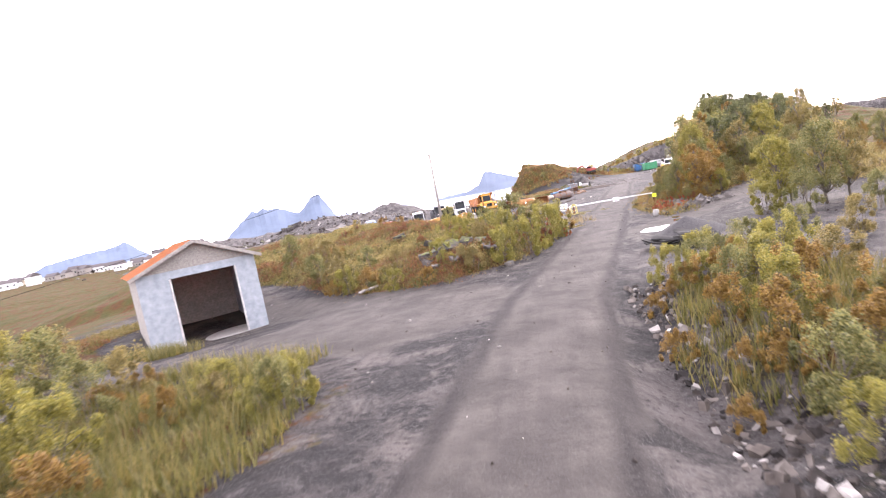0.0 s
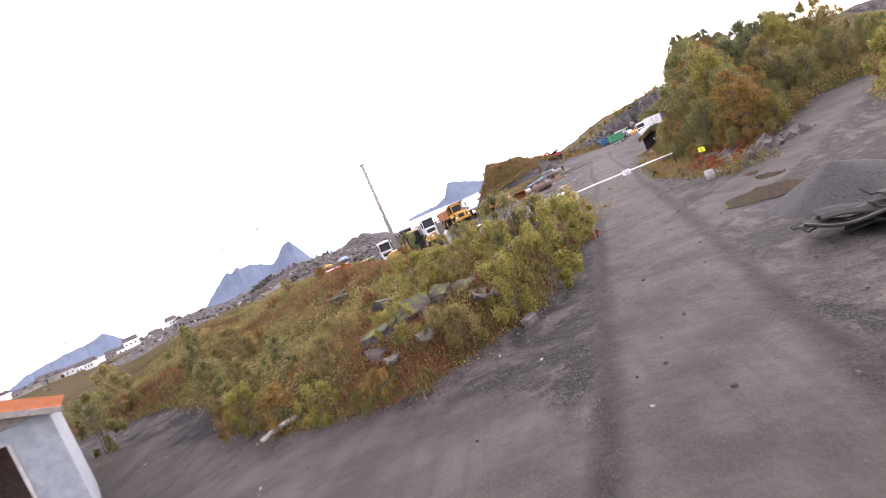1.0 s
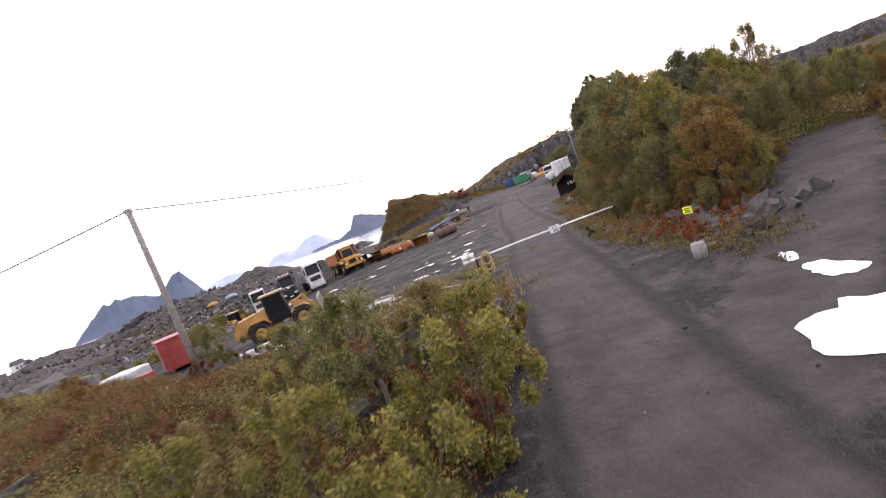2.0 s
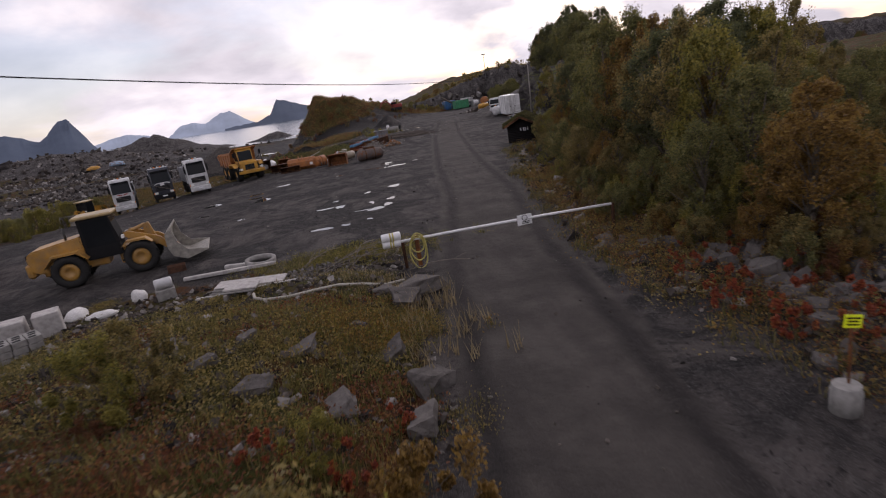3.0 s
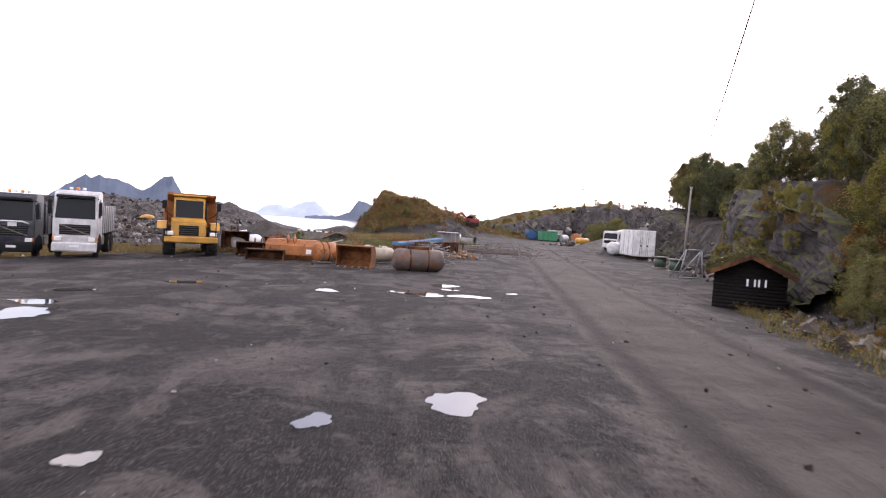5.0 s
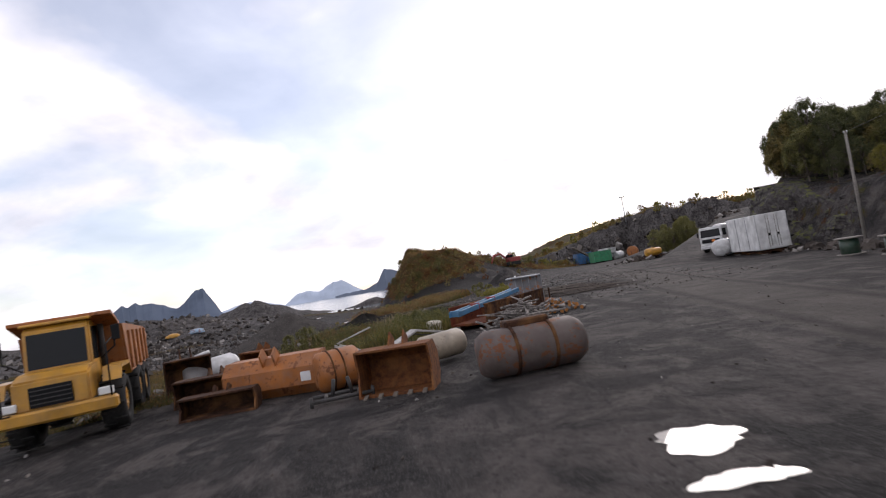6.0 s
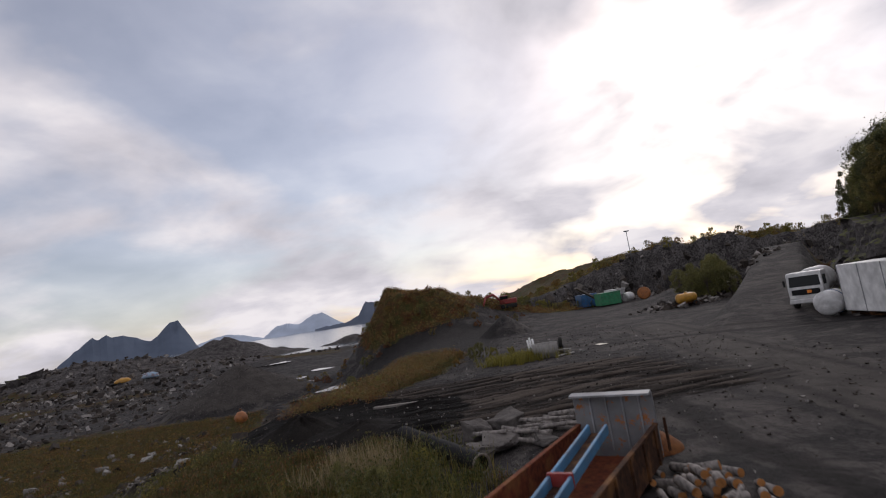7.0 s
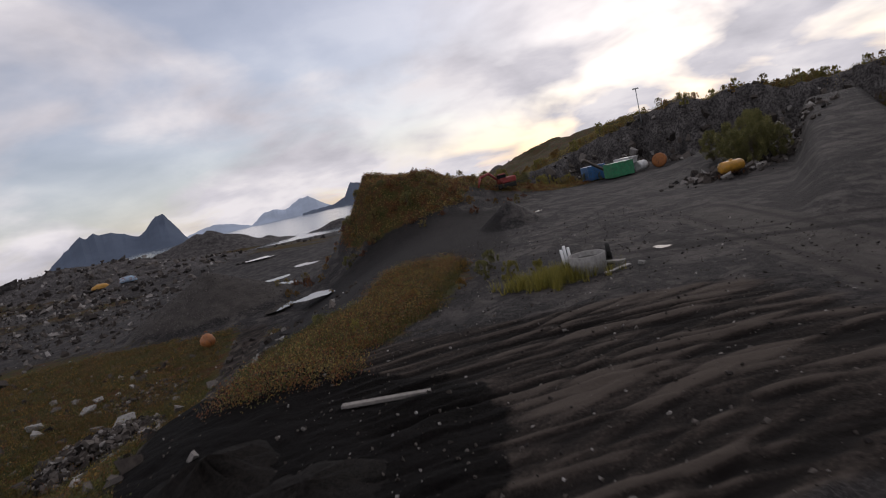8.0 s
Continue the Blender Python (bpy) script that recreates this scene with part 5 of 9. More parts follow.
def garage(m):
    """Open-fronted garage. Its front lies on y = 0 and looks along -y; x runs to its right."""
    w, d, he, hr = 6.4, 7.0, 4.45, 5.9
    t = thing("garage", "pale weathered garage with rusty orange roof and open doorway", "garage", m)
    k = Nodes("pale_blue_grey_paint", 0.8)
    f = k.noise(3, 6)
    wall = k.done(k.mix(k.ramp(f, (0.35, 0.0), (0.75, 1.0)), (0.20, 0.22, 0.24), (0.30, 0.32, 0.345)))
    for name, x0, x1, z0, z1 in (("front_wall_panel", -w / 2, -1.5, 0, he), ("front_wall_panel", 1.95, w / 2, 0, he), ("lintel", -1.5, 1.95, 4.0, he)):
        bm = B()
        box(bm, ((x0 + x1) / 2, 0.06, (z0 + z1) / 2), (x1 - x0, 0.12, z1 - z0), 0.01)
        part(name, bm, wall, t)
    for s in (-1, 1):
        bm = B()
        box(bm, (s * (w / 2 - 0.06), d / 2 + 0.06, he / 2), (0.12, d - 0.12, he), 0.01)
        part("side_wall", bm, wall if s > 0 else M_WOOD_GREY, t)
    bm = B()
    box(bm, (0, d - 0.0, he / 2), (w - 0.24, 0.12, he), 0.01)
    part("back_wall", bm, M_WOOD_GREY, t)
    n = 9
    for i in range(n):
        z0, z1 = he + (hr - he) * i / n, he + (hr - he) * (i + 1) / n
        half0 = w / 2 * (1 - i / n)
        bm = B()
        prism(bm, [(0.0, z0 + 0.004), (0.05, z0 + 0.004), (0.03, z1), (0.0, z1)], -half0 * 0.98, half0 * 0.98)
        part("gable_board", bm, M_WOOD_GREY, t, "grey bare gable board" if i == 0 else "")
    bm = prism(B(), [(d - 0.06, 0), (d + 0.06, 0), (d + 0.06, 0.02), (d - 0.06, 0.02)], -w / 2, w / 2)
    part("sill", bm, M_CONCRETE, t)
    roof = rusty("rusty_orange_roof_sheet", (0.42, 0.14, 0.045), (0.26, 0.085, 0.035))
    for s in (-1, 1):
        bm = B()
        steps = 26
        a, b = Vector((0, -0.45, hr + 0.06)), Vector((s * (w / 2 + 0.35), -0.45, he - 0.06))
        for i in range(steps + 1):
            y = -0.45 + (d + 0.9) * i / steps
            lift = 0.035 * (i % 2)
            bm.verts.new((0, y, hr + 0.06 + lift))
            bm.verts.new((s * (w / 2 + 0.35), y, he - 0.05 + lift))
        bm.verts.ensure_lookup_table()
        for i in range(steps):
            bm.faces.new([bm.verts[j] for j in (2 * i, 2 * i + 1, 2 * i + 3, 2 * i + 2)])
        bmesh.ops.solidify(bm, geom=list(bm.faces), thickness=0.03)
        part("roof_sheet", bm, roof, t, "corrugated rusty orange roofing")
        bm = B()
        prism(bm, [(-0.50, -0.09), (-0.40, -0.09), (-0.40, 0.09), (-0.50, 0.09)], 0.0, math.hypot(w / 2 + 0.35, hr - he + 0.1))
        ang = math.atan2(hr - he + 0.11, w / 2 + 0.35)
        bmesh.ops.transform(bm, matrix=Matrix.Translation((0, 0, hr - 0.02)) @ Matrix.Rotation(ang if s > 0 else math.pi - ang, 4, "Y"), verts=bm.verts)
        part("bargeboard", bm, M_WOOD_GREY, t)
    for s, x in ((-1, -1.54), (1, 1.99)):
        bm = B()
        box(bm, (x, -0.03, 2.0), (0.10, 0.06, 4.0), 0.01)
        part("door_post", bm, M_WHITE_WOOD, t)
    bm = B()
    box(bm, (0, d / 2, -0.05), (w, d, 0.1), 0.0)
    part("floor_slab", bm, M_CONCRETE, t)
    return t


garage(Matrix.Translation((-15.6, -12.0, -0.88)) @ rot_z(45) @ Matrix.Translation((-3.2, 0, 0)))

t = thing("red_shed", "small dark red shed beside the track", "shed", on_ground(-24.0, -6.0, 30))
bm = B()
box(bm, (0, 0, 0.95), (1.6, 1.6, 1.9), 0.02)
part("wall", bm, M_RED_PAINT, t)
bm = prism(B(), [(-1.0, 1.85), (-1.0, 1.93), (1.0, 2.25), (1.0, 2.17)], -0.95, 0.95)
part("roof", bm, M_WOOD_GREY, t)


def hut(m):
    """A small log hut with a turf roof; the gable with its window looks along -y."""
    w, d, he, hr = 2.7, 2.5, 1.75, 2.45
    t = thing("turf_hut", "small black-stained log hut with an overgrown turf roof", "hut", m)
    n = 11
    for i in range(n):
        z = he / n * (i + 0.5)
        for s in (-1, 1):
            bm = cyl(B(), (s * (w / 2 - 0.08), 0.1, z), (s * (w / 2 - 0.08), d, z), 0.092, None, 8)
            part("wall_log", bm, M_DARK_WOOD, t)
        for y in (0.1, d):
            bm = cyl(B(), (-w / 2 - 0.08, y, z), (w / 2 + 0.08, y, z), 0.092, None, 8)
            part("wall_log", bm, M_DARK_WOOD, t)
    for i in range(6):
        z = he + (hr - he) / 6 * (i + 0.5)
        half = w / 2 * (1 - (i + 0.5) / 6)
        for y in (0.1, d):
            bm = cyl(B(), (-half, y, z), (half, y, z), 0.09, None, 8)
            part("gable_log", bm, M_DARK_WOOD, t)
    win = B()
    box(win, (0.25, -0.02, 1.38), (0.82, 0.08, 0.46), 0.01)
    wo = part("window", win, M_DARK_WOOD, t)
    for x in (0.0, 0.5):
        bm = B()
        box(bm, (0.25 + (x - 0.25) * 0.78, -0.066, 1.38), (0.33, 0.012, 0.36), 0.0)
        part("pane", bm, M_GLASS_DARK, wo)
    for x in (-0.10, 0.20, 0.36, 0.62):
        bm = B()
        box(bm, (0.01 + x * 0.97, -0.076, 1.38 + 0.02 * x), (0.075, 0.006, 0.32), 0.0)
        part("curtain", bm, M_SIGN_WHITE, wo, "white curtain strip")
    turf = leafy("turf", (0.2, (0.035, 0.038, 0.010)), (0.5, (0.085, 0.080, 0.020)), (0.85, (0.16, 0.13, 0.04)))
    for s in (-1, 1):
        bm = B()
        L = w / 2 + 0.42
        rise = hr - he + 0.12
        quad(bm, (0, -0.45, hr + 0.18), (0, d + 0.4, hr + 0.18), (s * L, d + 0.4, he - 0.02 + 0.0), (s * L, -0.45, he - 0.02), thick=0.16 * s)
        bmesh.ops.recalc_face_normals(bm, faces=bm.faces)
        part("turf_slope", bm, turf, t)
        rng = np.random.RandomState(40 + s)
        u, v = rng.rand(5200), rng.rand(5200)
        pts = np.stack([s * L * u, -0.45 + (d + 0.85) * v, hr + 0.18 - (rise + 0.08) * u + 0.05 + 0.34 * rng.rand(5200) ** 2], 1)
        vv, ff = leaf_quads(rng, pts, 0.11)
        part("turf_growth", add_mesh("turf_growth", vv.tolist(), ff.tolist(), turf, False), turf, t)
        bm = B()
        prism(bm, [(-0.50, -0.10), (-0.44, -0.10), (-0.44, 0.10), (-0.50, 0.10)], 0.0, math.hypot(L, rise))
        ang = math.atan2(rise + 0.06, L)
        bmesh.ops.transform(bm, matrix=Matrix.Translation((0, 0, hr + 0.10)) @ Matrix.Rotation(ang if s > 0 else math.pi - ang, 4, "Y"), verts=bm.verts)
        part("bargeboard", bm, M_RUST_DARK, t, "dark red bargeboard")
    return t


hut(pose(22.9, 57.8, z_at(22.9, 57.8) - 0.1, 0, 0, -31) @ Matrix.Scale(1.2, 4))

# ---- container box, reels and frame beside the cliff ----
t = thing("box_body", "white lorry box body standing on timbers", "container", pose(35.4, 99.6, z_at(35, 101) - 0.35, 0, 0, -8) @ Matrix.Diagonal((1.15, 1.05, 1.28, 1)))
bm = B()
box(bm, (0, 3.4, 2.0), (2.5, 6.8, 2.75), 0.03)
M_BOX_WHITE = painted("white_box_panels", (0.80, 0.80, 0.79), 0.02, 0.4, dirt=0.12)
part("box_shell", bm, M_BOX_WHITE, t)
for s in (-1, 1):
    bm = B()
    box(bm, (s * 0.61, -0.03, 2.0), (1.16, 0.05, 2.6), 0.01)
    door = part("door", bm, M_BOX_WHITE, t)
    for x in (0.25, 0.45):
        bm = cyl(B(), (s * x, -0.075, 0.8), (s * x, -0.075, 3.2), 0.018, None, 6)
        part("lock_bar", bm, M_STEEL_WORN, door)
    bm = B()
    box(bm, (s * 0.35, -0.085, 1.75), (0.12, 0.03, 0.18), 0.01)
    part("handle", bm, M_BLACK, door)
    for y in (0.0, 2.2, 4.5, 6.75):
        bm = B()
        box(bm, (s * 1.262, y if y else 0.03, 2.0), (0.025, 0.06, 2.7), 0.0)
        part("rail", bm, M_GREY_PAINT, t)
bm = B()
for y in (0.4, 2.4, 4.4, 6.4):
    box(bm, (0, y, 0.5), (2.3, 0.14, 0.16), 0.01)
for x in (-0.5, 0.5):
    box(bm, (x, 3.4, 0.36), (0.12, 6.4, 0.14), 0.0)
part("subframe", bm, M_RUST_DARK, t)
for x, y in ((-0.9, 0.3), (0.9, 0.3), (-0.9, 6.3), (0.9, 6.3)):
    bm = B()
    box(bm, (x, y, 0.12), (0.3, 0.5, 0.4), 0.02)
    part("support_block", bm, M_WOOD_GREY, t)


def cable_reel(x, y, label):
    t = thing("cable_drum", label, "cable drum", on_ground(x, y, 15), "green cable drums")
    part("barrel", cyl(B(), (0, 0, 0.1), (0, 0, 1.1), 0.55, None, 24), painted("dark_green_drum", (0.035, 0.085, 0.055), 0.1), t)
    for z in (0.0, 1.1):
        part("flange", cyl(B(), (0, 0, z), (0, 0, z + 0.08), 0.8, None, 28), M_WOOD_GREY, t)
    return t


cable_reel(30.2, 83.6, "green cable drum with pale wooden flanges standing upright")
cable_reel(29.6, 79.2, "green cable drum with pale wooden flanges standing upright")
t = thing("trestle", "leaning grey steel trestle frame beside the drums", "frame", on_ground(27.0, 71.5, 10))
for pts in (((-1.1, 0, 0), (-0.4, 0.2, 2.3)), ((1.1, 0, 0), (1.0, 0.2, 2.3)), ((-0.4, 0.2, 2.3), (1.0, 0.2, 2.3)), ((-1.1, 0, 0.05), (1.1, 0, 0.05)), ((-1.0, 0, 0.3), (0.9, 0.2, 2.2)), ((-1.1, 1.0, 0.05), (-0.4, 0.25, 2.3)), ((1.1, 1.0, 0.05), (1.0, 0.25, 2.3))):
    part("bar", tube(B(), pts, 0.045, 8), M_GREY_PAINT, t)


# ---- barrier ----
def barrier():
    zg = z_at(4.75, 17.2)
    zb = 1.16
    t = thing("road_barrier", "white bar barrier with sign plate and yellow hose coil", "barrier", pose(4.75, 17.2, 0))
    bm = B()
    box(bm, (0, 0, (zg + zb + 0.15) / 2 - 0.1), (0.16, 0.14, zb - zg + 0.35), 0.02)
    part("pivot_post", bm, M_RUST, t, "rusty steel post")
    bm = B()
    box(bm, (-0.55, 0.1, (zg + zb) / 2 - 0.1), (0.12, 0.12, zb - zg + 0.1), 0.02)
    part("inner_post", bm, M_RUST_DARK, t)
    part("bar", tube(B(), [(-1.0, 0.0, zb), (2.0, -0.15, zb + 0.01), (5.0, -0.35, zb), (7.95, -0.55, zb - 0.03)], 0.055, 10), M_SIGN_WHITE, t, "white painted steel bar")
    for z, r, le in ((zb + 0.26, 0.17, 0.75), (zb + 0.0, 0.15, 0.7)):
        c = lathe(B(), [(r * 0.8, 0.0), (r, 0.04), (r, 0.96), (r * 0.8, 1.0)], (-1.35, -0.12, z), (-1.35 + le, -0.10, z), 20)
        cw = part("counterweight", c, M_SIGN_WHITE, t, "white drum with yellow bands")
        for u in (0.42, 0.56):
            part("band", lathe(B(), [(r + 0.004, 0), (r + 0.004, 1), (r - 0.01, 1), (r - 0.01, 0)], (-1.35 + le * u, -0.115, z), (-1.35 + le * u + 0.06, -0.115, z), 20, True), M_HOSE, cw)
    s = B()
    box(s, (4.35, -0.36, zb - 0.02), (0.62, 0.02, 0.42), 0.01, Matrix.Rotation(radians(4), 4, "Z"))
    so = part("sign_plate", s, M_SIGN_WHITE, t, "white prohibition sign plate")
    part("symbol", lathe(B(), [(0.12, 0), (0.12, 1), (0.095, 1), (0.095, 0)], (4.35, -0.372, zb + 0.06), (4.35, -0.380, zb + 0.06), 24, True), M_BLACK, so)
    for z, wd in ((-0.10, 0.42), (-0.16, 0.34)):
        bm = B()
        box(bm, (4.35, -0.376, zb + z), (wd, 0.006, 0.03), 0.0)
        part("text_bar", bm, M_BLACK, so)
    bm = B()
    for j in range(3):
        r0, z0 = 0.30 + 0.05 * j, zb - 0.22 - 0.12 * j
        tube(bm, [(0.0 + (r0 + 0.02 * math.sin(3 * a)) * math.sin(a) * 0.85, -0.16 - 0.03 * j, z0 + (r0 + 0.16 * j) * math.cos(a)) for a in [2 * math.pi * i / 28 for i in range(29)]], 0.028, 7)
    part("hose_coil", bm, M_HOSE, t, "coiled yellow hose hung on the post")
    bm = B()
    box(bm, (8.0, -0.56, (zg + zb) / 2), (0.12, 0.12, zb - zg), 0.02)
    part("rest_post", bm, M_RUST_DARK, t)
    return t


barrier()

# hose lying over the rubble
bm = tube(B(), [(x, y, z_at(x, y) + 0.10) for x, y in ((-1.3, 15.3), (-1.2, 14.8), (-0.8, 14.4), (0.0, 14.25), (0.8, 14.4), (1.6, 14.85), (2.4, 15.1), (3.2, 15.2), (3.9, 15.6))], 0.05, 8)
lone("hose", bm, plain("grey_hose", (0.36, 0.34, 0.29), 0.7), "long grey hose lying over the rubble", "hose")

# ---- yellow sign in its concrete foot ----
t = thing("road_sign", "bright yellow notice on a leaning pole in a concrete drum", "sign", on_ground(10.45, 3.95) @ Matrix.Diagonal((0.68, 0.68, 0.92, 1)))
part("concrete_drum", lathe(B(), [(0.36, 0.0), (0.36, 0.8), (0.33, 0.84), (0.33, 1.0)], (0, 0, -0.05), (0, 0, 0.58), 28), M_CONCRETE, t)
part("pole", tube(B(), [(0.05, 0, 0.6), (0.12, 0.1, 2.05)], 0.035, 8), M_RUST, t)
s = B()
tilt = Matrix.Rotation(radians(-14), 4, "Z") @ Matrix.Rotation(radians(5), 4, "Y")
box(s, (0.12, 0.05, 1.85), (0.44, 0.02, 0.27), 0.01, tilt)
kk = Nodes("fluorescent_yellow_sign", 0.4)
so = part("sign_plate", s, kk.done(kk.mix(kk.ramp(kk.noise(8, 3), (0.4, 0.0), (0.7, 1.0)), (0.72, 0.80, 0.01), (0.80, 0.86, 0.03))), t, "fluorescent yellow plate")
for z, wd in ((0.065, 0.34), (0.0, 0.25), (-0.065, 0.30)):
    bm = B()
    box(bm, Vector((0.12, 0.05, 1.85)) + tilt @ Vector((0, -0.014, z)), (wd, 0.006, 0.03), 0.0, tilt)
    part("text_bar", bm, M_DARK_WOOD, so)


# ---- poles and wires ----
def telegraph_pole(x, y, top, label, lean=0.0):
    z = z_at(x, y)
    t = thing("telegraph_pole", label, "pole", pose(x, y, z))
    part("mast", cyl(B(), (0, 0, -0.4), (lean, 0, top - z), 0.13, 0.09, 12), M_WOOD_GREY, t)
    bm = B()
    for s in (-1, 1):
        cyl(bm, (lean + 0.1 * s, 0, top - z - 0.15), (lean + 0.14 * s, 0, top - z + 0.05), 0.035, None, 8)
    part("insulators", bm, M_SIGN_WHITE, t)
    return t


telegraph_pole(-7.1, 4.7, 8.65, "bare wooden telegraph pole on the heath knoll")
telegraph_pole(35.0, 88.2, 8.9, "grey wooden telegraph pole below the cliff", 0.2)
telegraph_pole(-60.0, -22.0, 1.0, "distant wooden telegraph pole near the harbour")


def wire(a, b, sag, label):
    a, b = Vector(a), Vector(b)
    pts = [a.lerp(b, i / 40) - Vector((0, 0, sag * 4 * (i / 40) * (1 - i / 40))) for i in range(41)]
    lone("overhead_wire", tube(B(), pts, 0.018, 5), M_BLACK, label, "wire")


wire((-7.1, 4.7, 8.6), (35.2, 88.2, 8.85), 1.5, "dark overhead wire strung between wooden poles")
wire((-7.1, 4.7, 8.6), (-60.0, -22.0, 1.0), 0.8, "dark overhead wire running down to the harbour")

# ---- stuff in the rubble by the barrier ----
def plank(pts, size, material, label, name="timber_beam", category="timber", lift=0.1):
    (x0, y0), (x1, y1) = pts
    a, b = Vector((x0, y0, z_at(x0, y0) + lift)), Vector((x1, y1, z_at(x1, y1) + lift))
    m = Matrix.Translation((a + b) / 2) @ (b - a).to_track_quat("X", "Z").to_matrix().to_4x4()
    bm = B()
    box(bm, (0, 0, 0), ((b - a).length, *size), 0.015)
    return lone(name, bm, material, label, category, m)


M_BIRCH_TWIG = plain("bare_birch_twig", (0.20, 0.175, 0.15), 0.85)
plank(((-5.7, 22.2), (-1.5, 22.0)), (0.20, 0.16), M_WHITE_WOOD, "long pale timber beam lying on gravel")
plank(((-4.0, 23.0), (-2.9, 22.7)), (0.2, 0.18), M_WHITE_WOOD, "short pale timber offcut on the gravel")
plank(((-3.9, 17.5), (0.1, 16.3)), (0.14, 0.10), M_WHITE_WOOD, "pale board lying over the rubble")
plank(((-3.3, 18.7), (-0.6, 18.3)), (0.12, 0.12), M_WOOD_GREY, "grey plank beside the slab stack")
for c, s, rz, n in (((-1.95, 17.6), (2.6, 1.1), -5, 3), ((-1.85, 15.9), (1.15, 0.95), -4, 2)):
    z = z_at(*c)
    t = thing("panel_stack", "stack of pale grey panels on timber strips", "panels", pose(c[0], c[1], z, 0, 3, rz), "panel stacks")
    for i in range(2):
        bm = B()
        box(bm, (-s[0] * 0.35 + i * s[0] * 0.7, 0, 0.08), (0.12, s[1] * 1.1, 0.2), 0.01)
        part("strip", bm, M_WOOD_GREY, t)
    for i in range(n):
        bm = B()
        box(bm, (0.05 * i, 0.07 * i, 0.22 + 0.075 * i), (s[0], s[1] * 0.8, 0.06), 0.012)
        part("panel", bm, M_CONCRETE if i < n - 1 else M_WHITE_WOOD, t)
for x, y, rz in ((-10.35, 17.6, 20), (-9.3, 17.95, 24)):
    bm = B()
    box(bm, (0, 0, 0.45), (0.85, 0.85, 0.95), 0.03)
    lone("concrete_block", bm, M_WHITE_WOOD, "pale square concrete block on the gravel", "concrete block", on_ground(x, y, rz), "concrete blocks")


def lumpy(name, x, y, sx, sy, sz, material, label, category, seed, group=""):
    """A slumped bag or heap: a ball pressed flat below, with folds."""
    rng = np.random.RandomState(seed)
    bm = B()
    bmesh.ops.create_icosphere(bm, subdivisions=3, radius=1.0)
    off = rng.rand(3) * 20
    for v in bm.verts:
        d = 1 + 0.22 * noise.noise(Vector(v.co) * 1.6 + Vector(off)) + 0.10 * noise.noise(Vector(v.co) * 4.2 + Vector(off))
        p = v.co * d
        p.z = max(p.z, -0.25)
        v.co = p
    for f in bm.faces:
        f.smooth = True
    return lone(name, bm, material, label, category, pose(x, y, z_at(x, y) + 0.2 * sz, 0, 0, rng.uniform(0, 360)) @ Matrix.Diagonal((sx, sy, sz, 1)), group)


M_SACK = plain("white_woven_sack", (0.62, 0.61, 0.59), 0.8, grain=14.0)
lumpy("bulk_bag", -9.3, 19.8, 0.55, 0.45, 0.3, M_SACK, "slumped white bulk bag on the gravel", "bag", 1, "white bags")
lumpy("bulk_bag", -7.1, 20.6, 0.35, 0.3, 0.4, M_SACK, "white sack with an open neck", "bag", 2, "white bags")
lumpy("bulk_bag", -8.1, 19.2, 0.6, 0.3, 0.2, M_SACK, "flat empty white sack among stones", "bag", 3, "white bags")
t = thing("block_stack", "leaning stack of pale hollow building blocks", "building blocks", on_ground(-8.9, 14.9, 30))
for i in range(4):
    for j in range(3):
        bm = B()
        box(bm, (-0.6 + 0.42 * i, 0.03 * j, 0.12 + 0.21 * j), (0.39, 0.9, 0.20), 0.01, Matrix.Rotation(radians(4 * j), 4, "Z"))
        b_ob = part("block", bm, M_CONCRETE, t)
        # thin black plates on solid blocks stand in for the shade inside holes
        for yy in (-0.25, 0.05, 0.3):
            b2 = B()
            box(b2, (-0.6 + 0.42 * i, yy, 0.225 + 0.21 * j), (0.22, 0.16, 0.006), 0.0, Matrix.Rotation(radians(4 * j), 4, "Z"))
            part("hollow", b2, M_BLACK, b_ob)
# bare birch twigs thrown over the rubble, and a white barrel on a crate
rt = random.Random(31)
for i in range(16):
    x, y, a = rt.uniform(-1.0, 4.2), rt.uniform(16.5, 21.0), rt.uniform(-0.5, 1.2)
    long, arch = rt.uniform(1.2, 2.6), rt.uniform(0.15, 0.5)
    pts = [(u * long * math.cos(a) + 0.12 * math.sin(5 * u + i), u * long * math.sin(a) + 0.1 * math.cos(4 * u + i), 0.05 + arch * math.sin(2.4 * u) + 0.05 * u) for u in (0, 0.2, 0.4, 0.6, 0.8, 1.0)]
    t = thing("fallen_branch", "bare pale birch branch lying over the rubble", "branch", on_ground(x, y), "fallen branches")
    part("stem", tube(B(), pts, 0.014, 6), M_BIRCH_TWIG, t)
    for j in (2, 3, 4):
        q = Vector(pts[j])
        b = a + rt.choice((-0.7, 0.7))
        part("twig", tube(B(), [q, q + Vector((0.25 * math.cos(b), 0.25 * math.sin(b), 0.10)), q + Vector((0.5 * math.cos(b), 0.5 * math.sin(b), 0.12))], 0.007, 5), M_BIRCH_TWIG, t)
t = thing("white_barrel", "white plastic barrel with a dark bung on a pale crate", "barrel", on_ground(-5.75, 19.9, 20))
bm = B()
box(bm, (0, 0, 0.24), (0.75, 0.6, 0.46), 0.03)
part("crate", bm, M_CONCRETE, t)
part("barrel", lathe(B(), [(0.06, 0.0), (0.2, 0.02), (0.22, 0.1), (0.22, 0.9), (0.2, 0.98), (0.06, 1.0)], (-0.35, 0.0, 0.69), (0.35, 0.0, 0.69), 20), M_WHITE_PAINT, t)
part("bung", cyl(B(), (0.36, 0, 0.72), (0.40, 0, 0.72), 0.08, None, 12), M_BLACK, t)
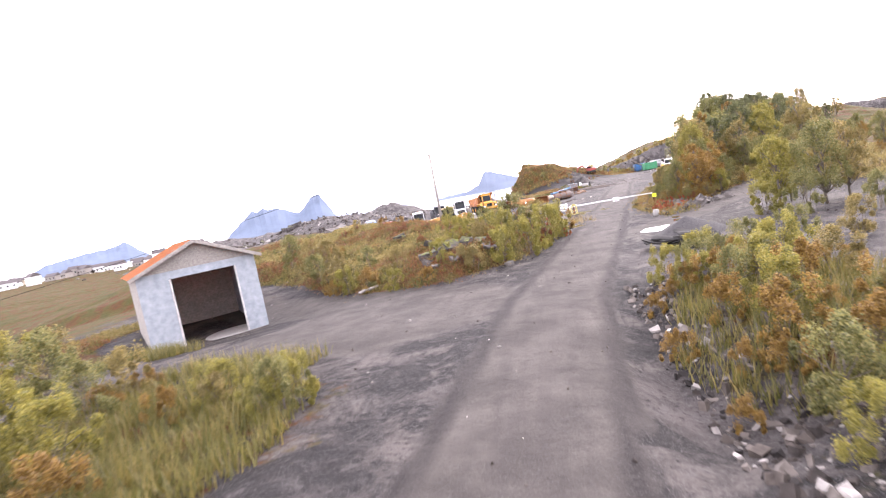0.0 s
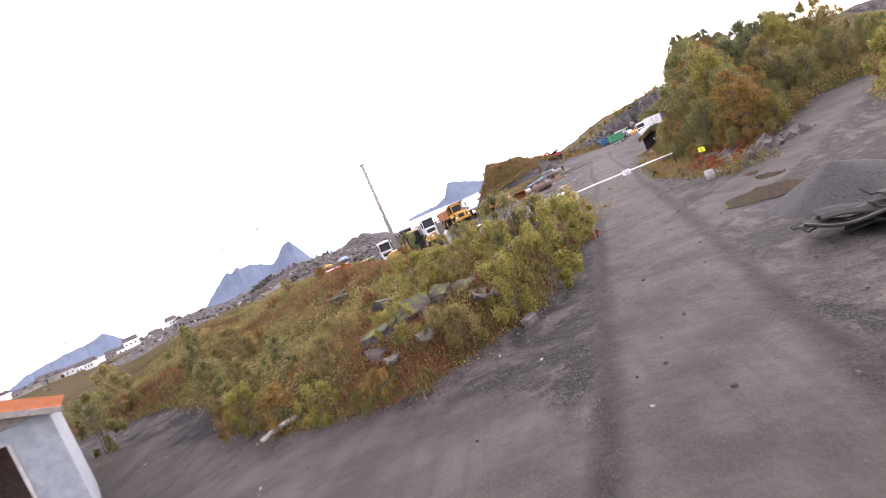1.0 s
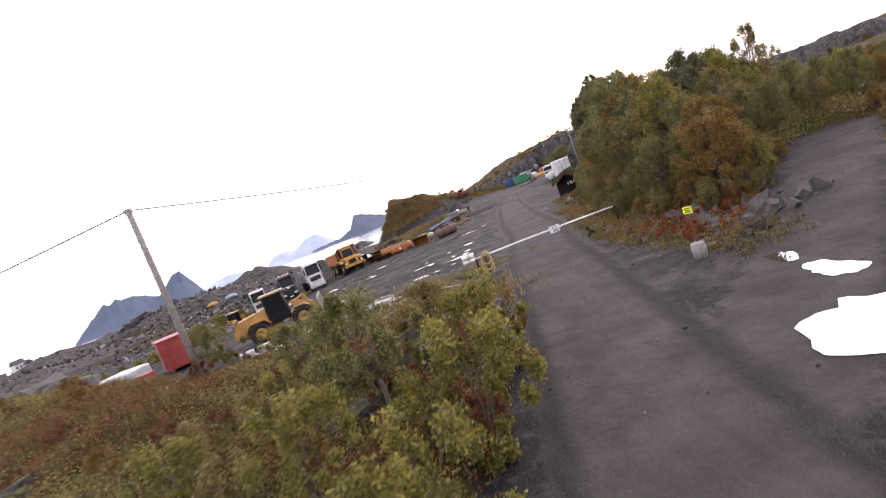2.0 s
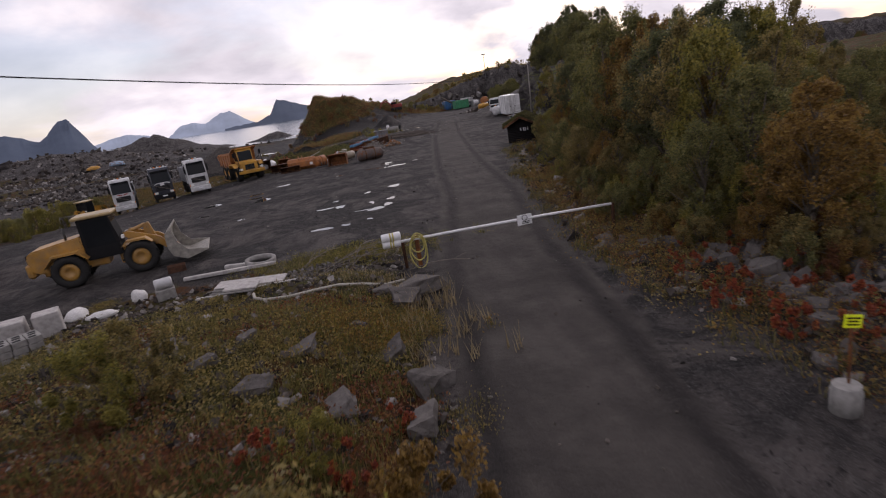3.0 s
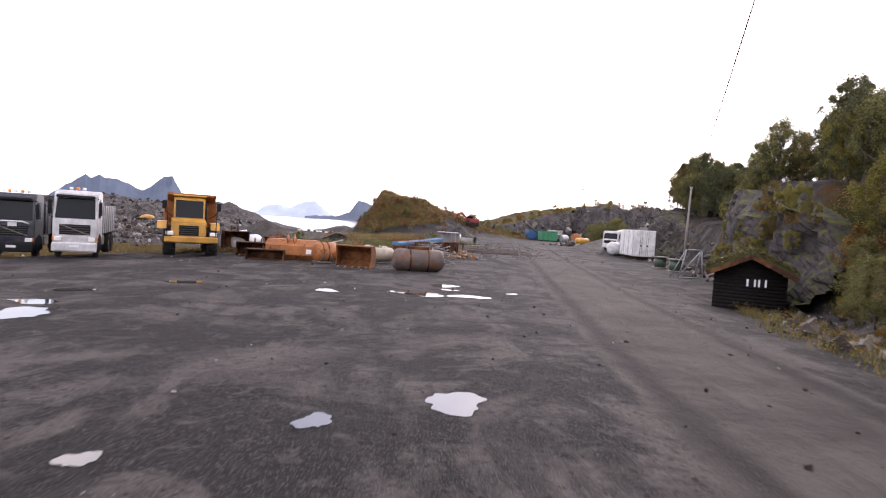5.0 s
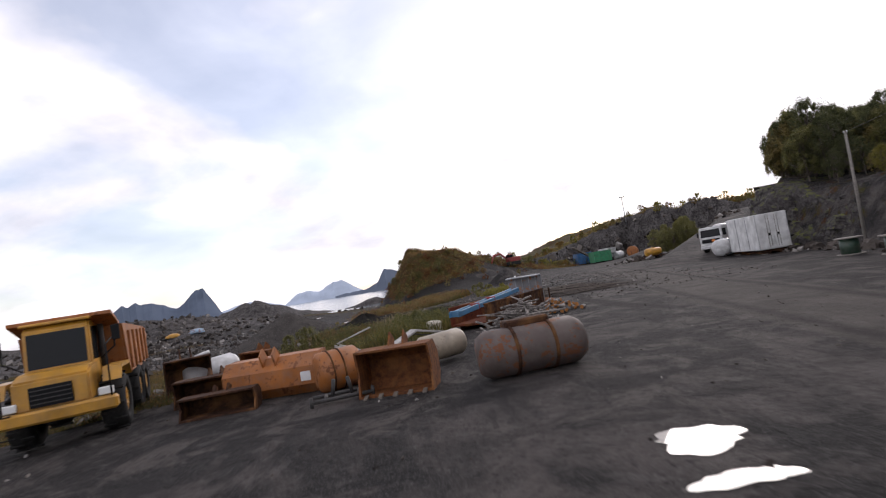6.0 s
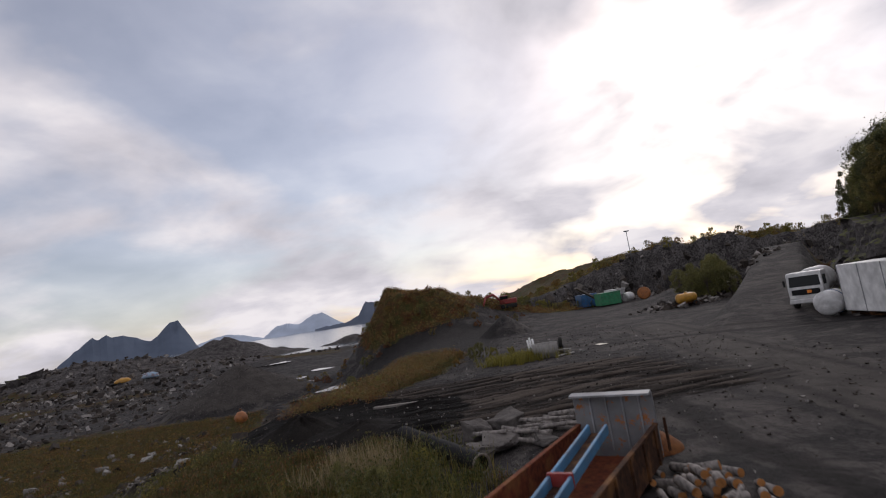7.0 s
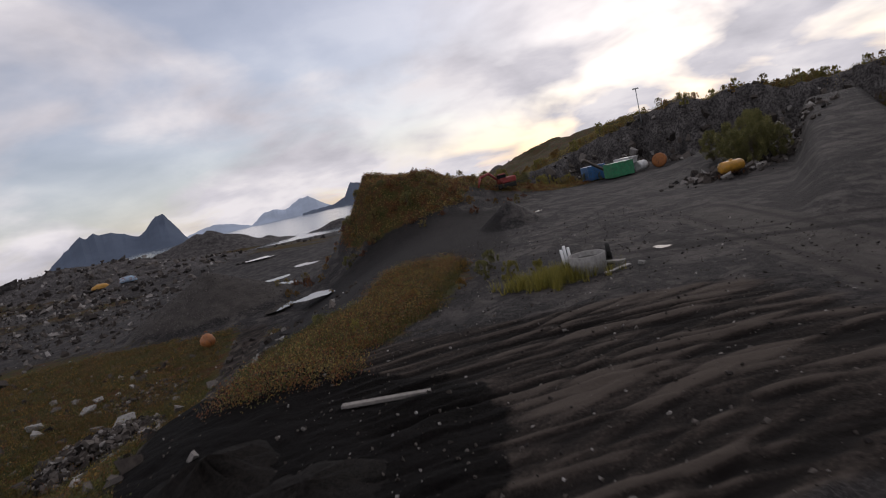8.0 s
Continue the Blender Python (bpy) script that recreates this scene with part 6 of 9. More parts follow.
# concrete ring behind the rubble
t = thing("concrete_ring", "pale concrete manhole ring lying on the gravel", "concrete ring", on_ground(-2.3, 22.8, 10, 0.0, 4, 3))
part("ring", lathe(B(), [(0.55, 0.0), (0.72, 0.0), (0.72, 1.0), (0.55, 1.0)], (0, 0, 0), (0, 0, 0.26), 36, True), M_CONCRETE, t)
t = thing("rusty_plough", "dark red rusty steel scraper lying by the beams", "scrap", on_ground(-6.6, 24.3, 10))
part("blade", prism(B(), [(0, 0), (0.1, 0.28), (0.25, 0.38), (0.2, 0.24), (0.12, 0)], -0.42, 0.42), M_RUST_DARK, t)

# ---- scrap row along the far side of the yard ----
def bucket(m, w, label, material, h=1.3, d=1.1, teeth=True, group="scrap buckets"):
    """An excavator bucket lying with its mouth towards -y."""
    t = thing("digger_bucket", label, "bucket", m, group)
    out = [(0.0, 0.06), (0.0, 0.0), (0.75 * d, 0.0), (d, 0.25 * h), (d, 0.7 * h), (0.7 * d, h), (0.05, h), (0.05, h - 0.06), (0.66 * d, h - 0.07), (d - 0.07, 0.68 * h), (d - 0.07, 0.28 * h), (0.7 * d, 0.06)]
    part("shell", prism(B(), out, -w / 2, w / 2), material, t)
    for s in (-1, 1):
        part("cheek", prism(B(), [(0.0, 0.0), (0.75 * d, 0.0), (d, 0.25 * h), (d, 0.7 * h), (0.7 * d, h), (0.05, h), (0.2, 0.5 * h)], s * w / 2 - 0.03, s * w / 2 + 0.03), material, t)
    if teeth:
        for i in range(5):
            x = -w / 2 + w * (i + 0.5) / 5
            part("tooth", prism(B(), [(-0.18, 0.0), (0.05, 0.0), (0.05, 0.10), (-0.18, 0.04)], x - 0.06, x + 0.06), M_STEEL_WORN, t)
    for s in (-1, 1):
        part("lug", prism(B(), [(0.55 * d, h), (0.9 * d, 0.8 * h), (1.05 * d, 1.1 * h), (0.8 * d, 1.28 * h)], s * 0.22 - 0.03, s * 0.22 + 0.03), material, t)
    return t


bucket(on_ground(1.2, 63.6, -10), 2.2, "rusty open digger bucket standing on the yard's edge", M_RUST, 1.35, 1.3)
bucket(on_ground(-3.2, 67.7, 175), 3.3, "wide orange bucket with a white sticker", M_ORANGE_PAINT, 1.35, 1.3, False)
bm = B()
box(bm, (0, 0, 0), (0.36, 0.02, 0.32), 0.01)
lone("sticker", bm, M_SIGN_WHITE, "white sticker on the orange bucket", "sticker", pose(-2.05, 66.3, z_at(-1.9, 66.9) + 0.62, 0, 0, -5))
bucket(on_ground(-5.9, 67.6, 8), 2.6, "low dark rusty bucket on the ground", M_RUST_DARK, 0.95, 1.2)
bucket(on_ground(-4.6, 65.0, 6), 2.3, "flat rusty grading bucket by the row", M_RUST_DARK, 0.7, 1.0, False)
bucket(on_ground(-8.4, 71.3, 30), 1.8, "dark rusty scrap bucket beside the hauler", M_RUST_DARK, 1.5, 1.2)
bucket(on_ground(-6.1, 72.6, -25), 1.7, "rusty steel bucket lying in the grass", M_RUST, 1.2, 0.9)


def drum(name, a, b, r, material, label, bands=(), cat="drum"):
    a, b = Vector(a), Vector(b)
    t = thing(name, label, cat, Matrix.Translation(a))
    d = b - a
    part("shell", lathe(B(), [(0.3 * r, 0.0), (0.8 * r, 0.015), (r, 0.09), (r, 0.91), (0.8 * r, 0.985), (0.3 * r, 1.0)], (0, 0, 0), d, 30), material, t)
    for u in bands:
        part("band", lathe(B(), [(r + 0.035, 0.0), (r + 0.035, 1.0), (r - 0.02, 1.0), (r - 0.02, 0.0)], d * u, d * (u + 0.03), 30, True), M_RUST_DARK, t)
    return t


drum("tilt_bucket", (3.7, 63.3, 0.70), (6.8, 63.9, 0.70), 0.68, painted("brown_grey_steel", (0.115, 0.085, 0.075), 0.28, 0.7), "grey-brown round-backed bucket lying face down", (0.30, 0.66), "bucket")
bm = B()
box(bm, (0, 0, 0), (1.35, 0.5, 0.22), 0.05)
lone("bucket_bracket", bm, M_RUST_DARK, "steel bracket on top of the round bucket", "bracket", pose(5.2, 63.7, 1.44, 0, 0, 10))
t = drum("septic_tank", (-9.3, 72.3, 0.50), (-7.6, 74.4, 0.65), 0.62, M_WHITE_PAINT, "white plastic tank with a lidded neck", (), "tank")
part("neck", lathe(B(), [(0.30, 0.0), (0.30, 0.7), (0.42, 0.72), (0.42, 1.0), (0.05, 1.05)], (0.7, 0.9, 0.55), (0.6, 0.85, 1.0), 22), M_WHITE_PAINT, t)
bm = B()
box(bm, (1.35, 1.6, -0.15), (0.9, 0.6, 0.5), 0.05, rot_z(48))
part("saddle", bm, M_DEEP_BLUE, t, "blue saddle")
drum("mixer_drum", (-1.6, 66.0, 0.62), (-0.3, 66.8, 0.66), 0.68, M_ORANGE_PAINT, "orange steel drum with dark hoops", (0.25, 0.5), "drum")
drum("gas_tank", (1.75, 67.8, 0.55), (3.4, 68.8, 0.62), 0.5, M_CREAM_TANK, "cream steel tank lying on its side", (), "tank")
t = thing("plough_frame", "dark steel attachment frame on the yard", "frame", on_ground(-0.4, 63.9, 10))
for pts in (((-0.9, 0, 0.15), (0.9, 0, 0.15)), ((-0.9, 0.8, 0.15), (0.9, 0.8, 0.15)), ((-0.5, 0, 0.15), (-0.5, 0.8, 0.15)), ((0.5, 0, 0.15), (0.5, 0.8, 0.15)), ((-0.3, 0.4, 0.15), (-0.2, 0.4, 0.65)), ((0.3, 0.4, 0.15), (0.2, 0.4, 0.65)), ((-0.9, 0, 0), (-0.9, 0, 0.3)), ((0.9, 0, 0), (0.9, 0, 0.3))):
    part("bar", tube(B(), pts, 0.06, 7), M_CHASSIS, t)

# white gable frame, channel beam and board in the grass
t = thing("roof_gable", "white timber gable piece fallen in the grass", "roof piece", pose(0, 0, 0))
for a, b in (((-0.3, 70.0, 0.25), (1.45, 71.3, 1.05)), ((1.45, 71.3, 1.05), (3.3, 72.3, 0.55))):
    a, b = Vector(a), Vector(b)
    bm = B()
    box(bm, (0, 0, 0), ((b - a).length + 0.1, 0.55, 0.09), 0.015, None)
    o = part("board", bm, M_WHITE_WOOD, t)
    o.matrix_basis = Matrix.Translation((a + b) / 2) @ (b - a).to_track_quat("X", "Z").to_matrix().to_4x4()
    bm = B()
    box(bm, (0, 0.5, -0.16), ((b - a).length * 0.9, 0.5, 0.06), 0.01)
    o2 = part("under_board", bm, M_WOOD_GREY, t)
    o2.matrix_basis = o.matrix_basis.copy()
t = thing("channel_beam", "pale steel channel beam lying in the grass", "beam", pose(0, 0, 0))
a, b = Vector((-3.1, 76.7, 0.35)), Vector((-0.35, 70.7, 0.25))
for dx, sz in ((0, (0.30, 0.05)), (-0.13, (0.04, 0.18)), (0.13, (0.04, 0.18))):
    bm = B()
    box(bm, (0, dx, sz[1] / 2), ((b - a).length, *sz), 0.008)
    o = part("flange" if dx else "web", bm, M_WHITE_WOOD, t)
    o.matrix_basis = Matrix.Translation((a + b) / 2) @ (b - a).to_track_quat("X", "Z").to_matrix().to_4x4()
lone("steel_rod", tube(B(), [(-3.1, 76.7, 0.55), (-1.3, 77.3, 1.1)], 0.045, 8), M_WHITE_WOOD, "thin pale rod leaning on the beam", "rod")
plank(((-2.85, 72.8), (-1.1, 69.4)), (0.42, 0.12), M_WHITE_WOOD, "wide white ribbed board on the ground", "board", "board", 0.2)

M_RUST_RED = rusty("red_rust", (0.20, 0.055, 0.025), (0.075, 0.026, 0.016))


# ---- the old tipper body with the blue gutter ----
def trough():
    t = thing("tipper_trough", "rusty tipper body with a grey headboard standing on the gravel", "tipper body", pose(3.1, 78.2, z_at(3.5, 79) + 0.25, 0, 0, -36))
    ln, w, h = 7.3, 2.35, 1.0
    bm = B()
    box(bm, (w / 2, ln / 2, 0.06), (w, ln, 0.12), 0.01)
    part("floor", bm, M_RUST_RED, t)
    for x in (0.0, w):
        bm = B()
        box(bm, (x, ln / 2, h / 2 + 0.05), (0.07, ln, h), 0.012)
        for i in range(7):
            box(bm, (x + (0.06 if x else -0.06), 0.3 + i * 1.3, h / 2 + 0.05), (0.07, 0.12, h), 0.01)
        box(bm, (x, ln / 2, h + 0.06), (0.14, ln, 0.08), 0.01)
        part("side_board", bm, M_RUST_RED if not x else M_RUST_DARK, t)
    bm = B()
    box(bm, (w / 2, ln + 0.02, 1.05), (w + 0.1, 0.08, 1.9), 0.015)
    hb = part("headboard", bm, painted("streaked_grey_paint", (0.19, 0.20, 0.215), 0.26, 0.6, (0.30, 0.11, 0.03)), t, "grey headboard streaked with rust")
    bm = prism(B(), [(ln - 0.02, 1.98), (ln - 0.32, 1.96), (ln - 0.32, 2.02), (ln - 0.02, 2.06)], -0.05, w + 0.05)
    part("lip", bm, M_GREY_PAINT, hb)
    for x in (0.5, 1.0, 1.5, 2.0):
        bm = B()
        box(bm, (x, ln - 0.04, 1.1), (0.05, 0.05, 1.6), 0.005)
        part("rib", bm, M_GREY_PAINT, hb)
    for x in (0.4, w - 0.4):
        bm = B()
        box(bm, (x, ln / 2, -0.14), (0.18, ln * 0.9, 0.26), 0.01)
        part("runner", bm, M_RUST_DARK, t)
    g = thing("blue_gutter", "long worn blue steel channel laid across the tipper body", "channel", t.matrix_basis @ pose(1.55, -1.7, 0.70, 3.4, 0, 3.5))
    bm = B()
    box(bm, (0, 3.8, 0.0), (0.52, 7.8, 0.05), 0.01)
    part("base", bm, M_RUST_DARK, g)
    for x in (-0.26, 0.26):
        bm = B()
        box(bm, (x, 3.8, 0.14), (0.09, 7.8, 0.28), 0.02)
        part("side_rail", bm, M_BLUE_PAINT, g)
    for y in (0.05, 2.2, 4.2):
        bm = B()
        box(bm, (0, y, 0.16), (0.62, 0.10, 0.34), 0.01)
        part("strap", bm, M_BLUE_PAINT if y < 1 else M_RED_PAINT, g)
    return t


trough()
bm = B()
box(bm, (0, 0, 0.35), (0.75, 0.9, 0.75), 0.12)
lone("white_tub", bm, plain("cream_plastic", (0.58, 0.54, 0.46), 0.6), "cream plastic tub beside the tipper body", "tub", on_ground(2.1, 79.2, 20))

# ---- piles of logs ----
M_BIRCH = plain("silver_birch_log", (0.21, 0.19, 0.175), 0.85, grain=6.0, spread=0.7)
M_CUT = plain("fresh_cut_wood", (0.34, 0.15, 0.05), 0.8, grain=9.0)


def log(name, p, heading, tilt, length, r, group, label, bend=0.06, cut=M_BIRCH, seed=0):
    rng = random.Random(seed)
    dvec = Vector((math.cos(heading) * math.cos(tilt), math.sin(heading) * math.cos(tilt), math.sin(tilt)))
    side = Vector((-dvec.y, dvec.x, 0)).normalized()
    pts, n = [], 6
    ph = rng.uniform(0, 6)
    for i in range(n):
        u = i / (n - 1) - 0.5
        pts.append(dvec * length * u + side * bend * length * math.sin(3 * u + ph) * 0.5 + Vector((0, 0, 0.4 * bend * length * math.cos(4 * u + ph) * 0.3)))
    t = thing(name, label, "log", Matrix.Translation(p), group)
    part("stem", tube(B(), pts, r, 8), M_BIRCH, t)
    for e, q in ((0, 1), (-1, -2)):
        d2 = (pts[e] - pts[q]).normalized()
        part("cut_end", cyl(B(), pts[e], pts[e] + d2 * 0.012, r * 0.92, None, 10), cut, t)
    return t


rl = random.Random(9)
for i in range(210):
    u, v = rl.gauss(0, 0.72), rl.gauss(0, 0.95)
    x, y = 6.2 + u * 0.85, 71.8 + v * 1.15
    top = max(0.08, 1.75 - 0.5 * math.hypot(u, v) * 1.3)
    z = rl.uniform(0.08, top)
    log("birch_branch", (x, y, z), rl.gauss(math.radians(58), 0.42), rl.gauss(0.0, 0.16), rl.uniform(1.0, 2.2), rl.uniform(0.022, 0.052), "heap of birch branches", "crooked grey birch branch on a heap", 0.10, M_BIRCH, i)
for i in range(44):
    u, v = rl.gauss(0, 0.75), rl.gauss(0, 0.55)
    log("firewood_log", (9.5 + u * 0.9 - 0.3 * v, 80.4 + v * 1.4 + 0.3 * u, rl.uniform(0.12, max(0.14, 0.75 - 0.4 * abs(u) - 0.3 * abs(v)))), rl.gauss(math.radians(-95), 0.45), rl.gauss(0.1, 0.18), rl.uniform(0.45, 0.8), rl.uniform(0.07, 0.14), "heap of sawn logs", "sawn birch log with orange cut ends", 0.02, M_CUT, 200 + i)
for i in range(26):
    u, v = rl.gauss(0, 0.9), rl.gauss(0, 0.5)
    log("birch_log", (7.2 + u, 89.0 + 0.4 * u + v, rl.uniform(0.1, max(0.12, 0.7 - 0.4 * abs(v)))), rl.gauss(math.radians(-28), 0.22), rl.gauss(0, 0.08), rl.uniform(1.4, 2.6), rl.uniform(0.06, 0.11), "row of birch logs", "pale birch log lying by stone slabs", 0.04, M_BIRCH, 400 + i)
lone("scrap_dish", lathe(B(), [(0.85, 0.0), (0.8, 0.4), (0.45, 0.8), (0.05, 1.0)], (0, 0, 0.05), (0.1, 0, 0.55), 26), M_RUST, "rusty round steel cap leaning by the logs", "scrap", on_ground(9.9, 84.6, 0, 0.0, 12))
for x, y, s, sq in ((4.6, 89.6, 1.3, 0.75), (5.9, 90.1, 1.4, 0.6), (5.2, 87.6, 1.2, 0.5), (4.3, 87.3, 0.9, 0.5), (8.6, 90.0, 0.7, 0.5), (6.8, 87.4, 0.8, 0.4)):
    boulder(x, y, s, sq, int(s * 10), None, "grey split stone slab beside the logs", 0.1, "stone slabs")
t = thing("culvert_pipe", "black corrugated plastic pipe lying in weeds", "pipe", pose(0, 0, 0))
pa, pb = Vector((1.3, 92.0, z_at(1.3, 92) + 0.32)), Vector((4.2, 85.2, z_at(4.2, 85.2) + 0.34))
prof = []
for i in range(61):
    prof.append((0.33 if i % 2 else 0.30, i / 60))
part("pipe", lathe(B(), prof + [(0.26, 1.0), (0.26, 0.0)], pa, pb, 22, True), M_BLACK, t)
part("rim", lathe(B(), [(0.345, 0.0), (0.345, 1.0), (0.26, 1.0), (0.26, 0.0)], pb, pb + (pb - pa).normalized() * 0.05, 22, True), M_STEEL_WORN, t)
plank(((-1.0, 101.2), (2.4, 100.7)), (0.28, 0.14), M_WOOD_GREY, "grey beam half sunk in dark soil", "timber_beam", "timber", 0.05)

# ---- concrete tub with tubes and wheel ----
t = thing("concrete_tub", "round grey concrete tub filled with rainwater", "tub", on_ground(12.9, 113.6))
part("wall", lathe(B(), [(0.92, 0.0), (1.08, 0.0), (1.10, 0.55), (1.12, 1.0), (0.98, 1.0), (0.95, 0.3)], (0, 0, -0.1), (0, 0, 1.15), 36, True), M_CONCRETE, t)
part("water", cyl(B(), (0, 0, 0.80), (0, 0, 0.86), 0.97, None, 32), M_PUDDLE, t)
for i, (x, h) in enumerate(((-1.05, 1.55), (-0.85, 1.75), (-0.6, 1.6))):
    lone("plastic_tube", tube(B(), [(12.9 + x, 114.9, 0.0), (12.9 + x - 0.15, 114.75, h)], 0.09, 10), M_SIGN_WHITE, "white plastic tube leaning behind the tub", "tube", None, "white tubes")
# this is an old tyred wheel, listed as a roller
t = thing("rubber_roller", "old black rubber wheel leaning behind the tub", "roller", on_ground(14.5, 114.3, -30))
part("tyre", lathe(B(), [(0.3, 0.0), (0.48, -0.05), (0.52, 0.5), (0.48, 1.05), (0.3, 1.0)], (-0.12, 0, 0.9), (0.12, 0.05, 0.9), 26, True), M_RUBBER, t)
bm = B()
box(bm, (0, 0, 0.4), (0.4, 0.3, 0.8), 0.02)
part("stand", bm, M_CHASSIS, t)
plank(((13.4, 112.2), (15.2, 113.0)), (0.3, 0.08), M_WHITE_WOOD, "pale board lying by the tub", "board", "board", 0.06)
plank(((14.0, 113.6), (14.9, 112.8)), (0.45, 0.1), M_CONCRETE, "grey slab leaning on the tub", "slab", "slab", 0.4)
boulder(15.8, 112.6, 0.5, 0.5, 3, M_CONCRETE, "small pale stone lying on the yard", 0, "pale stones")

# ---- far end of the yard ----
def skip(x, y, rz, s, paint, name, label):
    t = thing(name, label, "container", on_ground(x, y, rz))
    w, d, h = s
    part("shell", prism(B(), [(-d / 2, 0.25), (-d / 2 - 0.15, h), (d / 2 + 0.15, h), (d / 2, 0.25)], -w / 2, w / 2, 0.03), paint, t)
    part("rim", prism(B(), [(-d / 2 - 0.22, h + 0.004), (-d / 2 - 0.22, h + 0.1), (d / 2 + 0.22, h + 0.1), (d / 2 + 0.22, h + 0.004)], -w / 2 - 0.06, w / 2 + 0.06), paint, t)
    bm = B()
    for xx in (-w / 3, w / 3):
        box(bm, (xx, 0, 0.12), (0.2, d, 0.26), 0.01)
    part("skids", bm, M_CHASSIS, t)
    return t


skip(-21.3, 31.8, 30, (2.4, 4.6, 2.7), M_RED_PAINT, "red_container", "red steel container at the edge of the yard")
skip(44.1, 186.0, 10, (4.8, 3.0, 2.9), M_GREEN_PAINT, "green_skip", "bright green steel skip at the yard's far end")
skip(41.1, 192.0, 8, (4.0, 3.0, 3.1), M_DEEP_BLUE, "blue_skip", "blue steel skip behind the green one")
t = thing("stone_crusher", "pale grey mobile stone crusher with conveyor belt", "crusher", on_ground(45.5, 189.0, 20))
bm = B()
box(bm, (0, 0, 1.3), (6.5, 2.4, 1.2), 0.08)
part("body", bm, M_GREY_PAINT, t)
part("hopper", prism(B(), [(-1.6, 2.0), (-2.2, 3.4), (2.2, 3.4), (1.6, 2.0)], 0.6, 3.2), M_WHITE_PAINT, t)
part("conveyor", prism(B(), [(-0.5, 0.0), (-0.5, 0.3), (0.5, 0.3), (0.5, 0.0)], 0, 7.5), M_STEEL_WORN, t).matrix_basis = Matrix.Translation((-2.2, 0, 1.2)) @ Matrix.Rotation(radians(-148), 4, "Y")
part("engine_box", lathe(B(), [(0.9, 0), (1.0, 0.1), (1.0, 0.9), (0.9, 1)], (3.0, -1.6, 1.2), (5.2, -1.6, 1.2), 24), M_WHITE_PAINT, t)
for s in (-1, 1):
    bm = B()
    box(bm, (0, s * 1.3, 0.45), (5.0, 0.5, 0.9), 0.25)
    part("track", bm, M_RUBBER, t)
t = thing("lamp_mast", "slim grey floodlight mast by the crusher", "lamp mast", on_ground(60.6, 209.0))
part("mast", cyl(B(), (0, 0, -0.2), (0, 0, 8.2), 0.13, 0.09, 10), M_GREY_PAINT, t)
bm = B()
box(bm, (0, 0, 8.3), (1.5, 0.3, 0.3), 0.04)
part("floodlight", bm, M_GREY_PAINT, t)
drum("mixer_ring", (52.8, 186.8, 1.5), (53.6, 188.2, 1.5), 1.4, M_ORANGE_PAINT, "large rusty orange drum end", (0.1,), "drum")
t = thing("tank_trailer", "orange tank trailer parked on the gravel", "trailer", on_ground(41.2, 144.0, 5) @ Matrix.Diagonal((0.72, 0.72, 0.72, 1)))
part("tank", lathe(B(), [(0.4, 0.0), (0.85, 0.03), (0.98, 0.12), (0.98, 0.88), (0.85, 0.97), (0.4, 1.0)], (-2.1, 0, 1.75), (2.0, 0, 1.75), 28), M_YELLOW_PAINT, t)
bm = B()
for y in (-0.5, 0.5):
    box(bm, (0.2, y, 0.72), (5.0, 0.12, 0.2), 0.01)
for x in (-1.5, 0, 1.5):
    box(bm, (x, 0, 0.78), (0.12, 1.2, 0.3), 0.01)
box(bm, (-2.9, 0, 0.6), (1.2, 0.12, 0.14), 0.01)
box(bm, (-2.5, 0, 0.3), (0.12, 0.12, 0.7), 0.01)
part("frame", bm, M_RUST_DARK, t)
part("filler_cap", cyl(B(), (0, 0, 2.65), (0, 0, 2.95), 0.28, None, 16), M_YELLOW_PAINT, t)
for s in (-1, 1):
    bm = lathe(B(), [(0.3, 0.0), (0.52, 0.0), (0.56, 0.5), (0.52, 1.0), (0.3, 1.0)], (1.3, s * 0.95 - 0.15, 0.56), (1.3, s * 0.95 + 0.15, 0.56), 24, True)
    w_ob = part("tyre", bm, M_RUBBER, t)
    part("rim", cyl(B(), (1.3, s * 0.95 - 0.08, 0.56), (1.3, s * 0.95 + 0.08, 0.56), 0.31, None, 16), M_RUST_DARK, w_ob)


def excavator(m):
    t = thing("tracked_excavator", "red tracked excavator parked behind the heap", "excavator", m)
    for s in (-1, 1):
        bm = B()
        box(bm, (0, s * 1.1, 0.45), (4.0, 0.55, 0.9), 0.3)
        part("track", bm, M_RUBBER, t)
    bm = B()
    box(bm, (-0.6, 0, 1.5), (3.2, 2.4, 1.1), 0.15)
    part("upper_body", bm, M_RED_PAINT, t)
    bm = B()
    box(bm, (0.7, 0.7, 2.1), (1.4, 1.0, 1.5), 0.1)
    cab = part("cab", bm, M_RED_PAINT, t)
    bm = B()
    box(bm, (0.75, 0.7, 2.35), (1.45, 1.04, 0.7), 0.05)
    part("window", bm, M_GLASS_DARK, cab)
    part("boom", tube(B(), [(0.8, -0.3, 1.6), (2.8, -0.3, 3.4), (4.6, -0.3, 3.0)], 0.28, 8), M_RED_PAINT, t)
    part("arm", tube(B(), [(4.6, -0.3, 3.2), (5.6, -0.3, 0.9)], 0.2, 8), M_RED_PAINT, t)
    part("bucket", prism(B(), [(-0.9, 0.2), (0.2, 0.2), (0.3, 0.9), (-0.4, 1.1)], 5.2, 6.2), M_RUST_DARK, t)
    return t


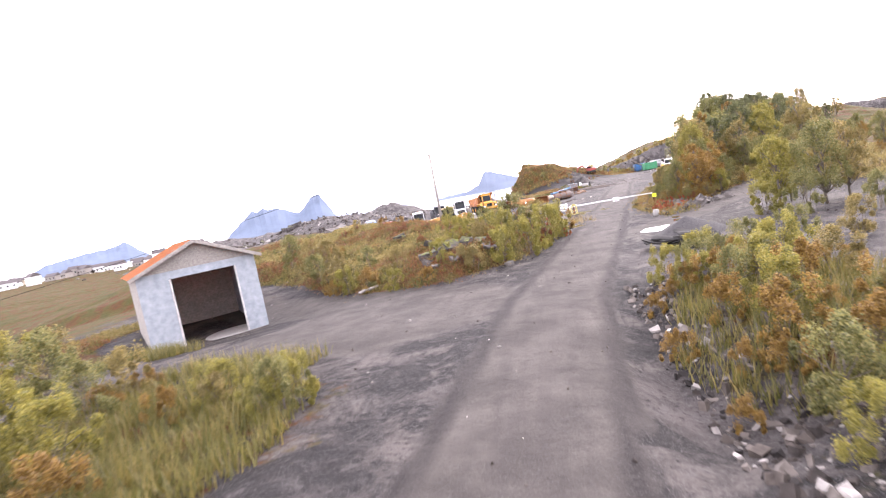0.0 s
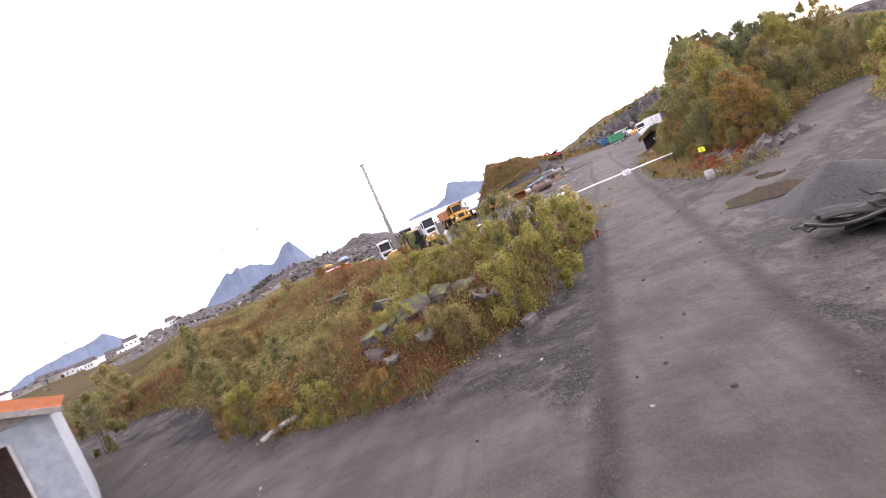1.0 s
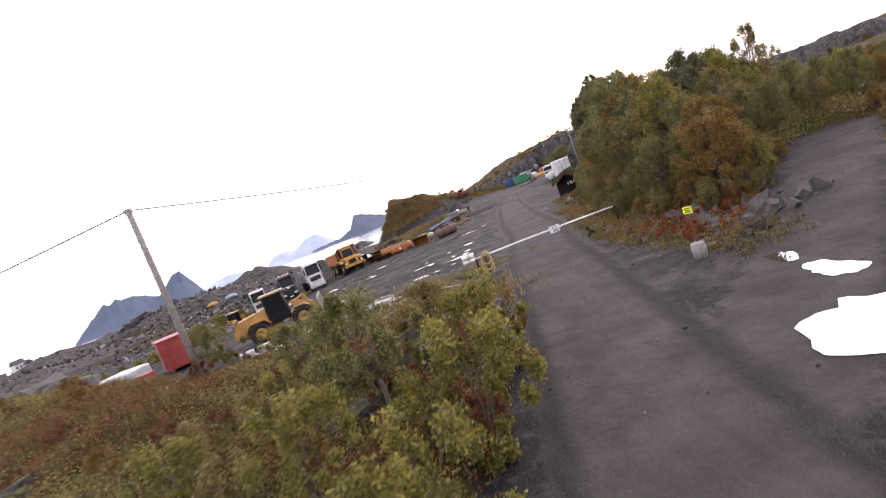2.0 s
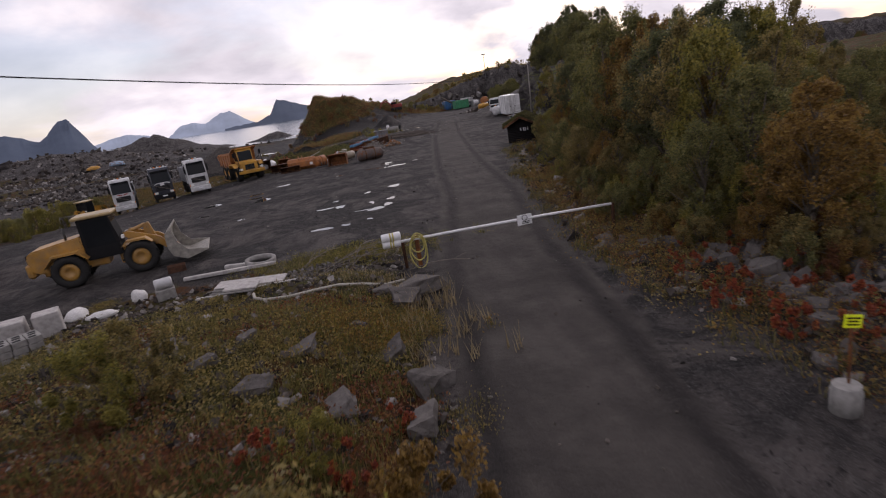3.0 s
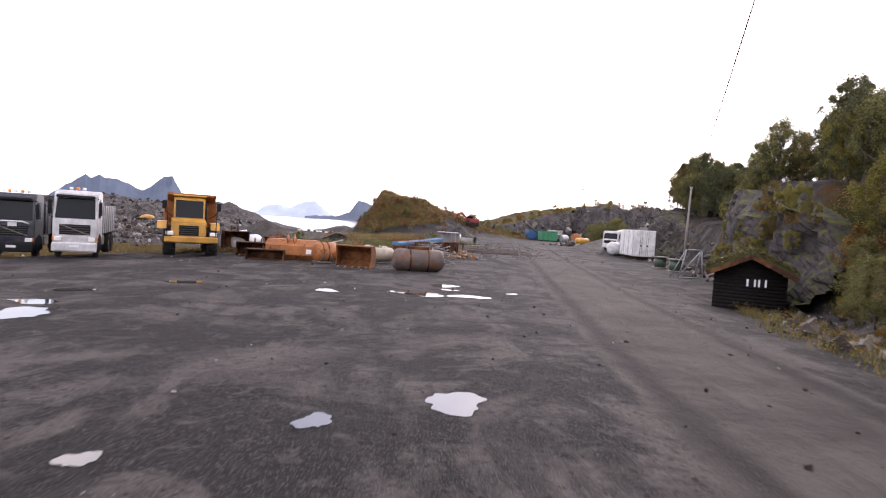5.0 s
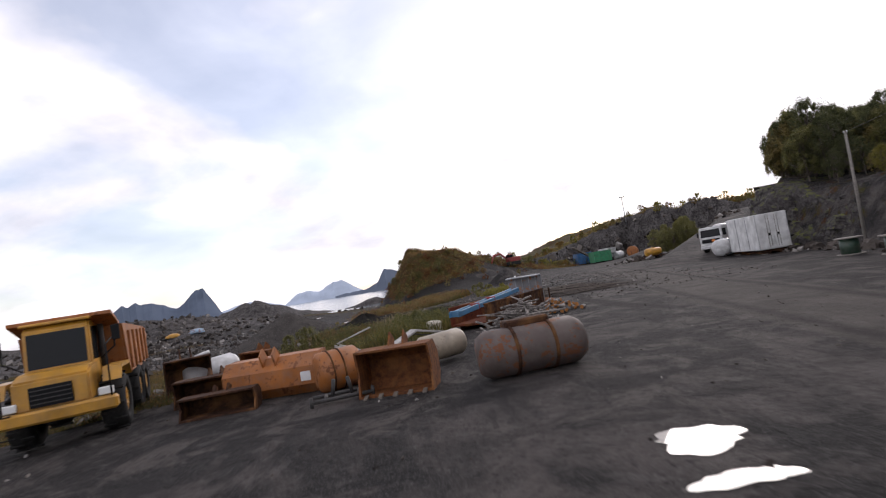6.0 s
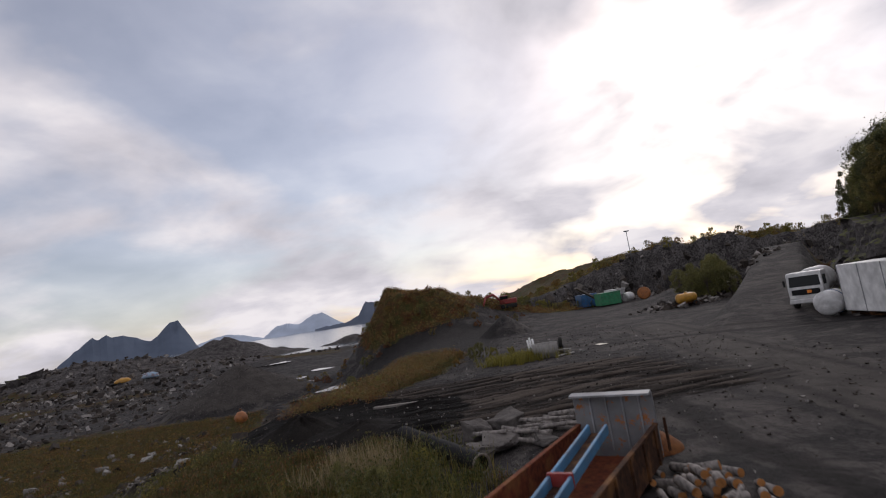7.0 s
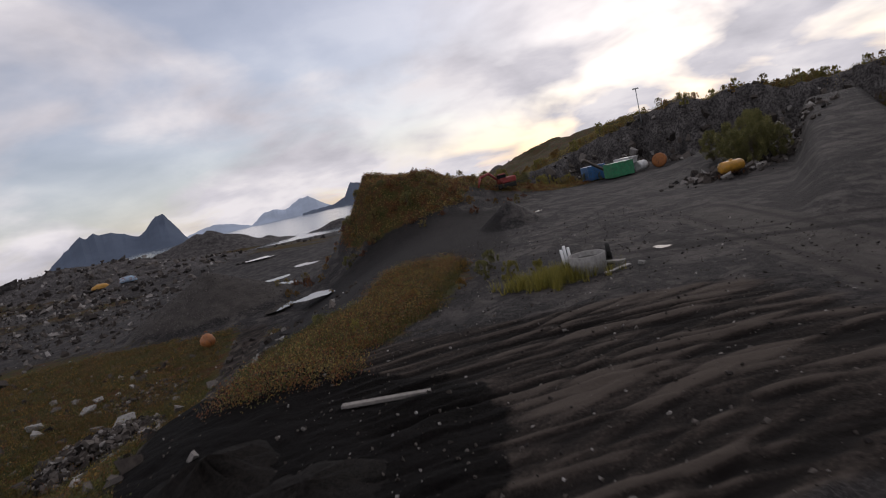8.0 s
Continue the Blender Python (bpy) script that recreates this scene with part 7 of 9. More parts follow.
excavator(on_ground(21.0, 184.5, 200))
lumpy("blue_wreck", -112, 292, 5.0, 2.2, 1.8, painted("pale_blue_wreck", (0.25, 0.40, 0.55), 0.3), "pale blue scrapped van in the rubble", "scrap", 5)
lumpy("yellow_scrap", -124, 294, 3.0, 2.0, 1.6, M_YELLOW_PAINT, "yellow scrap heap in the rubble", "scrap", 6)
t = thing("mooring_buoy", "rusty orange float lying in the grass", "float", on_ground(-27.0, 150.5))
part("ball", lathe(B(), [(0.05, 0.0), (0.6, 0.12), (0.95, 0.4), (0.95, 0.6), (0.6, 0.88), (0.05, 1.0)], (0, 0, -0.15), (0.3, 0, 1.9), 24), M_ORANGE_PAINT, t)
part("eye", tube(B(), [(0.2 + 0.2 * math.cos(a), 0, 2.0 + 0.2 * math.sin(a)) for a in [math.pi * i / 8 for i in range(9)]], 0.05, 7), M_RUST, t)

# ---- on the knoll ----
t = thing("caravan", "small white trailer body among heath", "trailer", on_ground(-15.3, 14.3, -25))
bm = B()
box(bm, (0, 0, 0.95), (2.2, 1.5, 1.1), 0.08)
body = part("body", bm, M_WHITE_PAINT, t)
bm = B()
box(bm, (0.2, -0.765, 1.0), (0.9, 0.02, 0.55), 0.02)
part("window", bm, M_GLASS_DARK, body)
part("wheel", lathe(B(), [(0.12, 0), (0.3, 0), (0.33, 0.5), (0.3, 1), (0.12, 1)], (0, -0.85, 0.3), (0, -0.65, 0.3), 18, True), M_RUBBER, t)
bm = B()
box(bm, (0, 0, 0.2), (2.0, 1.3, 0.5), 0.02)
part("chassis", bm, M_CHASSIS, t)
t = thing("red_cabinet", "red painted cabinet with a white label standing in heath", "cabinet", on_ground(-12.3, 10.7, -20) @ Matrix.Diagonal((0.75, 0.75, 0.75, 1)))
bm = B()
box(bm, (0, 0, 0.6), (1.0, 0.7, 1.5), 0.03)
part("body", bm, M_RED_PAINT, t)
bm = B()
box(bm, (0.1, -0.36, 0.65), (0.35, 0.012, 0.35), 0.0)
part("label_plate", bm, M_SIGN_WHITE, t)
for x, y, s, sq, mt in ((-21.2, 18.8, 2.6, 0.9, None), (-22.5, 19.4, 2.2, 1.2, None), (-19.9, 18.2, 1.9, 0.7, None), (-23.4, 19.3, 1.7, 0.7, None), (-20.6, 17.7, 1.5, 0.7, None), (-5.3, -9.4, 1.0, 0.6, 1), (-4.7, -8.9, 1.1, 0.6, 1), (-4.0, -8.6, 1.0, 0.6, 1), (-3.3, -8.3, 0.9, 0.6, 1), (-2.4, -8.2, 0.8, 0.5, 1), (-1.7, -8.9, 0.8, 0.55, None),
                        (-1.4, -7.0, 0.9, 0.55, 1), (0.2, 1.2, 1.5, 0.65, 1), (-0.6, -9.9, 0.5, 0.6, None), (-3.6, -10.9, 0.5, 0.6, None), (-5.4, -10.7, 0.6, 0.6, None), (-4.7, -11.3, 0.45, 0.6, None), (-6.0, -5.6, 1.1, 0.4, 1), (-9.5, -1.0, 1.2, 0.4, 1), (-1.2, -2.0, 1.1, 0.4, 1)):
    boulder(x, y, s, sq, int(abs(x * 7 + y)), M_STONE_MOSS if mt else None, "mossy grey outcrop in the heath" if mt else "bare grey boulder on the knoll", -0.02 * s if mt else 0.0, "knoll boulders")
t = log("drift_root", (-9.0, -11.3, 0.15), 0.6, 0.15, 1.4, 0.09, "", "dark dead branch at the track's edge", 0.2, M_BIRCH, 3)

# big stones by the barrier and along the bank
for x, y, s, sq in ((4.2, 14.6, 2.2, 0.42), (3.1, 14.5, 1.2, 0.5), (3.7, 13.3, 1.2, 0.7), (0.8, 9.9, 0.8, 0.5), (3.6, 7.9, 1.2, 0.7), (3.0, 9.8, 0.9, 0.7), (-1.8, 10.2, 0.9, 0.5), (3.3, 6.4, 1.0, 0.8), (2.2, 11.4, 0.8, 0.7), (-0.2, 8.2, 0.8, 0.6), (-0.8, 11.2, 0.7, 0.6), (1.7, 7.0, 0.9, 0.6), (-3.2, 11.6, 0.9, 0.5),
                    (11.3, 5.2, 0.8, 0.7), (12.6, 6.5, 0.9, 0.8), (13.2, 8.0, 1.2, 0.9), (13.6, 9.4, 1.6, 1.0), (14.3, 10.6, 1.7, 0.9), (12.8, 10.9, 0.9, 0.8), (13.4, 12.0, 1.1, 0.8), (15.2, 9.0, 1.4, 0.8), (13.1, 6.9, 0.8, 0.8), (14.1, 7.6, 1.0, 0.9), (12.4, 13.8, 0.7, 0.7), (14.6, 25.6, 1.0, 0.7), (14.9, 24.4, 1.0, 0.8), (15.6, 27.2, 0.8, 0.7), (16.3, 30.0, 0.9, 0.7),
                    (15.0, 22.3, 0.8, 0.7), (13.9, 19.6, 0.9, 0.7), (13.6, 17.4, 0.8, 0.8), (23.4, 50.6, 1.2, 0.6), (24.4, 49.8, 0.9, 0.6), (19.6, 43.0, 0.9, 0.6), (18.2, 38.4, 0.8, 0.6), (12.2, 3.2, 0.6, 0.7)):
    boulder(x, y, s * (0.5 if x > 10 else 0.68), sq, int(abs(x * 11 + y * 3)), None, "grey angular boulder at the road's edge")

# ---- heaps where the side track turns off ----
def heap(x, y, rx, ry, h, material, label, seed, rough=0.15):
    bm = B()
    n = 26
    rng = np.random.RandomState(seed)
    ring = [[bm.verts.new((rx * u * math.cos(a) * (1 + 0.12 * math.sin(3 * a + seed)), ry * u * math.sin(a) * (1 + 0.12 * math.cos(2 * a + seed)), h * ((1 - u) * 0.92 + 0.08 * (1 - u * u)) + rough * h * (rng.rand() - 0.5) * (0 < u < 1) - 0.06))
             for a in [2 * math.pi * i / n for i in range(n)]] for u in (1.05, 0.85, 0.65, 0.45, 0.25, 0.1)]
    tip = bm.verts.new((0, 0, h * 0.97))
    for p, q in zip(ring, ring[1:]):
        for i in range(n):
            bm.faces.new((p[i], p[(i + 1) % n], q[(i + 1) % n], q[i])).smooth = True
    for i in range(n):
        bm.faces.new((ring[-1][i], ring[-1][(i + 1) % n], tip)).smooth = True
    return lone("soil_mound" if material == M_PEAT else "gravel_mound", bm, material, label, "heap", on_ground(x, y))


k = Nodes("fine_dark_gravel", 0.95)
g1, g2 = k.noise(30, 4, 0.7), k.noise(1.2, 4)
M_FINE_GRAVEL = k.mix(k.ramp(g1, (0.4, 0.0), (0.62, 1.0)), (0.022, 0.021, 0.022), (0.075, 0.071, 0.070))
k.bump(g1, 0.5, 0.03)
M_FINE_GRAVEL = k.done(M_FINE_GRAVEL)
k = Nodes("black_peat", 0.97)
g1 = k.noise(9, 7, 0.7)
_c = k.mix(k.ramp(g1, (0.4, 0.0), (0.65, 1.0)), (0.003, 0.0025, 0.002), (0.014, 0.011, 0.009))
k.bump(g1, 0.8, 0.06)
M_PEAT = k.done(_c)
heap(9.7, -8.6, 2.3, 1.9, 1.1, M_FINE_GRAVEL, "smooth heap of fine dark gravel beside puddles", 2, 0.03)
heap(-4.6, 97.4, 2.4, 2.6, 1.0, M_PEAT, "heap of black peat soil by the pit", 4, 0.35)
heap(-1.2, 95.4, 2.4, 2.0, 0.45, M_PEAT, "low heap of black peat soil", 5, 0.35)
# black rubber mats and tyres thrown in a pile
t = thing("mat_pile", "pile of black rubber mats and blasting netting", "rubber pile", on_ground(8.4, -12.6, -20))
rm = random.Random(3)
for i in range(9):
    bm = B()
    bmesh.ops.create_grid(bm, x_segments=10, y_segments=5, size=0.5)
    ph = rm.uniform(0, 6)
    for v in bm.verts:
        v.co = Vector((v.co.x * 2.0, v.co.y * 0.9, 0.12 * math.sin(5 * v.co.x + ph) + 0.05 * math.sin(9 * v.co.y + ph)))
    bmesh.ops.solidify(bm, geom=list(bm.faces), thickness=0.05)
    o = part("mat", bm, M_RUBBER, t)
    o.matrix_basis = pose(rm.uniform(-0.9, 0.9), rm.uniform(-0.7, 0.7), 0.15 + 0.055 * i, rm.uniform(-9, 9), rm.uniform(-7, 7), rm.uniform(-25, 25))

# ---- puddles ----
def puddle(x, y, rx, ry, rz, seed):
    rng = np.random.RandomState(seed)
    bm = B()
    n = 40
    ph = rng.rand(4) * 6
    pts = []
    for i in range(n):
        a = 2 * math.pi * i / n
        r = 1 + 0.20 * math.sin(2 * a + ph[0]) + 0.14 * math.sin(3 * a + ph[1]) + 0.07 * math.sin(7 * a + ph[2]) + 0.05 * math.sin(11 * a + ph[3])
        pts.append((rx * r * math.cos(a), ry * r * math.sin(a)))
    gx, gy = np.array([p[0] for p in pts]) + x, np.array([p[1] for p in pts]) + y
    z = float(max(height(gx, gy).max(), z_at(x, y))) + 0.012
    bm.faces.new([bm.verts.new((px, py, 0)) for px, py in pts])
    lone("puddle", bm, M_PUDDLE, "shallow rain puddle on the gravel", "puddle", pose(x, y, z), "puddles")


for i, (x, y, rx, ry) in enumerate(((0.5, 27.8, 0.6, 0.32), (1.85, 27.8, 0.24, 0.28), (3.28, 28.3, 0.17, 0.2), (3.85, 31.0, 0.58, 0.42), (3.0, 31.2, 0.45, 0.12), (4.68, 31.9, 0.32, 0.45), (5.06, 33.9, 0.28, 0.45), (5.8, 39.3, 0.55, 0.5), (3.63, 38.2, 0.25, 0.3), (1.5, 34.1, 0.40, 0.42),
                                    (0.45, 34.2, 0.5, 0.25), (1.2, 36.7, 0.2, 0.22), (-5.2, 44.6, 0.75, 0.8), (5.25, 53.2, 1.0, 0.85), (6.55, 56.4, 0.75, 0.5), (6.4, 54.9, 0.6, 0.25), (7.4, 53.0, 0.8, 0.5), (1.45, 52.4, 0.5, 0.4), (-4.2, 52.5, 0.6, 0.5), (-6.0, 46.4, 0.75, 0.4), (-6.4, 49.0, 0.55, 0.4), (-9.8, 46.6, 0.6, 0.9), (3.7, 33.5, 0.15, 0.5),
                                    (9.6, 54.7, 0.3, 0.2), (-5.6, 36.4, 0.3, 0.2), (-9.3, 41.0, 0.4, 0.2), (9.4, -4.8, 1.25, 1.9), (11.0, -1.2, 0.5, 0.7), (11.2, 0.9, 0.35, 0.5), (18.6, 115.8, 0.5, 0.5), (19.7, 158.0, 1.2, 0.9),
                                    (-21.3, 166.5, 2.2, 3.4), (-29.5, 196.5, 3.2, 4.0), (-33.5, 211.0, 3.0, 3.2), (-30.5, 231.0, 3.2, 3.6), (-58.0, 276.0, 8.0, 4.0), (-14.4, 162.0, 3.0, 2.6))):
    puddle(x, y, rx, ry, 0, i + 1)

# ---- rock face behind the hut ----
def cliff():
    rng = np.random.RandomState(5)
    ys = np.arange(57.0, 150.0, 0.45)
    nz = 30
    fx = np.array([foot_of_cliff(y) for y in ys])
    verts = []
    for i, y in enumerate(ys):
        hgt = float(np.interp(y, [57, 60, 64, 76, 83, 100, 108, 118, 130, 150], [2.5, 6.0, 8.2, 8.6, 5.2, 5.0, 8.5, 8.2, 6.0, 2.5])) * (0.9 + 0.25 * float(fractal(np.array([y]), np.array([3.0]), 7.0, 3)[0]) * 2)
        for j in range(nz + 1):
            u = j / nz
            z = -0.5 + (hgt + 0.5) * u
            v = Vector((y * 0.16, z * 0.22, 4.0))
            big = noise.noise(v) * 1.6
            cell = noise.noise(Vector((math.floor(y / 1.6 + 0.4 * math.floor(z / 1.3)), math.floor(z / 1.3), 1.5)) * 7.31) * 1.1
            cell2 = noise.noise(Vector((math.floor(y / 0.7), math.floor(z / 0.9 + 0.3 * math.floor(y / 0.7)), 9.5)) * 5.77) * 0.45
            x = fx[i] - 0.3 + 2.6 * u ** 1.4 + big + cell * (1 - u * u * 0.4) + cell2 + 0.15 * rng.rand()
            verts.append((x + (4.0 * (u - 0.9) / 0.1 if u > 0.9 else 0), y + 0.15 * (rng.rand() - 0.5), z if u <= 0.9 else -0.5 + (hgt + 0.5) * 0.9 + 0.3 * (u - 0.9)))
    n = nz + 1
    faces = [(i * n + j, i * n + j + 1, (i + 1) * n + j + 1, (i + 1) * n + j) for i in range(len(ys) - 1) for j in range(nz)]
    me = add_mesh("rock_cliff", verts, faces, M_CLIFF, False)
    return tagged(new("rock_cliff", me), "dark fractured rock face above the yard", "cliff", kind="structure")


def foot_of_cliff(y):
    return float(np.interp(y, [57, 62, 75, 84, 95, 112, 118, 125, 140, 152], [25.6, 26.2, 31.0, 36.0, 38.5, 40.8, 43.6, 48.0, 59.5, 69]))


cliff()

# ---- loose stones ----
rs = np.random.RandomState(77)
k = Nodes("rubble_pieces", 0.9)
_c = k.mix(k.ramp(k.noise(5, 6, 0.6), (0.3, 0.0), (0.7, 1.0)), (0.5, 0.5, 0.5), (1.0, 1.0, 1.0))
_c = k.mix(1.0, _c, k.ramp(k.island(), (0.0, (0.022, 0.019, 0.018)), (0.45, (0.078, 0.065, 0.056)), (0.80, (0.150, 0.130, 0.115)), (1.0, (0.40, 0.375, 0.35))), "MULTIPLY")
M_RUBBLE_PIECES = k.done(_c)
n = 7500
stone_field("rubble", "broken grey stones heaped beside the barrier", rs.uniform(-11, 4.0, n), 5.5 + 15.0 * rs.rand(n), 0.02 + 0.13 * rs.rand(n) ** 4.0, M_RUBBLE_PIECES, 1)
n = 700
px, py = rs.normal(0.2, 1.3, n), rs.normal(19.0, 0.9, n)
k = Nodes("pale_broken_stone", 0.9)
_c = k.mix(1.0, k.mix(k.ramp(k.noise(6, 6, 0.6), (0.3, 0.0), (0.7, 1.0)), 0.6, 1.0), k.ramp(k.island(), (0.0, (0.055, 0.050, 0.048)), (0.5, (0.14, 0.13, 0.125)), (1.0, (0.30, 0.285, 0.275))), "MULTIPLY")
stone_field("rubble", "low heap of pale broken stones behind the barrier", px, py, 0.025 + 0.075 * rs.rand(n) ** 2, k.done(_c), 21, 0.3, height(px, py) + 0.25 * np.exp(-((px - 0.6) / 1.3) ** 2 - ((py - 19.3) / 0.8) ** 2) * rs.rand(n))
n = 1100
stone_field("rubble", "broken stones in the roadside ditch", 4.5 + np.abs(rs.normal(0, 2.2, n)), rs.uniform(-34, -20, n), 0.03 + 0.14 * rs.rand(n) ** 2.5, M_RUBBLE_PIECES, 2)
n = 800
yy = rs.uniform(3, 58, n)
stone_field("rubble", "grey stones showing through the front of the bank", 12.9 + np.abs(rs.normal(0, 1.4, 420)), rs.uniform(4.5, 14, 420), 0.06 + 0.34 * rs.rand(420) ** 2, M_STONE, 23, 0.15)
stone_field("rubble", "stones along the foot of the bank", np.interp(yy, [2, 16, 30, 48, 58], [12.6, 12.4, 15.3, 19.8, 25]) + rs.normal(0, 0.8, n), yy, 0.05 + 0.28 * rs.rand(n) ** 2, M_RUBBLE_PIECES, 3)
n = 1500
a, r = rs.rand(n) * 6.283, np.sqrt(rs.rand(n))
px, py = -24 + 4.6 * r * np.cos(a), 121.5 + 5.5 * r * np.sin(a)
stone_field("rubble", "heap of dark and pale quarry stones in the grass", px, py, 0.08 + 0.30 * rs.rand(n) ** 2, M_RUBBLE_PIECES, 4, 0.35, height(px, py) + 1.3 * (1 - r) * rs.rand(n))
n = 2600
stone_field("rubble", "stones strewn over the grassy slope", rs.uniform(-70, -6, n), rs.uniform(74, 150, n), 0.05 + 0.5 * rs.rand(n) ** 5, M_RUBBLE_PIECES, 5)
n = 5200
px, py = rs.normal(-150, 62, n), rs.normal(290, 34, n)
keep = (px < -72) | (py > 330)
px, py = px[keep], py[keep]
stone_field("rubble", "tumbled quarry boulders on the ridge", px, py, 0.15 + 1.2 * rs.rand(len(px)) ** 5, M_RUBBLE_PIECES, 6, 0.3)
n = 3000
px, py = rs.normal(-88, 28, n), rs.normal(200, 30, n)
keep = (px < -50 - 0.25 * (py - 180)) & (py > 150)
px, py = px[keep], py[keep]
stone_field("rubble", "tumbled quarry stones below the ridge", px, py, 0.10 + 0.7 * rs.rand(len(px)) ** 4, M_RUBBLE_PIECES, 7, 0.3)
n = 4200
stone_field("gravel_stones", "loose pebbles over the yard", rs.uniform(-26, 22, n), rs.uniform(-40, 112, n), 0.012 + 0.05 * rs.rand(n) ** 3, M_RUBBLE_PIECES, 8)
n = 5200
stone_field("gravel_stones", "loose stones over the far yard", rs.uniform(-4, 26, n), rs.uniform(84, 140, n), 0.015 + 0.075 * rs.rand(n) ** 3, M_RUBBLE_PIECES, 12)
n = 700
u = rs.rand(n)
stone_field("rubble", "blasted stones beside the ramp", 42 + 22 * u + rs.normal(0, 2.0, n) - 3, 146 + 12 * u + rs.normal(0, 2.5, n), 0.15 + 0.6 * rs.rand(n) ** 2.5, M_RUBBLE_PIECES, 9)
n = 500
yy = rs.uniform(62, 118, n)
stone_field("rubble", "fallen stones below the cliff", np.interp(yy, [57, 62, 75, 95, 112, 118], [26.5, 26.8, 31.6, 37.2, 41.6, 47]) - np.abs(rs.normal(0.3, 1.0, n)), yy, 0.1 + 0.5 * rs.rand(n) ** 2.5, M_RUBBLE_PIECES, 10)

n = 1500
px = rs.uniform(28, 96, n)
stone_field("rubble", "dark blasted stones below the quarry face", px, quarry_face(px) + rs.normal(-1.0, 3.0, n), 0.15 + 1.0 * rs.rand(n) ** 3, M_RUBBLE_PIECES, 11, 0.3)

for cx, cy, r0, count in ((-30, 112, 3.0, 500), (-36, 121, 4.0, 600), (-17, 107, 2.2, 400), (-44, 112, 4.0, 500), (-27, 134, 4.5, 500), (-14, 96, 2.0, 350), (-20, 101, 2.4, 400)):
    a, r = rs.rand(count) * 6.283, r0 * np.sqrt(rs.rand(count))
    stone_field("rubble", "patch of broken stones showing in the slope", cx + r * np.cos(a), cy + r * np.sin(a), 0.05 + 0.22 * rs.rand(count) ** 2.5, M_RUBBLE_PIECES, 60 + count + int(cy))
# rock outcrops along the crest of the rubble ridge, and pale stones in the grass of the slope
rc = random.Random(12)
for i in range(18):
    x = rc.uniform(-235, -95)
    boulder(x, 332 + 0.33 * (x + 160) + rc.uniform(-9, 7), rc.uniform(2.5, 5.0), rc.uniform(0.7, 1.0), 60 + i, M_CLIFF, "dark rock outcrop on the rubble ridge", -0.3, "ridge outcrops")
for i in range(22):
    boulder(rc.uniform(-42, -12), rc.uniform(102, 142), rc.uniform(0.5, 1.3), 0.55, 90 + i, M_CONCRETE if i % 3 else None, "pale stone lying in the grass slope", 0, "pale slope stones")
n = 2600
a, r = rs.rand(n) * 6.283, 13.5 * np.sqrt(rs.rand(n))
stone_field("rubble", "crushed stones on the gravel cone", -36 + r * np.cos(a) / 0.92, 178 + r * np.sin(a), 0.06 + 0.10 * rs.rand(n) ** 2, M_STONE, 13, 0.4)


# ---- harbour town far off ----
def house(x, y, w, d, h, rz, wall, roof):
    t = thing("house", "small distant house by the harbour", "house", pose(x, y, max(z_at(x, y), -8.6), 0, 0, rz), "harbour houses")
    bm = B()
    box(bm, (0, 0, h / 2), (w, d, h), 0.0)
    part("wall", bm, wall, t)
    part("roof", prism(B(), [(-d / 2 - 0.3, h), (0, h + d * 0.42), (d / 2 + 0.3, h)], -w / 2 - 0.3, w / 2 + 0.3), roof, t)
    for i in range(3):
        bm = B()
        box(bm, (-w / 3 + i * w / 3, -d / 2 - 0.02, h * 0.55), (1.0, 0.05, 1.2), 0.0)
        part("window", bm, M_GLASS_DARK, t)


rh = random.Random(31)
M_TILE = plain("dark_roof", (0.08, 0.07, 0.07), 0.8)
for i in range(46):
    az = radians(rh.uniform(38, 57))
    dd = rh.uniform(430, 620)
    house(-math.sin(az) * dd, math.cos(az) * dd, rh.uniform(6, 12), rh.uniform(5, 8), rh.uniform(3, 6), rh.uniform(-30, 60), rh.choice((M_WHITE_PAINT, M_SIGN_WHITE, M_WHITE_PAINT, M_WOOD_GREY, M_CREAM_TANK)), M_TILE)

# ---- trees, shrubs and ground cover ----
rngv = np.random.RandomState(21)
TREES = [
    tree_kind("birch_tree", 5.6, 1.9, 17000, 0.085, M_LEAF_GREEN, 1, "leafy green birch on the roadside slope"),
    tree_kind("birch_tree", 5.0, 1.8, 16000, 0.082, M_LEAF_OLIVE, 2, "olive-green birch turning in autumn"),
    tree_kind("birch_tree", 5.2, 1.7, 16000, 0.082, M_LEAF_GOLD, 3, "golden-brown birch in autumn leaf"),
    tree_kind("birch_tree", 6.2, 1.9, 15000, 0.09, M_LEAF_DARK, 4, "dark green tree above the rock"),
    tree_kind("rowan_tree", 4.4, 1.7, 17000, 0.078, M_LEAF_YELLOWGREEN, 5, "yellow-green rowan in the wood"),
]
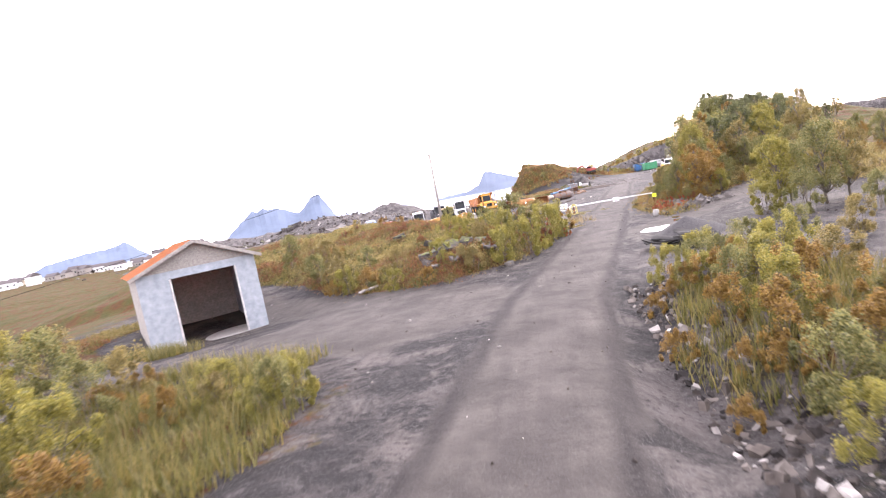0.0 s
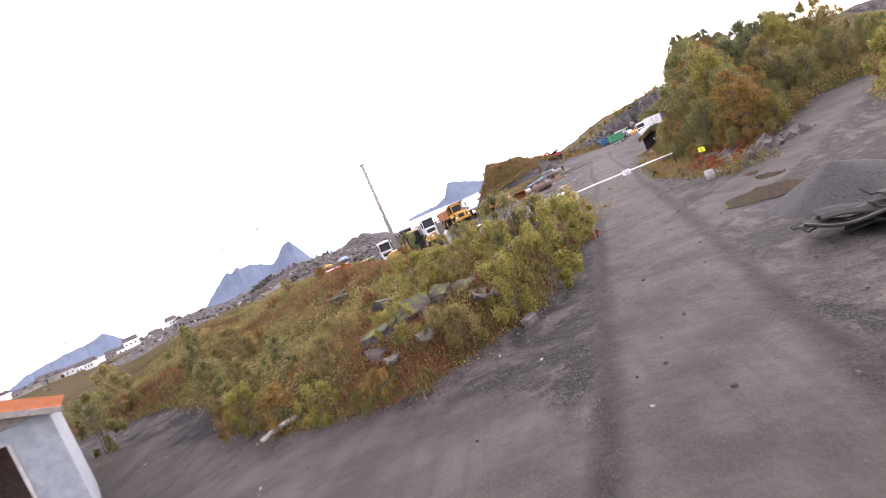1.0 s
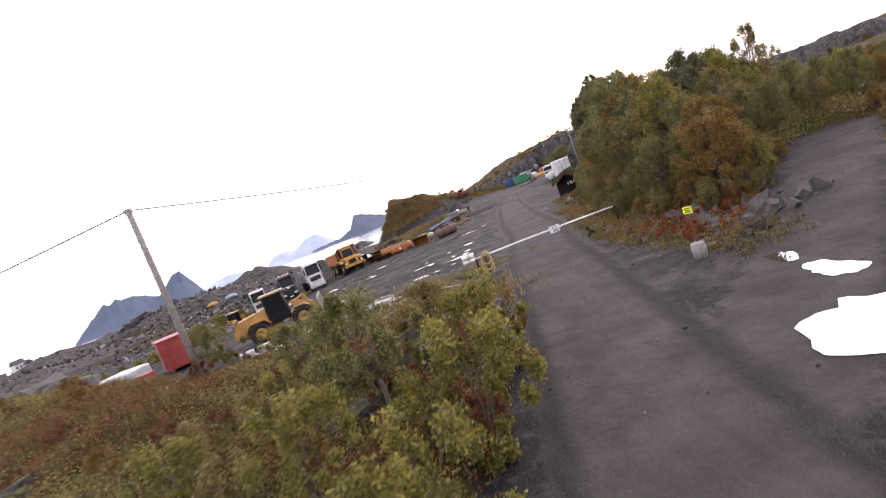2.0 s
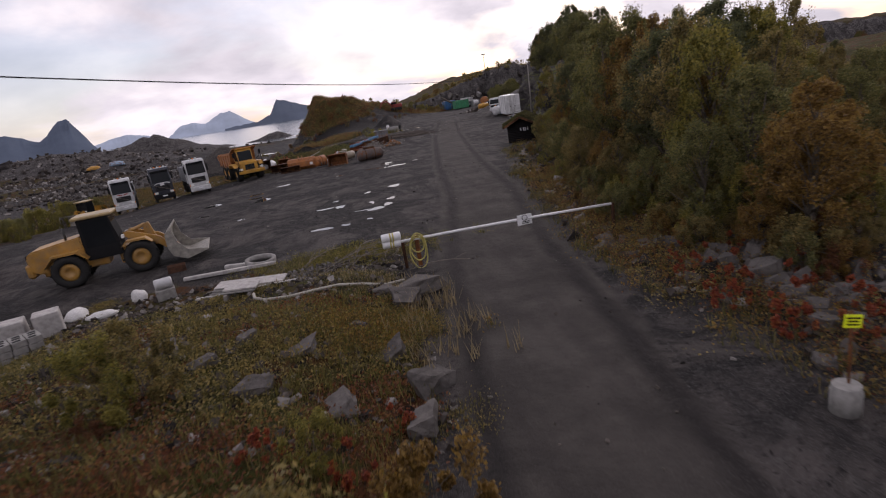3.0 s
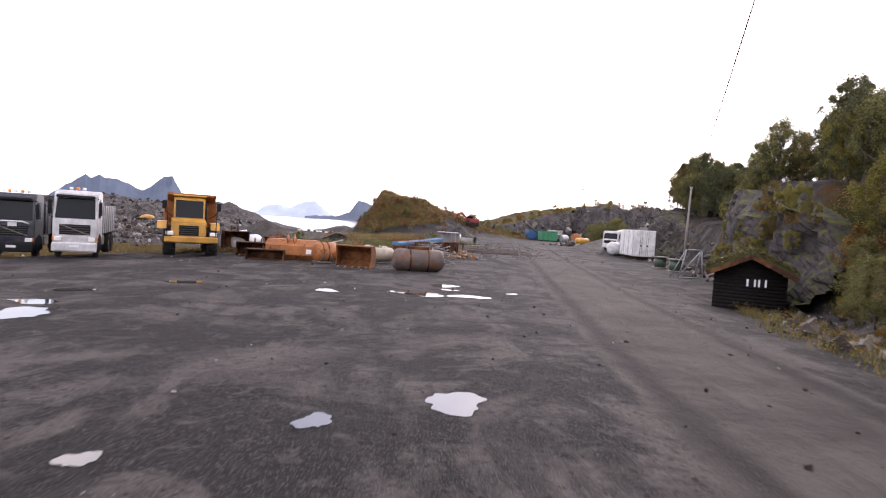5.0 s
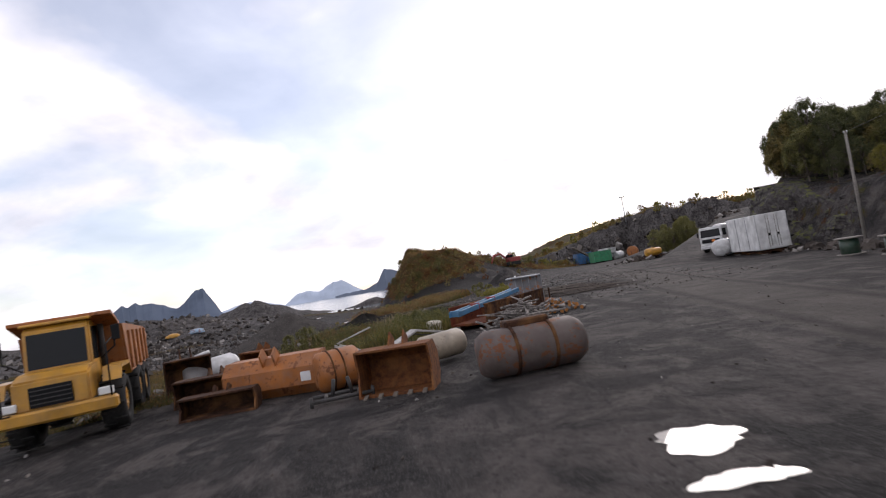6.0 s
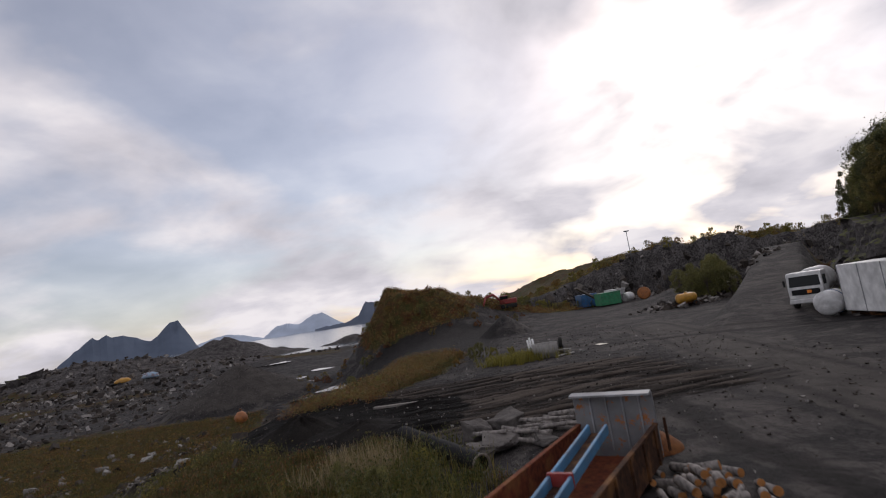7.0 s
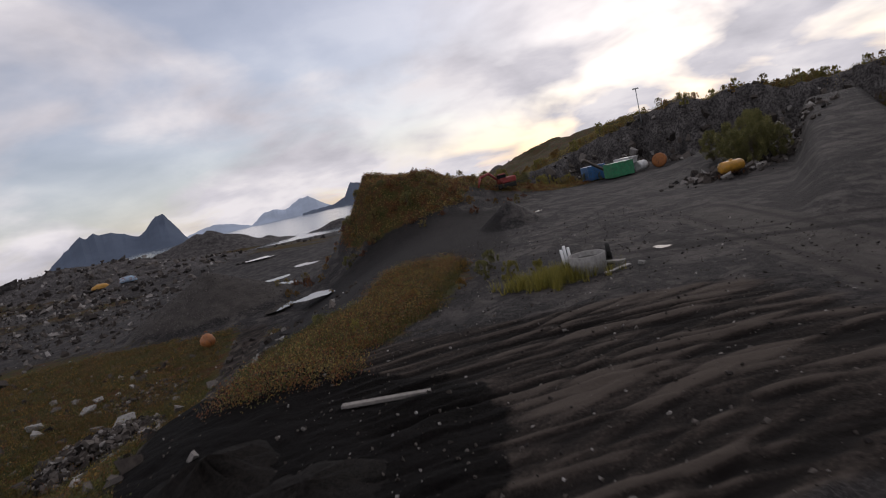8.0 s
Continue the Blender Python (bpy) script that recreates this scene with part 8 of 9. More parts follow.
SHRUBS = [
    tree_kind("willow_bush", 2.3, 1.25, 9500, 0.062, M_LEAF_YELLOWGREEN, 11, "yellow-green willow bush at the road's edge", 0.08, 26, 5, "bush"),
    tree_kind("willow_bush", 2.0, 1.2, 9000, 0.062, M_LEAF_OLIVE, 12, "olive willow bush on the heath", 0.06, 24, 5, "bush"),
    tree_kind("dwarf_birch", 1.5, 1.0, 6000, 0.058, M_LEAF_GOLD, 13, "low golden-brown bush on the heath", 0.05, 20, 4, "bush"),
    # a willow like the first two, in green leaf
    tree_kind("alder_bush", 2.6, 1.3, 9000, 0.064, M_LEAF_GREEN, 14, "green willow bush with dense small leaves", 0.08, 24, 5, "bush"),
    tree_kind("fireweed_clump", 0.9, 0.55, 1100, 0.07, M_LEAF_RED, 15, "clump of red autumn fireweed among stones", 0.1, 12, 4, "plant"),
    tree_kind("heath_bush", 1.3, 1.0, 6000, 0.056, M_LEAF_RUST, 16, "low rust-brown bush on the heath", 0.05, 20, 4, "bush"),
]


def foot_line(y):
    return float(np.interp(y, [-70, -40, -22, -12, 4, 8, 16, 30, 48, 56, 62, 75, 95, 112, 118, 125, 140, 200], [30, 24, 22, 25, 16, 13.5, 12.5, 15.5, 20, 26, 27, 32, 37.5, 41, 44, 48.5, 60, 90]))


# the wood on the slope east of the road, its tops rising with the hill
TREE_TALL = (5.6, 5.0, 5.2, 6.2, 4.4)
rw = random.Random(4)
for row, depth in enumerate((1.8, 4.0, 6.6, 9.6, 13.0, 17.0)):
    y = 7.0 + row * 0.6
    while y < 58 - row * 0.5:
        kind = rw.choices(range(5), (20, 26, 28, 8, 18))[0]
        size = rw.uniform(0.75, 1.12) * (0.6 if row == 0 else 0.95) * (1.05 if y > 24 else 0.85)
        x = foot_line(y) + depth + rw.uniform(-0.9, 0.9)
        if 16 < y < 31 and row:
            crown_top = 5.3 + 0.162 * (y - 4) + rw.uniform(-1.5, 0.1)
            size = (crown_top - z_at(x, y)) / TREE_TALL[kind]
        elif x > 18 and y < 30:
            size, kind = size * 0.62, rw.choice((2, 2, kind))
        wide = min(1.0, 1.15 / size)
        plant(TREES[kind], x, y, size * wide * (0.55 if x > y + 4 else 1.0), rw.uniform(0, 360), -0.1, 1 / wide)
        y += rw.uniform(2.0, 3.3) * (0.85 + 0.12 * row)
for i in range(75):
    y = rw.uniform(9, 58)
    plant(TREES[rw.choices(range(5), (24, 28, 14, 14, 20))[0]], foot_line(y) + rw.uniform(17, 46), y, rw.uniform(0.6, 0.95) * (0.5 if y < 40 else 0.65), rw.uniform(0, 360), -0.1)
# autumn shrubs filling the front of the bank
for i in range(70):
    y = rw.uniform(4, 22)
    plant(SHRUBS[rw.choices((0, 1, 2, 3, 5), (3, 5, 5, 3, 3))[0]], foot_line(y) + rw.uniform(0.3, 5.0), y, rw.uniform(0.4, 0.95), rw.uniform(0, 360), -0.08)
# willow thicket west of the parked trucks
for i in range(70):
    plant(SHRUBS[rw.choices((0, 1, 3), (4, 2, 4))[0]], rw.uniform(-66, -27), rw.uniform(60, 82), rw.uniform(0.8, 1.5), rw.uniform(0, 360), -0.1)
# trees where the side track turns off, with the golden birch in front
for x, y, kind, size in ((16.3, 11.5, 2, 0.98), (14.6, 13.5, 0, 0.95), (18.6, 13.0, 0, 0.9), (20.5, 11.8, 1, 0.95), (23.0, 13.5, 3, 0.9), (25.5, 14.0, 1, 1.0), (28.0, 15.5, 0, 1.0), (30.5, 17.0, 2, 0.95),
                         (18.0, 16.0, 1, 1.05), (22.0, 17.0, 0, 1.05), (27.0, 19.0, 0, 1.1), (33.0, 15.0, 0, 1.05), (30.5, 5.0, 0, 0.9), (33.5, 2.0, 1, 0.95), (28.0, -1.5, 0, 0.75), (25.0, -8.5, 4, 0.7), (29.5, -6.0, 1, 0.9), (16.8, -3.2, 4, 1.1), (18.4, -5.6, 0, 0.95), (18.2, -1.2, 4, 0.95), (20.6, -3.6, 1, 1.0), (22.5, -15.0, 0, 0.65), (26.5, -13.5, 1, 0.85),
                         (31.5, -14.0, 0, 1.0), (24.0, -22.0, 4, 0.7), (28.5, -20.5, 0, 0.95), (33.5, -24.0, 2, 0.95)):
    plant(TREES[kind], x, y, size * (0.55 if x > y + 4 > 12 else 0.72 if y > 8 else 0.9), (x * 77 + y * 31) % 360)
for x, y, kind, size in ((15.4, 9.9, 2, 0.95), (17.0, 11.6, 2, 0.85)):
    plant(TREES[kind], x, y, size, x * 70 % 360)
# on and above the cliff
for i in range(90):
    y = rw.uniform(58, 118)
    d = rw.choice((5.5, 8.0, 11.0, 15.0)) + rw.uniform(-1.2, 1.2)
    plant(TREES[rw.choices((0, 1, 3, 4), (4, 3, 5, 2))[0]], foot_line(y) + d, y, rw.uniform(0.75, 1.2) * (0.6 if 80 < y < 104 or d > 9.5 else 1.0), rw.uniform(0, 360), -0.15)
for i in range(34):
    y = rw.uniform(102, 122)
    plant(TREES[rw.choice((0, 3, 3, 1))], foot_line(y) + rw.uniform(7, 16), y, rw.uniform(0.9, 1.35), rw.uniform(0, 360), -0.1)
for i in range(46):
    y = rw.uniform(58, 82)
    u = rw.uniform(0.05, 0.8)
    x = foot_of_cliff(y) + 0.5 + 2.6 * u ** 1.4
    plant(SHRUBS[rw.choices((0, 1, 2, 5), (3, 3, 4, 1))[0]], x, y, rw.uniform(0.4, 0.9), rw.uniform(0, 360), 8.0 * u - z_at(x, y))
# tall dark trees on the far side of the ramp
for i in range(70):
    u, v = rw.uniform(10, 78), rw.uniform(10.5, 22)
    plant(TREES[rw.choice((0, 3, 3, 1))], 29 + 0.6 * u + 0.8 * v, 108 + 0.8 * u - 0.6 * v, rw.uniform(0.85, 1.35), rw.uniform(0, 360), -0.1)
for i in range(26):
    u, v = rw.uniform(12, 56), rw.uniform(10.5, 14.5)
    plant(TREES[rw.choice((0, 3, 3, 1))], 29 + 0.6 * u + 0.8 * v, 108 + 0.8 * u - 0.6 * v, rw.uniform(1.15, 1.55), rw.uniform(0, 360), -0.1)
# the green thicket below the ramp and the dwarf trees on the ridge
for x, y, s in ((48, 150, 0.95), (50, 152, 1.1), (47.5, 153, 0.95), (52, 155, 1.2), (50, 158, 1.05), (54, 158, 1.2), (46, 151, 0.75), (52.5, 151.5, 0.9), (55, 161, 1.1), (56.5, 163, 1.0), (49, 161, 0.9)):
    plant(TREES[0], x, y, s, x * 40 % 360, -0.6)
for i in range(90):
    a = rw.uniform(28, 110)
    b = float(quarry_face(a)) + rw.uniform(5, 22)
    plant(SHRUBS[rw.choice((0, 1, 2, 2))], a, b, rw.uniform(0.6, 1.2), rw.uniform(0, 360))
# scrub on the overgrown mound
for i in range(95):
    a, r = rw.uniform(0, 6.28), rw.uniform(0.1, 1) ** 0.6
    plant(SHRUBS[rw.choices((0, 1, 2, 3, 5), (0, 4, 3, 1, 8))[0]], -1 + 25 * r * math.cos(a) + (9 if a < 1.2 else 0), 184 + 20 * r * math.sin(a), rw.uniform(0.35, 0.95), rw.uniform(0, 360), -0.15)
for i in range(26):
    plant(SHRUBS[rw.choices((0, 1, 2, 3), (3, 4, 3, 1))[0]], rw.uniform(12, 42), rw.uniform(190, 204), rw.uniform(0.7, 1.3), rw.uniform(0, 360), -0.1)

# bushes on the knoll, tallest beside the road
for i in range(20):
    y = rw.uniform(-12.0, 3.0)
    d = rw.uniform(1.0, 6.5)
    x = float(road_centre(y) - road_half(y)) - d
    if knoll_mask(np.array([x]), np.array([y]))[0] > 0.9:
        plant(SHRUBS[rw.choices((0, 1, 2, 3, 5), (5, 5, 3, 3, 2))[0]], x, y, rw.uniform(0.5, 1.0) * (1.15 if d < 3.5 else 0.9), rw.uniform(0, 360), -0.08)
for x, y, kind, size in ((0.6, -7.0, 0, 1.1), (1.6, -3.5, 0, 1.25), (2.4, 0.5, 0, 1.2), (3.0, 3.5, 2, 1.2), (-1.0, -9.5, 0, 0.9), (1.0, 1.5, 1, 1.1), (-2.5, -11.0, 1, 0.7), (-13.2, -7.2, 1, 0.85), (-11.2, -9.2, 0, 0.75), (-9.2, -10.8, 2, 0.9), (-7.2, -12.0, 0, 0.55), (-5.0, -12.4, 2, 0.6), (-10.0, -7.8, 3, 0.6), (-7.6, -9.4, 1, 0.6), (-4.4, -10.8, 0, 0.6), (-15.2, -4.6, 3, 0.9), (-12.4, -8.6, 2, 0.8), (-15.5, -2.0, 1, 1.0), (-18.0, 0.5, 1, 1.1), (-13.0, -6.0, 1, 0.8),
                         (-20.5, 2.0, 3, 1.1), (-23.0, -3.5, 3, 1.2), (-27.0, -8.0, 3, 1.0), (-27.0, 3.0, 1, 1.2), (-31.0, 7.0, 1, 1.2)):
    plant(SHRUBS[kind], x, y, size, (x * 61 + y * 17) % 360, -0.08)
for i in range(46):
    x, y = rw.uniform(-24, -3), rw.uniform(-8, 9)
    if knoll_mask(np.array([x]), np.array([y]))[0] > 1.5:
        plant(SHRUBS[rw.choice((1, 2, 5, 5))], x, y, rw.uniform(0.3, 0.65), rw.uniform(0, 360), -0.05)
# beside the first stretch of road
for x, y, kind, size in ((7.2, -27.5, 0, 0.72), (8.4, -25.8, 2, 0.9), (7.0, -25.2, 3, 0.6), (9.3, -28.0, 2, 0.8), (6.4, -29.8, 2, 0.55), (9.8, -24.6, 1, 0.7), (6.1, -33.2, 0, 0.5), (7.6, -32.4, 3, 0.55), (5.2, -36.0, 1, 0.45),
                         (15.0, -5.8, 0, 0.9), (16.2, -8.0, 3, 0.9), (6.0, -20.4, 0, 0.62), (6.8, -21.5, 3, 0.6), (7.5, -20.0, 0, 0.7), (8.1, -22.0, 2, 0.9), (6.9, -23.3, 2, 0.85), (8.8, -20.5, 3, 0.7), (7.9, -24.0, 0, 0.7), (6.2, -22.4, 2, 0.7), (9.3, -22.6, 0, 0.8), (11.5, -18.0, 3, 0.7), (14.5, -16.5, 1, 0.8), (17.5, -18.5, 2, 0.7), (16.0, -21.5, 3, 0.8), (19.5, -16.0, 3, 0.9), (21.0, -10.0, 1, 0.8), (18.5, -10.5, 3, 0.75),
                         (-8.0, -33.5, 2, 0.9), (-9.8, -31.5, 0, 0.9), (-11.5, -29.0, 3, 0.8), (-7.2, -36.0, 2, 0.8), (-12.6, -26.2, 1, 0.9), (-9.0, -29.0, 2, 0.7), (6.8, -28.8, 2, 0.95), (7.9, -30.2, 2, 0.85), (6.2, -26.6, 2, 0.8), (8.0, -23.6, 2, 0.8), (6.6, -31.4, 3, 0.7), (-14.0, -30.0, 0, 1.1), (-15.5, -26.5, 3, 1.1), (-18.5, -25.0, 0, 1.2), (-6.0, -38.0, 2, 0.8), (-20.5, -22.0, 1, 1.2)):
    plant(SHRUBS[kind], x, y, size, (x * 53 + y * 29) % 360, -0.05)
for i in range(34):
    x, y = rw.uniform(4.8, 11.5), rw.uniform(-37, -21)
    plant(SHRUBS[rw.choices((0, 1, 2, 3), (3, 2, 4, 3))[0]], x, y, rw.uniform(0.3, 0.6), rw.uniform(0, 360), -0.05)
for i in range(30):
    x, y = rw.uniform(-15, -4.6), rw.uniform(-39, -25)
    plant(SHRUBS[rw.choices((0, 1, 2, 3), (3, 2, 5, 1))[0]], x, y, rw.uniform(0.4, 0.8), rw.uniform(0, 360), -0.05)
# red fireweed along the stones
for x, y, s in ((11.4, 8.2, 1.0), (11.9, 9.1, 0.9), (12.3, 7.2, 1.1), (12.0, 10.6, 0.9), (12.6, 12.0, 0.8), (11.6, 6.3, 1.0), (13.0, 9.8, 1.0), (12.8, 5.6, 0.8), (13.6, 8.4, 1.0), (13.9, 7.0, 0.9), (12.9, 11.0, 0.9), (14.4, 9.2, 1.0), (13.3, 6.1, 1.1), (14.2, 11.6, 0.9), (12.3, 8.6, 0.8), (1.0, 2.2, 0.8), (1.9, 4.6, 0.9), (0.4, 5.2, 0.8), (2.8, 6.4, 0.7), (1.6, 1.2, 0.8), (3.2, 0.2, 0.8), (-2.2, 3.6, 0.7)):
    plant(SHRUBS[4], x, y, s, (x * 97) % 360)
# autumn growth at the foot of the bank further on
for i in range(40):
    y = rw.uniform(16, 58)
    plant(SHRUBS[rw.choices((0, 1, 2, 3), (2, 3, 4, 2))[0]], foot_line(y) + rw.uniform(-0.2, 2.0), y, rw.uniform(0.35, 0.75), rw.uniform(0, 360), -0.05)
# green growth in the grass by the scrap and at the yard's lip
for x, y, kind, size in ((1.0, 83.5, 3, 0.5), (-0.5, 85.5, 3, 0.45), (2.2, 86.2, 0, 0.4), (-6.0, 82, 3, 0.7), (-8.5, 86.5, 3, 0.6), (-13, 84.0, 3, 0.6), (-17.0, 92, 3, 0.75), (-11.0, 97.5, 2, 0.4), (8.6, 117.0, 0, 0.55), (10.2, 115.5, 0, 0.5), (7.0, 119.0, 3, 0.55), (5.2, 118.0, 2, 0.5), (3.6, 121.5, 2, 0.5), (2.0, 118.0, 2, 0.5), (0.2, 114.5, 2, 0.45), (-1.5, 112.0, 0, 0.4), (8.0, 122.0, 3, 0.6), (6.0, 124.0, 2, 0.6), (-4.5, 116.0, 3, 0.5), (-40, 75, 3, 0.9), (-46, 82, 1, 1.0), (-35, 70, 1, 0.9), (-30, 66, 3, 0.8), (-52, 90, 1, 1.2), (-48, 70, 0, 1.0)):
    plant(SHRUBS[kind], x, y, size, (x * 41 + y * 13) % 360, -0.05)
for i in range(26):
    plant(SHRUBS[rw.choice((1, 3, 0))], rw.uniform(-60, -26), rw.uniform(48, 62) + 0.0, rw.uniform(0.6, 1.0), rw.uniform(0, 360), -0.1)
for x, y, kind, size in ((-2.8, 9.0, 1, 0.95), (-3.3, 8.4, 0, 0.8), (-6.4, 5.2, 3, 0.7), (-5.0, 6.4, 0, 0.6), (1.3, 5.0, 0, 0.45)):
    plant(SHRUBS[kind], x, y, size, x * 50 % 360, -0.05)
for model in TREES + SHRUBS:
    for ob in (*model.children_recursive, model):
        bpy.data.objects.remove(ob)

# grass and heath
xs, ys = scatter(rngv, 8000, -30, 8, -16, 14, lambda a, b: veg_mask(a, b) * (np.hypot(a + 19.0, b + 11.5) > 6.0), 0.45)
tufts("grass", "dry and green grass tufts over the heath", xs, ys, 6, 0.34, M_GRASS, 1)
xs, ys = scatter(rngv, 10500, -30, 8, -16, 14, veg_mask, 0.5)
half = fractal(xs, ys, 4.0, 3) > 0.05
low_cover("heath_shrubs", "green crowberry and moss cover on the knoll", xs[~half], ys[~half], 16, 0.28, 0.10, M_LEAF_OLIVE, 2)
low_cover("heath_shrubs", "rust-red dwarf shrubs on the knoll", xs[half], ys[half], 16, 0.26, 0.10, M_LEAF_RUST, 3)
xs, ys = scatter(rngv, 9000, 10, 34, -2, 62, veg_mask, 0.5)
low_cover("undergrowth", "leafy undergrowth below the trees", xs, ys, 12, 0.5, 0.14, M_LEAF_OLIVE, 4)
xs, ys = scatter(rngv, 4000, 10.5, 26, 2, 58, lambda a, b: 1 - np.abs(a - np.interp(b, [2, 16, 30, 48, 58], [12.2, 11.6, 14.6, 19, 24])) * 0.45, 0.35)
tufts("grass", "yellowing verge grass at the foot of the bank", xs, ys, 6, 0.35, M_GRASS, 5)
low_cover("undergrowth", "golden herbs at the foot of the bank", xs[::3], ys[::3], 12, 0.4, 0.10, M_LEAF_GOLD, 6)
xs, ys = scatter(rngv, 12000, -20, 20, -44, -16, lambda a, b: veg_mask(a, b) * (np.hypot(a + 19.0, b + 11.5) > 6.0), 0.4)
tufts("grass", "tall autumn grass beside the road", xs, ys, 7, 0.55, M_GRASS, 7)
xs, ys = scatter(rngv, 26000, -34, 14, 64, 132, veg_mask, 0.45)
tufts("grass", "rough green and yellow grass between scrap and pit", xs, ys, 6, 0.34, M_GRASS_DARK, 8)
low_cover("undergrowth", "low green weeds in the grass", xs[::4], ys[::4], 10, 0.22, 0.11, M_WEED_DARK, 9)
low_cover("undergrowth", "rusty autumn weeds in the grass", xs[1::7], ys[1::7], 10, 0.28, 0.10, M_LEAF_GOLD, 10)
half = fractal(xs, ys, 7.0, 3) > 0.03
low_cover("undergrowth", "knee-high green weeds between scrap and pit", xs[half][::3], ys[half][::3], 14, 0.6, 0.10, M_WEED_DARK, 50, 0.3)
low_cover("undergrowth", "yellowing knee-high weeds between scrap and pit", xs[half][1::8], ys[half][1::8], 14, 0.6, 0.09, M_LEAF_YELLOWGREEN, 51, 0.3)
low_cover("undergrowth", "rust-brown weeds on the slope below the yard", xs[~half][::4], ys[~half][::4], 12, 0.45, 0.09, M_LEAF_RUST, 52, 0.35)
xs, ys = rngv.normal(-0.2, 1.0, 90), rngv.normal(86.8, 0.8, 90)
tufts("reed_grass", "pale seed heads of tall grass by the dark soil", xs, ys, 6, 1.0, M_STRAW, 11)
xs, ys = rngv.normal(10.5, 1.3, 260), rngv.normal(113.5, 0.9, 260)
tufts("grass", "bright yellow-green grass round the concrete tub", xs, ys, 9, 0.75, M_LEAF_YELLOWGREEN, 12)
xs, ys = scatter(rngv, 6000, -32, 46, 164, 212, veg_mask, 0.5)
low_cover("undergrowth", "rust-brown scrub covering the mound", xs[1::2], ys[1::2], 9, 0.5, 0.3, M_LEAF_RUST, 33, 0.8)
low_cover("undergrowth", "autumn scrub covering the mound", xs[::2], ys[::2], 9, 0.5, 0.3, M_LEAF_OLIVE, 13, 0.8)
low_cover("undergrowth", "golden scrub on the mound", xs[::6], ys[::6], 8, 0.6, 0.3, M_LEAF_GOLD, 14, 0.8)
xs, ys = scatter(rngv, 4200, -9, 4.5, 6, 22.0, lambda a, b: 0.5 + 0 * a, 0.56)
tufts("grass", "thin weeds growing through the rubble", xs[::2], ys[::2], 9, 0.16, M_GRASS, 15, 0.2)
low_cover("undergrowth", "mossy weeds among the rubble", xs, ys, 22, 0.10, 0.06, M_LEAF_OLIVE, 34, 0.28)
xs, ys = rngv.normal(2.5, 0.75, 420), rngv.normal(11.4, 0.7, 420)
tufts("grass", "golden grass on the stony mound by the barrier", xs, ys, 9, 0.24, M_GRASS, 16)
low_cover("undergrowth", "golden-brown herbs on the stony mound by the barrier", xs[::2], ys[::2], 26, 0.34, 0.075, M_LEAF_GOLD, 44, 0.2)
low_cover("undergrowth", "olive herbs on the stony mound by the barrier", xs[1::3], ys[1::3], 26, 0.26, 0.07, M_LEAF_YELLOWGREEN, 45, 0.25)
xs, ys = rngv.uniform(-1.5, 4.8, 520), rngv.uniform(13.5, 21.5, 520)
keep = (fractal(xs, ys, 2.2, 3) > -0.06) & ((xs < 3.6) | (ys > 17.8))
low_cover("undergrowth", "brown and olive weeds grown over the rubble", xs[keep], ys[keep], 20, 0.16, 0.06, M_WEED_DARK, 46, 0.3)
low_cover("undergrowth", "brown withered weeds over the rubble", xs[keep][::2], ys[keep][::2], 20, 0.18, 0.055, M_LEAF_OLIVE, 47, 0.3)
tufts("grass", "thin withered grass over the rubble", xs[keep], ys[keep], 8, 0.2, M_STRAW, 48, 0.25)
xs, ys = rngv.normal(2.0, 2.0, 420), rngv.normal(21.0, 0.8, 420)
low_cover("undergrowth", "green moss and weeds behind the barrier", xs[::2], ys[::2], 22, 0.12, 0.08, M_LEAF_YELLOWGREEN, 38, 0.3)
tufts("dry_stems", "bare dry weed stems by the barrier", rngv.normal(4.2, 0.9, 40), rngv.normal(12.2, 2.0, 40), 6, 0.6, M_STRAW, 23, 0.15)
tufts("grass", "green grass patches behind the barrier", xs, ys, 7, 0.2, M_GRASS, 17)
# the far slope of the pit, and the rusty growth along the lip
xs, ys = scatter(rngv, 9000, -80, -10, 100, 162, lambda a, b: veg_mask(a, b) * (pit_track(a, b) > 3), 0.42)
xs_slope, ys_slope = xs, ys
tufts("grass", "gold and green grass on the slope to the pit", xs, ys, 7, 0.5, M_GRASS_DARK, 18, 0.3)
low_cover("undergrowth", "green weeds on the slope to the pit", xs[::4], ys[::4], 9, 0.4, 0.2, M_WEED_DARK, 19, 0.6)
xs, ys = scatter(rngv, 6400, -16, 10, 104, 133, lambda a, b: np.exp(-((a - yard_edge(b) - 0.5) / 3.5) ** 2), 0.4)
low_cover("undergrowth", "rust-red and gold herbs along the yard's lip", xs[::2], ys[::2], 12, 0.8, 0.13, M_LEAF_RUST, 20, 0.4)
low_cover("undergrowth", "green herbs along the yard's lip", xs[1::2], ys[1::2], 12, 0.8, 0.12, M_LEAF_OLIVE, 24, 0.4)
low_cover("undergrowth", "dark green weeds along the yard's lip", xs[::4], ys[::4], 14, 0.9, 0.12, M_WEED_DARK, 55, 0.4)
low_cover("undergrowth", "golden herbs along the yard's lip", xs[::7], ys[::7], 12, 0.7, 0.13, M_LEAF_GOLD, 21, 0.4)
xs, ys = scatter(rngv, 4000, 26, 110, 190, 240, lambda a, b: veg_mask(a, b), 0.4)
low_cover("undergrowth", "brown and green scrub on the ridge", xs, ys, 8, 0.5, 0.3, M_LEAF_OLIVE, 22, 0.8)
low_cover("undergrowth", "golden herbs on the slope to the pit", xs_slope[::3], ys_slope[::3], 10, 0.5, 0.16, M_LEAF_GOLD, 53, 0.5)
